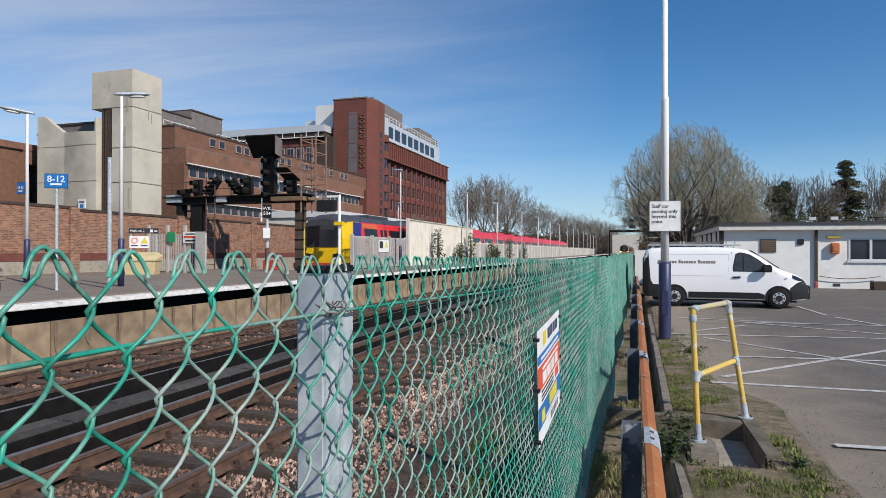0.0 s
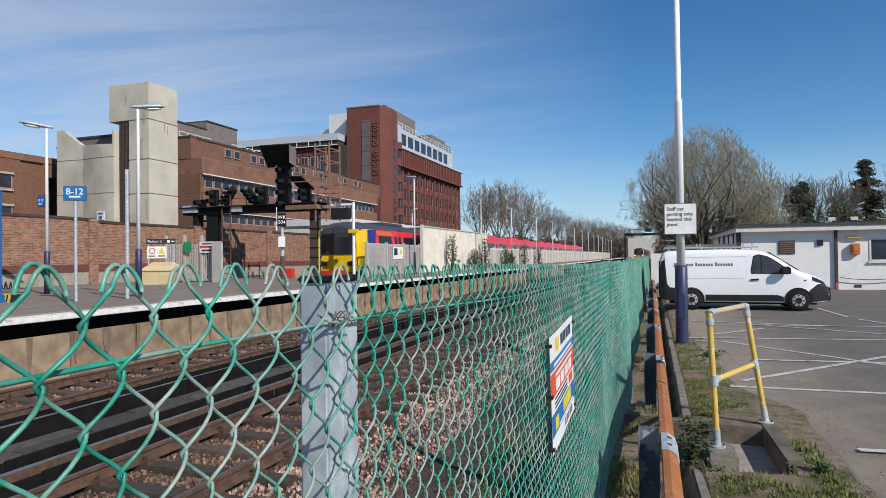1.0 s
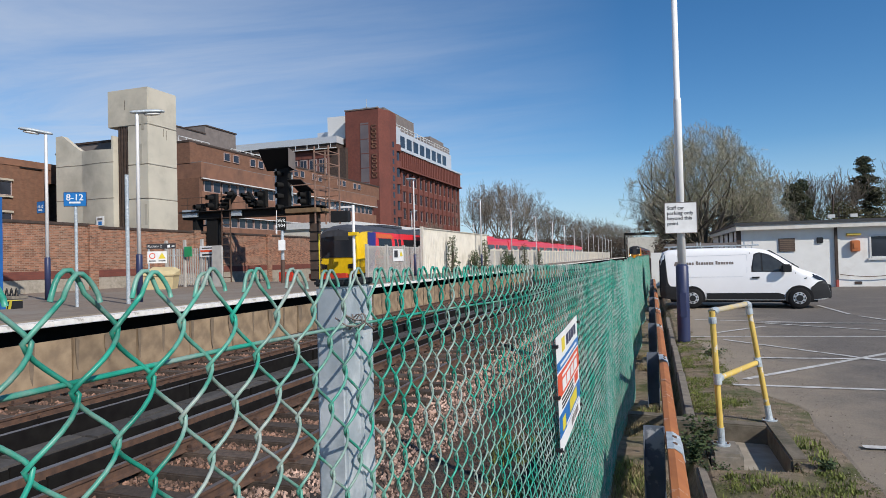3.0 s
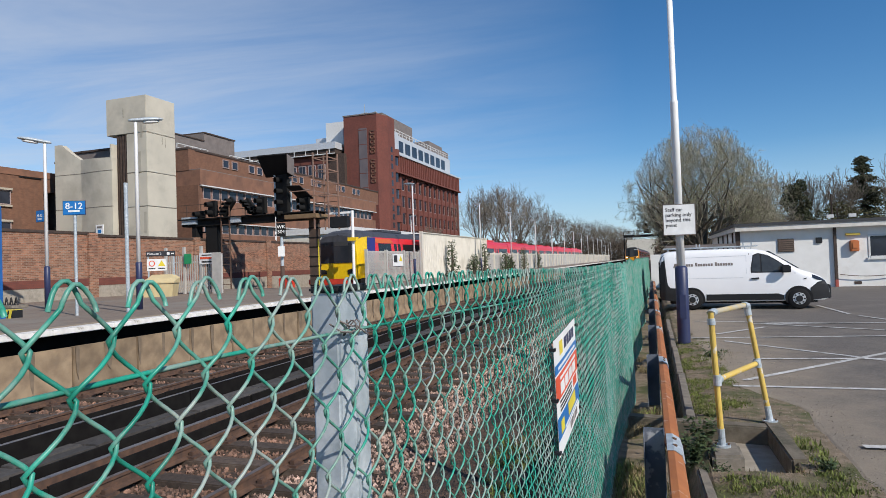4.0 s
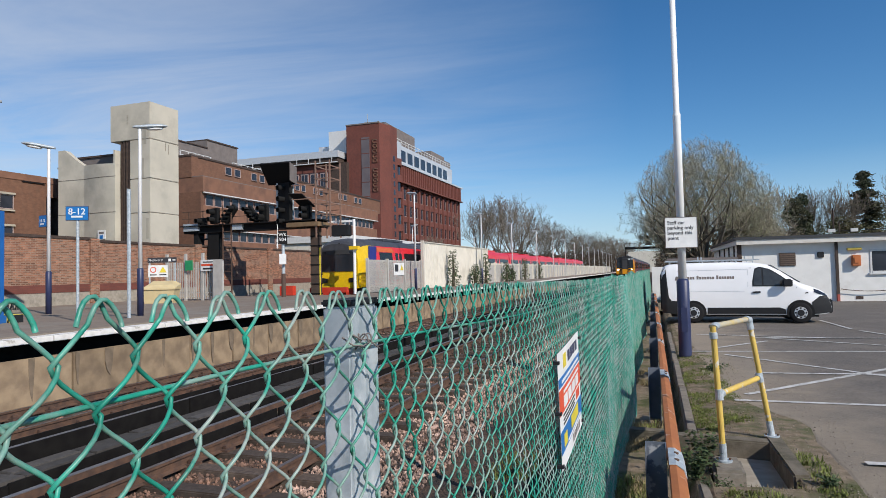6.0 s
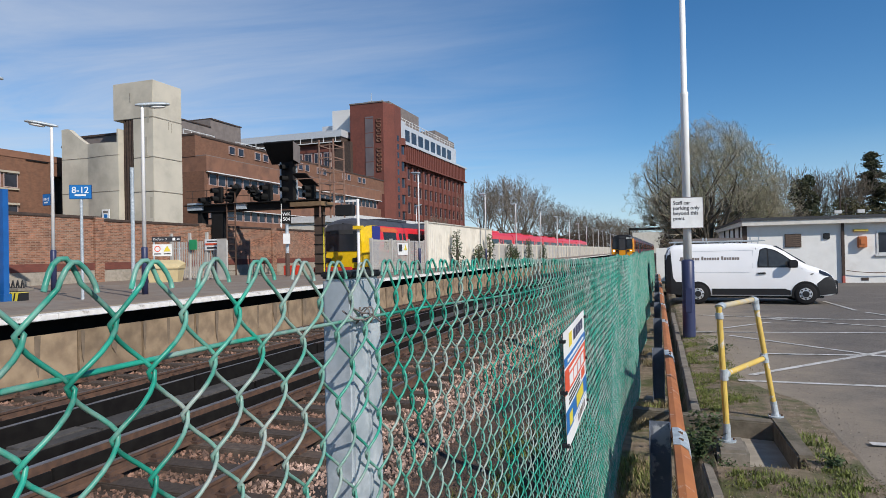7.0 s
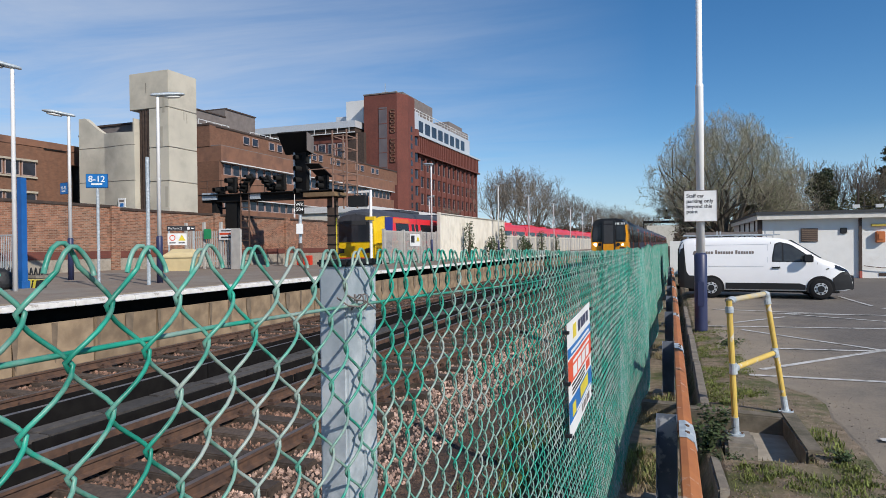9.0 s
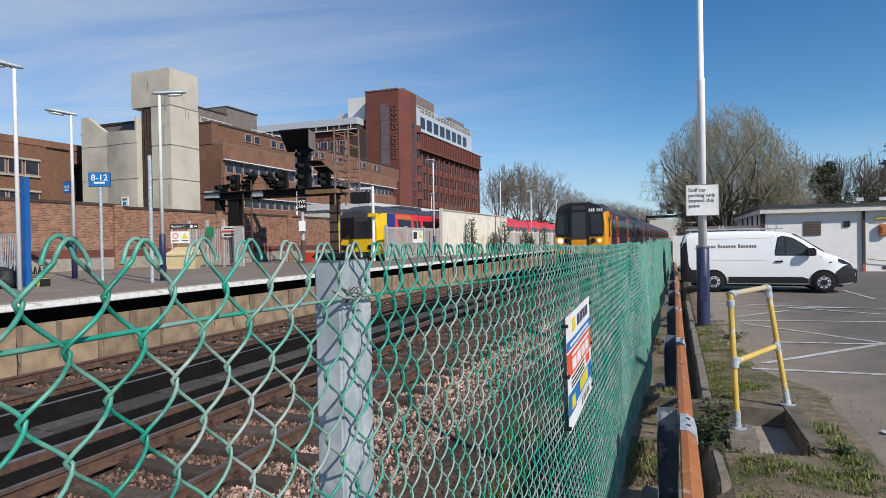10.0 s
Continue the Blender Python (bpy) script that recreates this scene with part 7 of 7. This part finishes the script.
def leafy(name, seed, x, y, z, shapes, leaf, count, m, label, category="bush", trunk=True, group=""):
    """A shrub or evergreen: clumps of small leaves in and on several lobes round a stem."""
    rng = random.Random(seed)
    t = thing(name, label, category, group, pose(x, y, z))
    verts, faces = [], []
    tot = sum(r[3] * r[4] for r in shapes)
    for cx, cy, cz, rx, rz in shapes:
        for i in range(int(count * rx * rz / tot)):
            d = Vector((rng.gauss(0, 1), rng.gauss(0, 1), rng.gauss(0, 1))).normalized() * rng.uniform(0.45, 1.0) ** 0.5
            d *= 1 + 0.35 * noise.noise(d * 2.2 + Vector((seed, cx, cz)))
            p = Vector((cx + d.x * rx, cy + d.y * rx, max(0.02, cz + d.z * rz)))
            u = Vector((rng.gauss(0, 1), rng.gauss(0, 1), rng.gauss(0, 0.6))).normalized() * leaf * rng.uniform(0.6, 1.3)
            v = u.cross(Vector((rng.gauss(0, 1), rng.gauss(0, 1), rng.gauss(0, 1)))).normalized() * leaf * 0.55
            o = len(verts); verts += [p - u, p + v, p + u, p - v]; faces.append((o, o + 1, o + 2, o + 3))
    ob = new("crown", raw_mesh("crown", verts, faces, m)); ob.parent = t; ob["kind"] = "stuff"
    if trunk:
        top = max(s[2] for s in shapes)
        bm = bmesh.new(); tube(bm, [(0, 0, -0.2), (0.05, 0, top * 0.5), (0, 0, top)], [0.16, 0.1, 0.04], 7)
        part("trunk", bm, M["bark"], t)
    return t


bare_tree("budding_tree", 3, 3.75, 54, 0, 14.5, 1.15, "large spreading bare tree with first pale green buds", levels=6, leaves=30000, leaf=0.036, kids=(2, 3), twig_r=0.0095, trunk=0.36, start=0.07, dome=(6.9, 7.4, 5.2), limbs=(13, 13), up=0.35)
bare_tree("budding_tree", 8, 7.2, 58, 0, 9.0, 1.0, "spreading bare tree with pale green buds beside a larger one", levels=6, leaves=6000, leaf=0.05, kids=(2, 4), twig_r=0.011, start=0.12)
bare_tree("budding_tree", 9, 1.9, 60, 0, 8.4, 0.9, "spreading bare tree with pale green buds beside the line", levels=6, leaves=6000, leaf=0.05, kids=(2, 4), twig_r=0.011, start=0.12)
hedge = [(-3 + 2.2 * i + (i % 3) * 0.3, 0.8 * (i % 2), 1.0 + 0.5 * (i % 4) * 0.5, 1.7, 1.3 + 0.25 * (i % 3)) for i in range(16)]
leafy("hedge", 5, 6.5, 53.5, 0, hedge, 0.11, 30000, M["ivy"], "rough green-brown hedge behind the white building", "hedge", trunk=False)
leafy("ivy_tree", 6, 13.1, 66, 0, [(-0.5, 0, 7.3, 0.75, 0.9), (0.2, 0.3, 7.9, 0.55, 0.7), (-0.9, 0.2, 6.6, 0.7, 0.9), (0.1, 0, 6.2, 0.9, 0.9), (0.0, 0, 4.8, 1.0, 1.3)], 0.11, 7000, M["evergreen"], "dark ivy-covered tree with a ragged top", "tree")


def conifer(seed, x, y, height, radius, label):
    """Drooping flat sprays set in uneven tiers up a straight trunk."""
    rng = random.Random(seed)
    t = thing("conifer", label, "tree", at=pose(x, y, 0))
    bm = bmesh.new(); tube(bm, [(0, 0, -0.2), (0.05, 0, height * 0.5), (0, 0, height)], [0.2, 0.13, 0.03], 7)
    part("trunk", bm, M["bark"], t)
    verts, faces = [], []
    for i in range(150):
        u = rng.random() ** 0.85
        z = height * (0.12 + 0.86 * u)
        r = radius * (1 - u) ** 0.6 * rng.uniform(0.55, 1.15) + 0.15
        a = rng.uniform(0, 6.28)
        d = Vector((math.cos(a), math.sin(a), 0))
        for k in range(130):
            q = rng.random() ** 0.7
            p = d * (r * q) + Vector((rng.gauss(0, 0.16) * (0.4 + q), rng.gauss(0, 0.16) * (0.4 + q), z - 0.22 * q * r + rng.gauss(0, 0.09)))
            g = Vector((rng.gauss(0, 1), rng.gauss(0, 1), rng.gauss(0, 0.5))).normalized() * 0.13
            w = g.cross(Vector((rng.gauss(0, 1), rng.gauss(0, 1), 1))).normalized() * 0.06
            o = len(verts); verts += [p - g, p + w, p + g, p - w]; faces.append((o, o + 1, o + 2, o + 3))
    ob = new("crown", raw_mesh("crown", verts, faces, M["evergreen"])); ob.parent = t; ob["kind"] = "stuff"


conifer(7, 19.4, 70, 10.9, 2.3, "dark green conifer with uneven drooping branches")
leafy("bush", 12, 17.2, 66, 0, [(0, 0, 2.9, 2.2, 2.6), (2.4, 0, 2.9, 2.1, 2.7), (-2.2, 0, 3.2, 1.8, 2.6), (-4.6, 0.4, 3.0, 1.9, 2.4), (-0.8, 0.3, 5.0, 1.2, 1.3)], 0.10, 15000, M["ivy"], "brown-green bushes under the conifer", "bush", trunk=False)
for i, (x, y, h, sp) in enumerate([(16.8, 68, 10.0, 0.6), (22.6, 72, 10.8, 0.4), (24.4, 73, 11.4, 0.4), (21.5, 66, 6.6, 0.8), (13.8, 68, 9.6, 0.6), (26.5, 74, 12, 0.4), (10.5, 64, 7.0, 1.0)]):
    bare_tree("bare_tree", 20 + i, x, y, 0, h, sp, "slender bare tree behind the white building", levels=5, kids=(2, 3), twig_r=0.012, group="bare trees", up=0.4, start=0.3, twig_m=M["far_twig"])
# the row of bare trees beyond the sidings
far_rows = [(-30.5, 112, 15.5, 0.8), (-29.5, 121, 17.5, 0.8), (-30, 137, 20.5, 0.75), (-31, 152, 21, 0.75), (-29, 168, 16.5, 0.9), (-29, 182, 17.5, 0.95), (-28, 200, 18, 0.95), (-27, 222, 18, 1.0), (-27, 246, 18, 1.0), (-25, 275, 19, 0.9), (-25.5, 290, 17, 1.0), (-24, 305, 20, 0.9), (-23.5, 322, 18, 1.0), (-22, 340, 20, 0.9), (-21.5, 360, 19, 1.0), (-20, 385, 21, 0.9), (-18, 415, 22, 0.9), (-15, 450, 23, 0.9), (-36, 100, 9, 1.0), (-33, 160, 14, 1.0)]
for i, (x, y, h, sp) in enumerate(far_rows):
    bare_tree("bare_tree", 40 + i, x, y, 0, h, sp, "tall bare tree beyond the railway sidings", levels=5, kids=(2, 3), twig_r=0.021, group="trees beyond the sidings", up=0.30, trunk=0.3, start=0.30, limbs=(4, 6), twig_m=M["far_twig"])
leafy("far_scrub", 31, -30, 210, 0, [(2.0 * math.sin(i * 1.7) + 0.05 * max(0, i - 8) * i / 3, -110 + 9 * i, 2.6 + 0.08 * i, 3.2, 2.6 + 0.16 * i + 0.8 * math.sin(i * 2.1)) for i in range(36)], 0.3, 36000, mat("scrub", (0.105, 0.075, 0.05), (0.065, 0.05, 0.036), rough=0.95, scale=0.5, bump=0.0, rand=0.3), "brown leafless scrub along the railway", "scrub", trunk=False)
leafy("far_scrub", 32, 5, 180, 0, [(2.0 * math.sin(i * 1.7), -110 + 10 * i, 2.8, 3.4, 3.4 + 0.8 * math.sin(i * 2.1)) for i in range(30)], 0.26, 22000, bpy.data.materials["scrub"], "brown leafless scrub beside the line", "scrub", trunk=False)
# roofs beyond
for i, (x, y, w, h) in enumerate([(-44, 175, 16, 7.5), (-40, 205, 18, 7), (-52, 150, 20, 8)]):
    hs = thing("distant_house", "distant brown-roofed house behind the bare trees", "house", "distant houses")
    part("wall", boxes((x - w / 2, x + w / 2, y, y + 10, 0, h - 2.5)), M["brick_brown"], hs)
    bm = bmesh.new(); slab(bm, [(x - w / 2 - 0.4, y - 0.5, h - 2.5), (x - w / 2 - 0.4, y + 10.5, h - 2.5), (x - w / 2 - 0.4, y + 5, h)], (1, 0, 0), w + 0.8)
    part("roof", bm, M["dark_wood"], hs)
# far gantry and shed over the line
fg = thing("far_gantry", "dark steel signal gantry far along the line", "gantry")
part("beam", boxes((-9.5, 2.0, 214, 215, 8.2, 9.0), (-9.5, 2.0, 214, 214.2, 10.2, 10.32), *[(-9.5 + 1.6 * i, -9.38 + 1.6 * i, 214, 214.2, 9.0, 10.3) for i in range(8)]), M["signal"], fg)
part("leg", boxes((-9.5, -9.2, 214, 215, 0, 8.2)), M["signal"], fg)
part("leg", boxes((1.5, 2.0, 214, 215, 0, 8.2)), M["signal"], fg)
part("signal_head", boxes((-2.9, -1.8, 213.5, 214, 9.4, 12.6), (-1.8, -0.9, 213.5, 214, 9.4, 10.6)), M["signal"], fg)
solid("far_white_building", boxes((-13, 3, 330, 340, 0, 10.5)), M["hoarding"], "pale building far along the line", "building")

# vines and shrubs against the hoarding and the fence
for i, (y, h) in enumerate([(47.2, 2.4), (53.5, 1.3), (57.2, 2.3), (66, 1.5), (68.5, 1.2), (76, 2.2), (86, 1.7)]):
    leafy("climbing_shrub", 60 + i, -15.3, y, PLAT_Z, [(0.1 * math.sin(k * 2.1), 0.25 * math.sin(k * 1.3 + i), 0.25 + h * k / 6, 0.35 + 0.25 * (6 - k) / 6, 0.32) for k in range(7)], 0.075, 700, M["weed"], "straggly green climbing shrub by the fence", "shrub", group="shrubs by the fence")


# ---- loose small stuff ----
def scatter_stones(name, seed, count, area, zf, size, m, label):
    """Broken stones lying on a surface, as one mesh."""
    rs = np.random.RandomState(seed)
    ico = np.array([(0, 0, 1), (0.9, 0, 0.1), (-0.4, 0.8, 0.15), (-0.45, -0.8, 0.1), (0.3, 0.4, -0.9), (-0.3, -0.2, -0.9)])
    tri = [(0, 1, 2), (0, 2, 3), (0, 3, 1), (1, 4, 2), (2, 4, 5), (2, 5, 3), (3, 5, 1), (1, 5, 4)]
    x0, x1, y0, y1 = area
    xs = rs.uniform(x0, x1, count)
    ys = y0 + (y1 - y0) * rs.uniform(0, 1, count) ** 1.25
    verts, faces = np.zeros((count * 6, 3)), []
    for i in range(count):
        s = size * rs.uniform(0.6, 1.4) * (1 + 0.02 * max(0, ys[i] - 5))
        v = ico * (1 + 0.4 * (rs.rand(6, 1) - 0.5)) * s * rs.uniform(0.6, 1.2, 3)
        a = rs.uniform(0, 6.28); b = rs.uniform(-0.8, 0.8)
        ca, sa, cb, sb = math.cos(a), math.sin(a), math.cos(b), math.sin(b)
        v = v @ np.array([[ca, -sa, 0], [sa, ca, 0], [0, 0, 1]]) @ np.array([[1, 0, 0], [0, cb, -sb], [0, sb, cb]])
        verts[6 * i:6 * i + 6] = v + (xs[i], ys[i], zf(xs[i], ys[i]) + s * 0.3)
        faces.extend((6 * i + p, 6 * i + q, 6 * i + r) for p, q, r in tri)
    tagged(new(name, raw_mesh(name, verts.tolist(), faces, m)), label, "ballast", kind="stuff")


def bed_z(x, y):
    return lerp_table(BED, x) + 0.03 * noise.noise((x * 1.7 + 1, y * 1.7, 0))


scatter_stones("ballast_stones", 1, 22000, (-4.10, -2.75, -3.0, 40), bed_z, 0.028, M["stone"], "pale pinkish broken ballast along the track shoulder")
scatter_stones("ballast_stones", 2, 4500, (-4.22, -3.8, -3.0, 30), bed_z, 0.027, M["stone"], "pale pinkish broken ballast beside the rail")
scatter_stones("ballast_stones", 3, 16000, (-5.72, -4.32, -3.0, 34), bed_z, 0.027, mat("stone_mid", (0.27, 0.155, 0.108), (0.11, 0.068, 0.05), rough=0.95, scale=4, fine=60, bump=0.3, rand=0.5), "brown broken ballast between the rails")
scatter_stones("ballast_stones", 4, 4500, (-7.1, -5.85, -3.0, 30), bed_z, 0.032, M["stone_dark"], "dark oily ballast between the tracks")
scatter_stones("ballast_stones", 5, 9000, (-10.75, -9.25, -2.0, 34), bed_z, 0.034, bpy.data.materials["stone_mid"], "brown broken ballast of the platform line")
scatter_stones("ballast_stones", 6, 4500, (-11.62, -10.85, 3.0, 34), lambda x, y: -0.64, 0.034, mat("stone_buff", (0.36, 0.28, 0.20), (0.22, 0.16, 0.11), rough=0.95, scale=4, fine=60, bump=0.3, rand=0.4), "buff ballast at the foot of the platform wall")
scatter_stones("ballast_stones", 7, 3500, (-2.4, -0.8, -3.0, 22), bed_z, 0.02, M["stone_dark"], "dark gravel beside the fence")


def tufts(name, seed, count, spot, blade, height, m, label, zf=verge_z, wide=0.004, cat="grass"):
    rng = random.Random(seed)
    verts, faces = [], []
    for i in range(count):
        x, y = spot(rng)
        z = zf(x, y) - 0.01
        for k in range(blade):
            a = rng.uniform(0, 6.28); h = height * rng.uniform(0.4, 1.2)
            w = wide * rng.uniform(0.6, 1.4)
            px, py = x + rng.gauss(0, 0.02), y + rng.gauss(0, 0.02)
            lean = rng.uniform(0.2, 0.9) * h
            dx, dy = math.cos(a), math.sin(a)
            o = len(verts)
            verts += [(px - dy * w, py + dx * w, z), (px + dy * w, py - dx * w, z), (px + dx * lean * 0.4 + dy * w * 0.8, py + dy * lean * 0.4 - dx * w * 0.8, z + h * 0.6), (px + dx * lean * 0.4 - dy * w * 0.8, py + dy * lean * 0.4 + dx * w * 0.8, z + h * 0.6), (px + dx * lean, py + dy * lean, z + h)]
            faces += [(o, o + 1, o + 2, o + 3), (o + 3, o + 2, o + 4)]
    tagged(new(name, raw_mesh(name, verts, faces, m)), label, cat, kind="stuff")


def band(x0, x1, y0, y1, thresh=0.0, f=1.4, seed=0):
    def spot(rng):
        for _ in range(30):
            x, y = rng.uniform(x0, x1), y0 + (y1 - y0) * rng.random() ** 1.4
            if noise.noise((x * f + seed, y * f, seed)) > thresh:
                return x, y
        return x, y
    return spot


tufts("grass", 1, 1100, band(0.40, 1.05, 7.6, 14, 0.0), 7, 0.042, M["grass"], "short patchy grass on the verge")
tufts("grass", 2, 460, band(0.45, 1.45, 4.0, 5.6, 0.08, 2.0, 3), 8, 0.05, M["grass"], "short patchy grass beside the steps")
tufts("dry_grass", 3, 900, band(-0.34, 0.10, 3.0, 16, 0.0), 7, 0.09, M["straw"], "dry straw-coloured grass along the fence foot")
tufts("grass", 4, 300, band(-0.36, 0.05, 2.6, 9, 0.12), 7, 0.11, M["grass"], "green grass along the fence foot")
tufts("grass", 5, 900, band(-2.2, -0.6, 1.4, 9, 0.05), 6, 0.12, M["grass"], "weeds on the cess behind the fence", zf=bed_z)
tufts("grass", 6, 110, band(1.22, 1.42, 5.3, 6.9, -0.2), 7, 0.05, M["grass"], "green tufts against the side slab", wide=0.006)
tufts("moss_patches", 8, 1500, band(0.42, 1.30, 7.5, 14.5, 0.02, 1.1, 5), 6, 0.016, M["moss"], "low mossy growth in patches on the dirt", wide=0.009, cat="moss")
tufts("moss_patches", 9, 900, band(0.45, 1.60, 3.9, 6.0, 0.0, 1.6, 8), 6, 0.018, M["moss"], "low mossy growth round the step foot", wide=0.008, cat="moss")
tufts("dry_stalks", 10, 260, band(0.42, 1.45, 4.0, 13.5, 0.10, 1.8, 2), 5, 0.05, M["straw"], "pale dry stalks on the dirt verge", wide=0.0025)
scatter_stones("verge_gravel", 8, 2600, (0.42, 1.95, 3.8, 15), lambda x, y: max(verge_z(x, y), 0.006 if x > 1.6 else -1.0), 0.0075, M["gravel"], "small loose gravel scattered on the verge")
tufts("dandelion_flowers", 7, 5, band(-0.75, -0.65, 2.9, 3.05, -1), 9, 0.10, M["sign_yellow"], "yellow flowers behind the fence", zf=lambda x, y: bed_z(x, y) + 0.25, wide=0.012, cat="flowers")


def weed(seed, x, y, z, r, h, n, leaf, label):
    rng = random.Random(seed)
    verts, faces = [], []
    t = thing("weed", label, "weed", "weeds by the steps", pose(x, y, z))
    bm = bmesh.new()
    for s in range(9):
        a = rng.uniform(0, 6.28); tip = Vector((math.cos(a) * r * rng.uniform(0.2, 1), math.sin(a) * r * rng.uniform(0.2, 1), h * rng.uniform(0.6, 1.1)))
        mid = tip * 0.5 + Vector((0, 0, h * 0.12))
        tube(bm, [(0, 0, 0), mid, tip], [0.004, 0.003, 0.0015], 5)
        for i in range(n // 9):
            u = rng.random(); p = mid * (2 * u) if u < 0.5 else mid.lerp(tip, 2 * u - 1)
            p = p + Vector((rng.gauss(0, 1), rng.gauss(0, 1), rng.gauss(0, 0.7))) * r * 0.16
            d = Vector((rng.gauss(0, 1), rng.gauss(0, 1), rng.gauss(0, 0.4))).normalized() * leaf * rng.uniform(0.6, 1.3)
            w = d.cross(Vector((rng.gauss(0, 0.3), rng.gauss(0, 0.3), 1))).normalized() * leaf * 0.42
            o = len(verts); verts += [p, p + d * 0.5 + w, p + d, p + d * 0.5 - w]; faces.append((o, o + 1, o + 2, o + 3))
    part("stem", bm, M["weed"], t)
    ob = new("leaves", raw_mesh("leaves", verts, faces, M["weed"])); ob.parent = t; ob["kind"] = "stuff"


weed(1, 0.40, 6.55, -0.1, 0.20, 0.36, 330, 0.045, "bushy dark green weed beside the handrail")
weed(2, 0.30, 6.15, -0.1, 0.22, 0.30, 300, 0.045, "low leafy weed beside the barrier")
weed(3, 0.50, 5.80, -0.16, 0.20, 0.16, 240, 0.03, "low spreading weed on the step edge")
weed(4, 0.86, 5.50, -0.10, 0.16, 0.08, 160, 0.03, "low spreading weed at the step foot")
weed(5, 1.34, 5.9, 0.0, 0.13, 0.08, 150, 0.035, "green weed against the side slab")
weed(6, -1.1, 3.2, -0.6, 0.3, 0.35, 260, 0.05, "green weed behind the fence")
weed(7, 0.95, 12.0, 0.0, 0.3, 0.12, 200, 0.05, "flat green weed on the verge")


# ---- what moves ----
def motions():
    """The arriving train runs along the near line towards the camera."""
    rows = [(0.0, 213.0), (2.0, 177.0), (3.5, 149.5), (4.5, 131.0), (5.5, 112.4), (7.0, 85.0), (7.5, 76.3), (8.0, 67.7), (8.5, 59.3), (9.0, 51.0), (9.5, 42.7), (10.0, 34.5)]
    walk(arrive, [(t, pose(-4.95 + 0.006 * (min(y, 90.0) - 34.5), y, RAIL_Z, 0, 0, -0.40)) for t, y in rows])


motions()
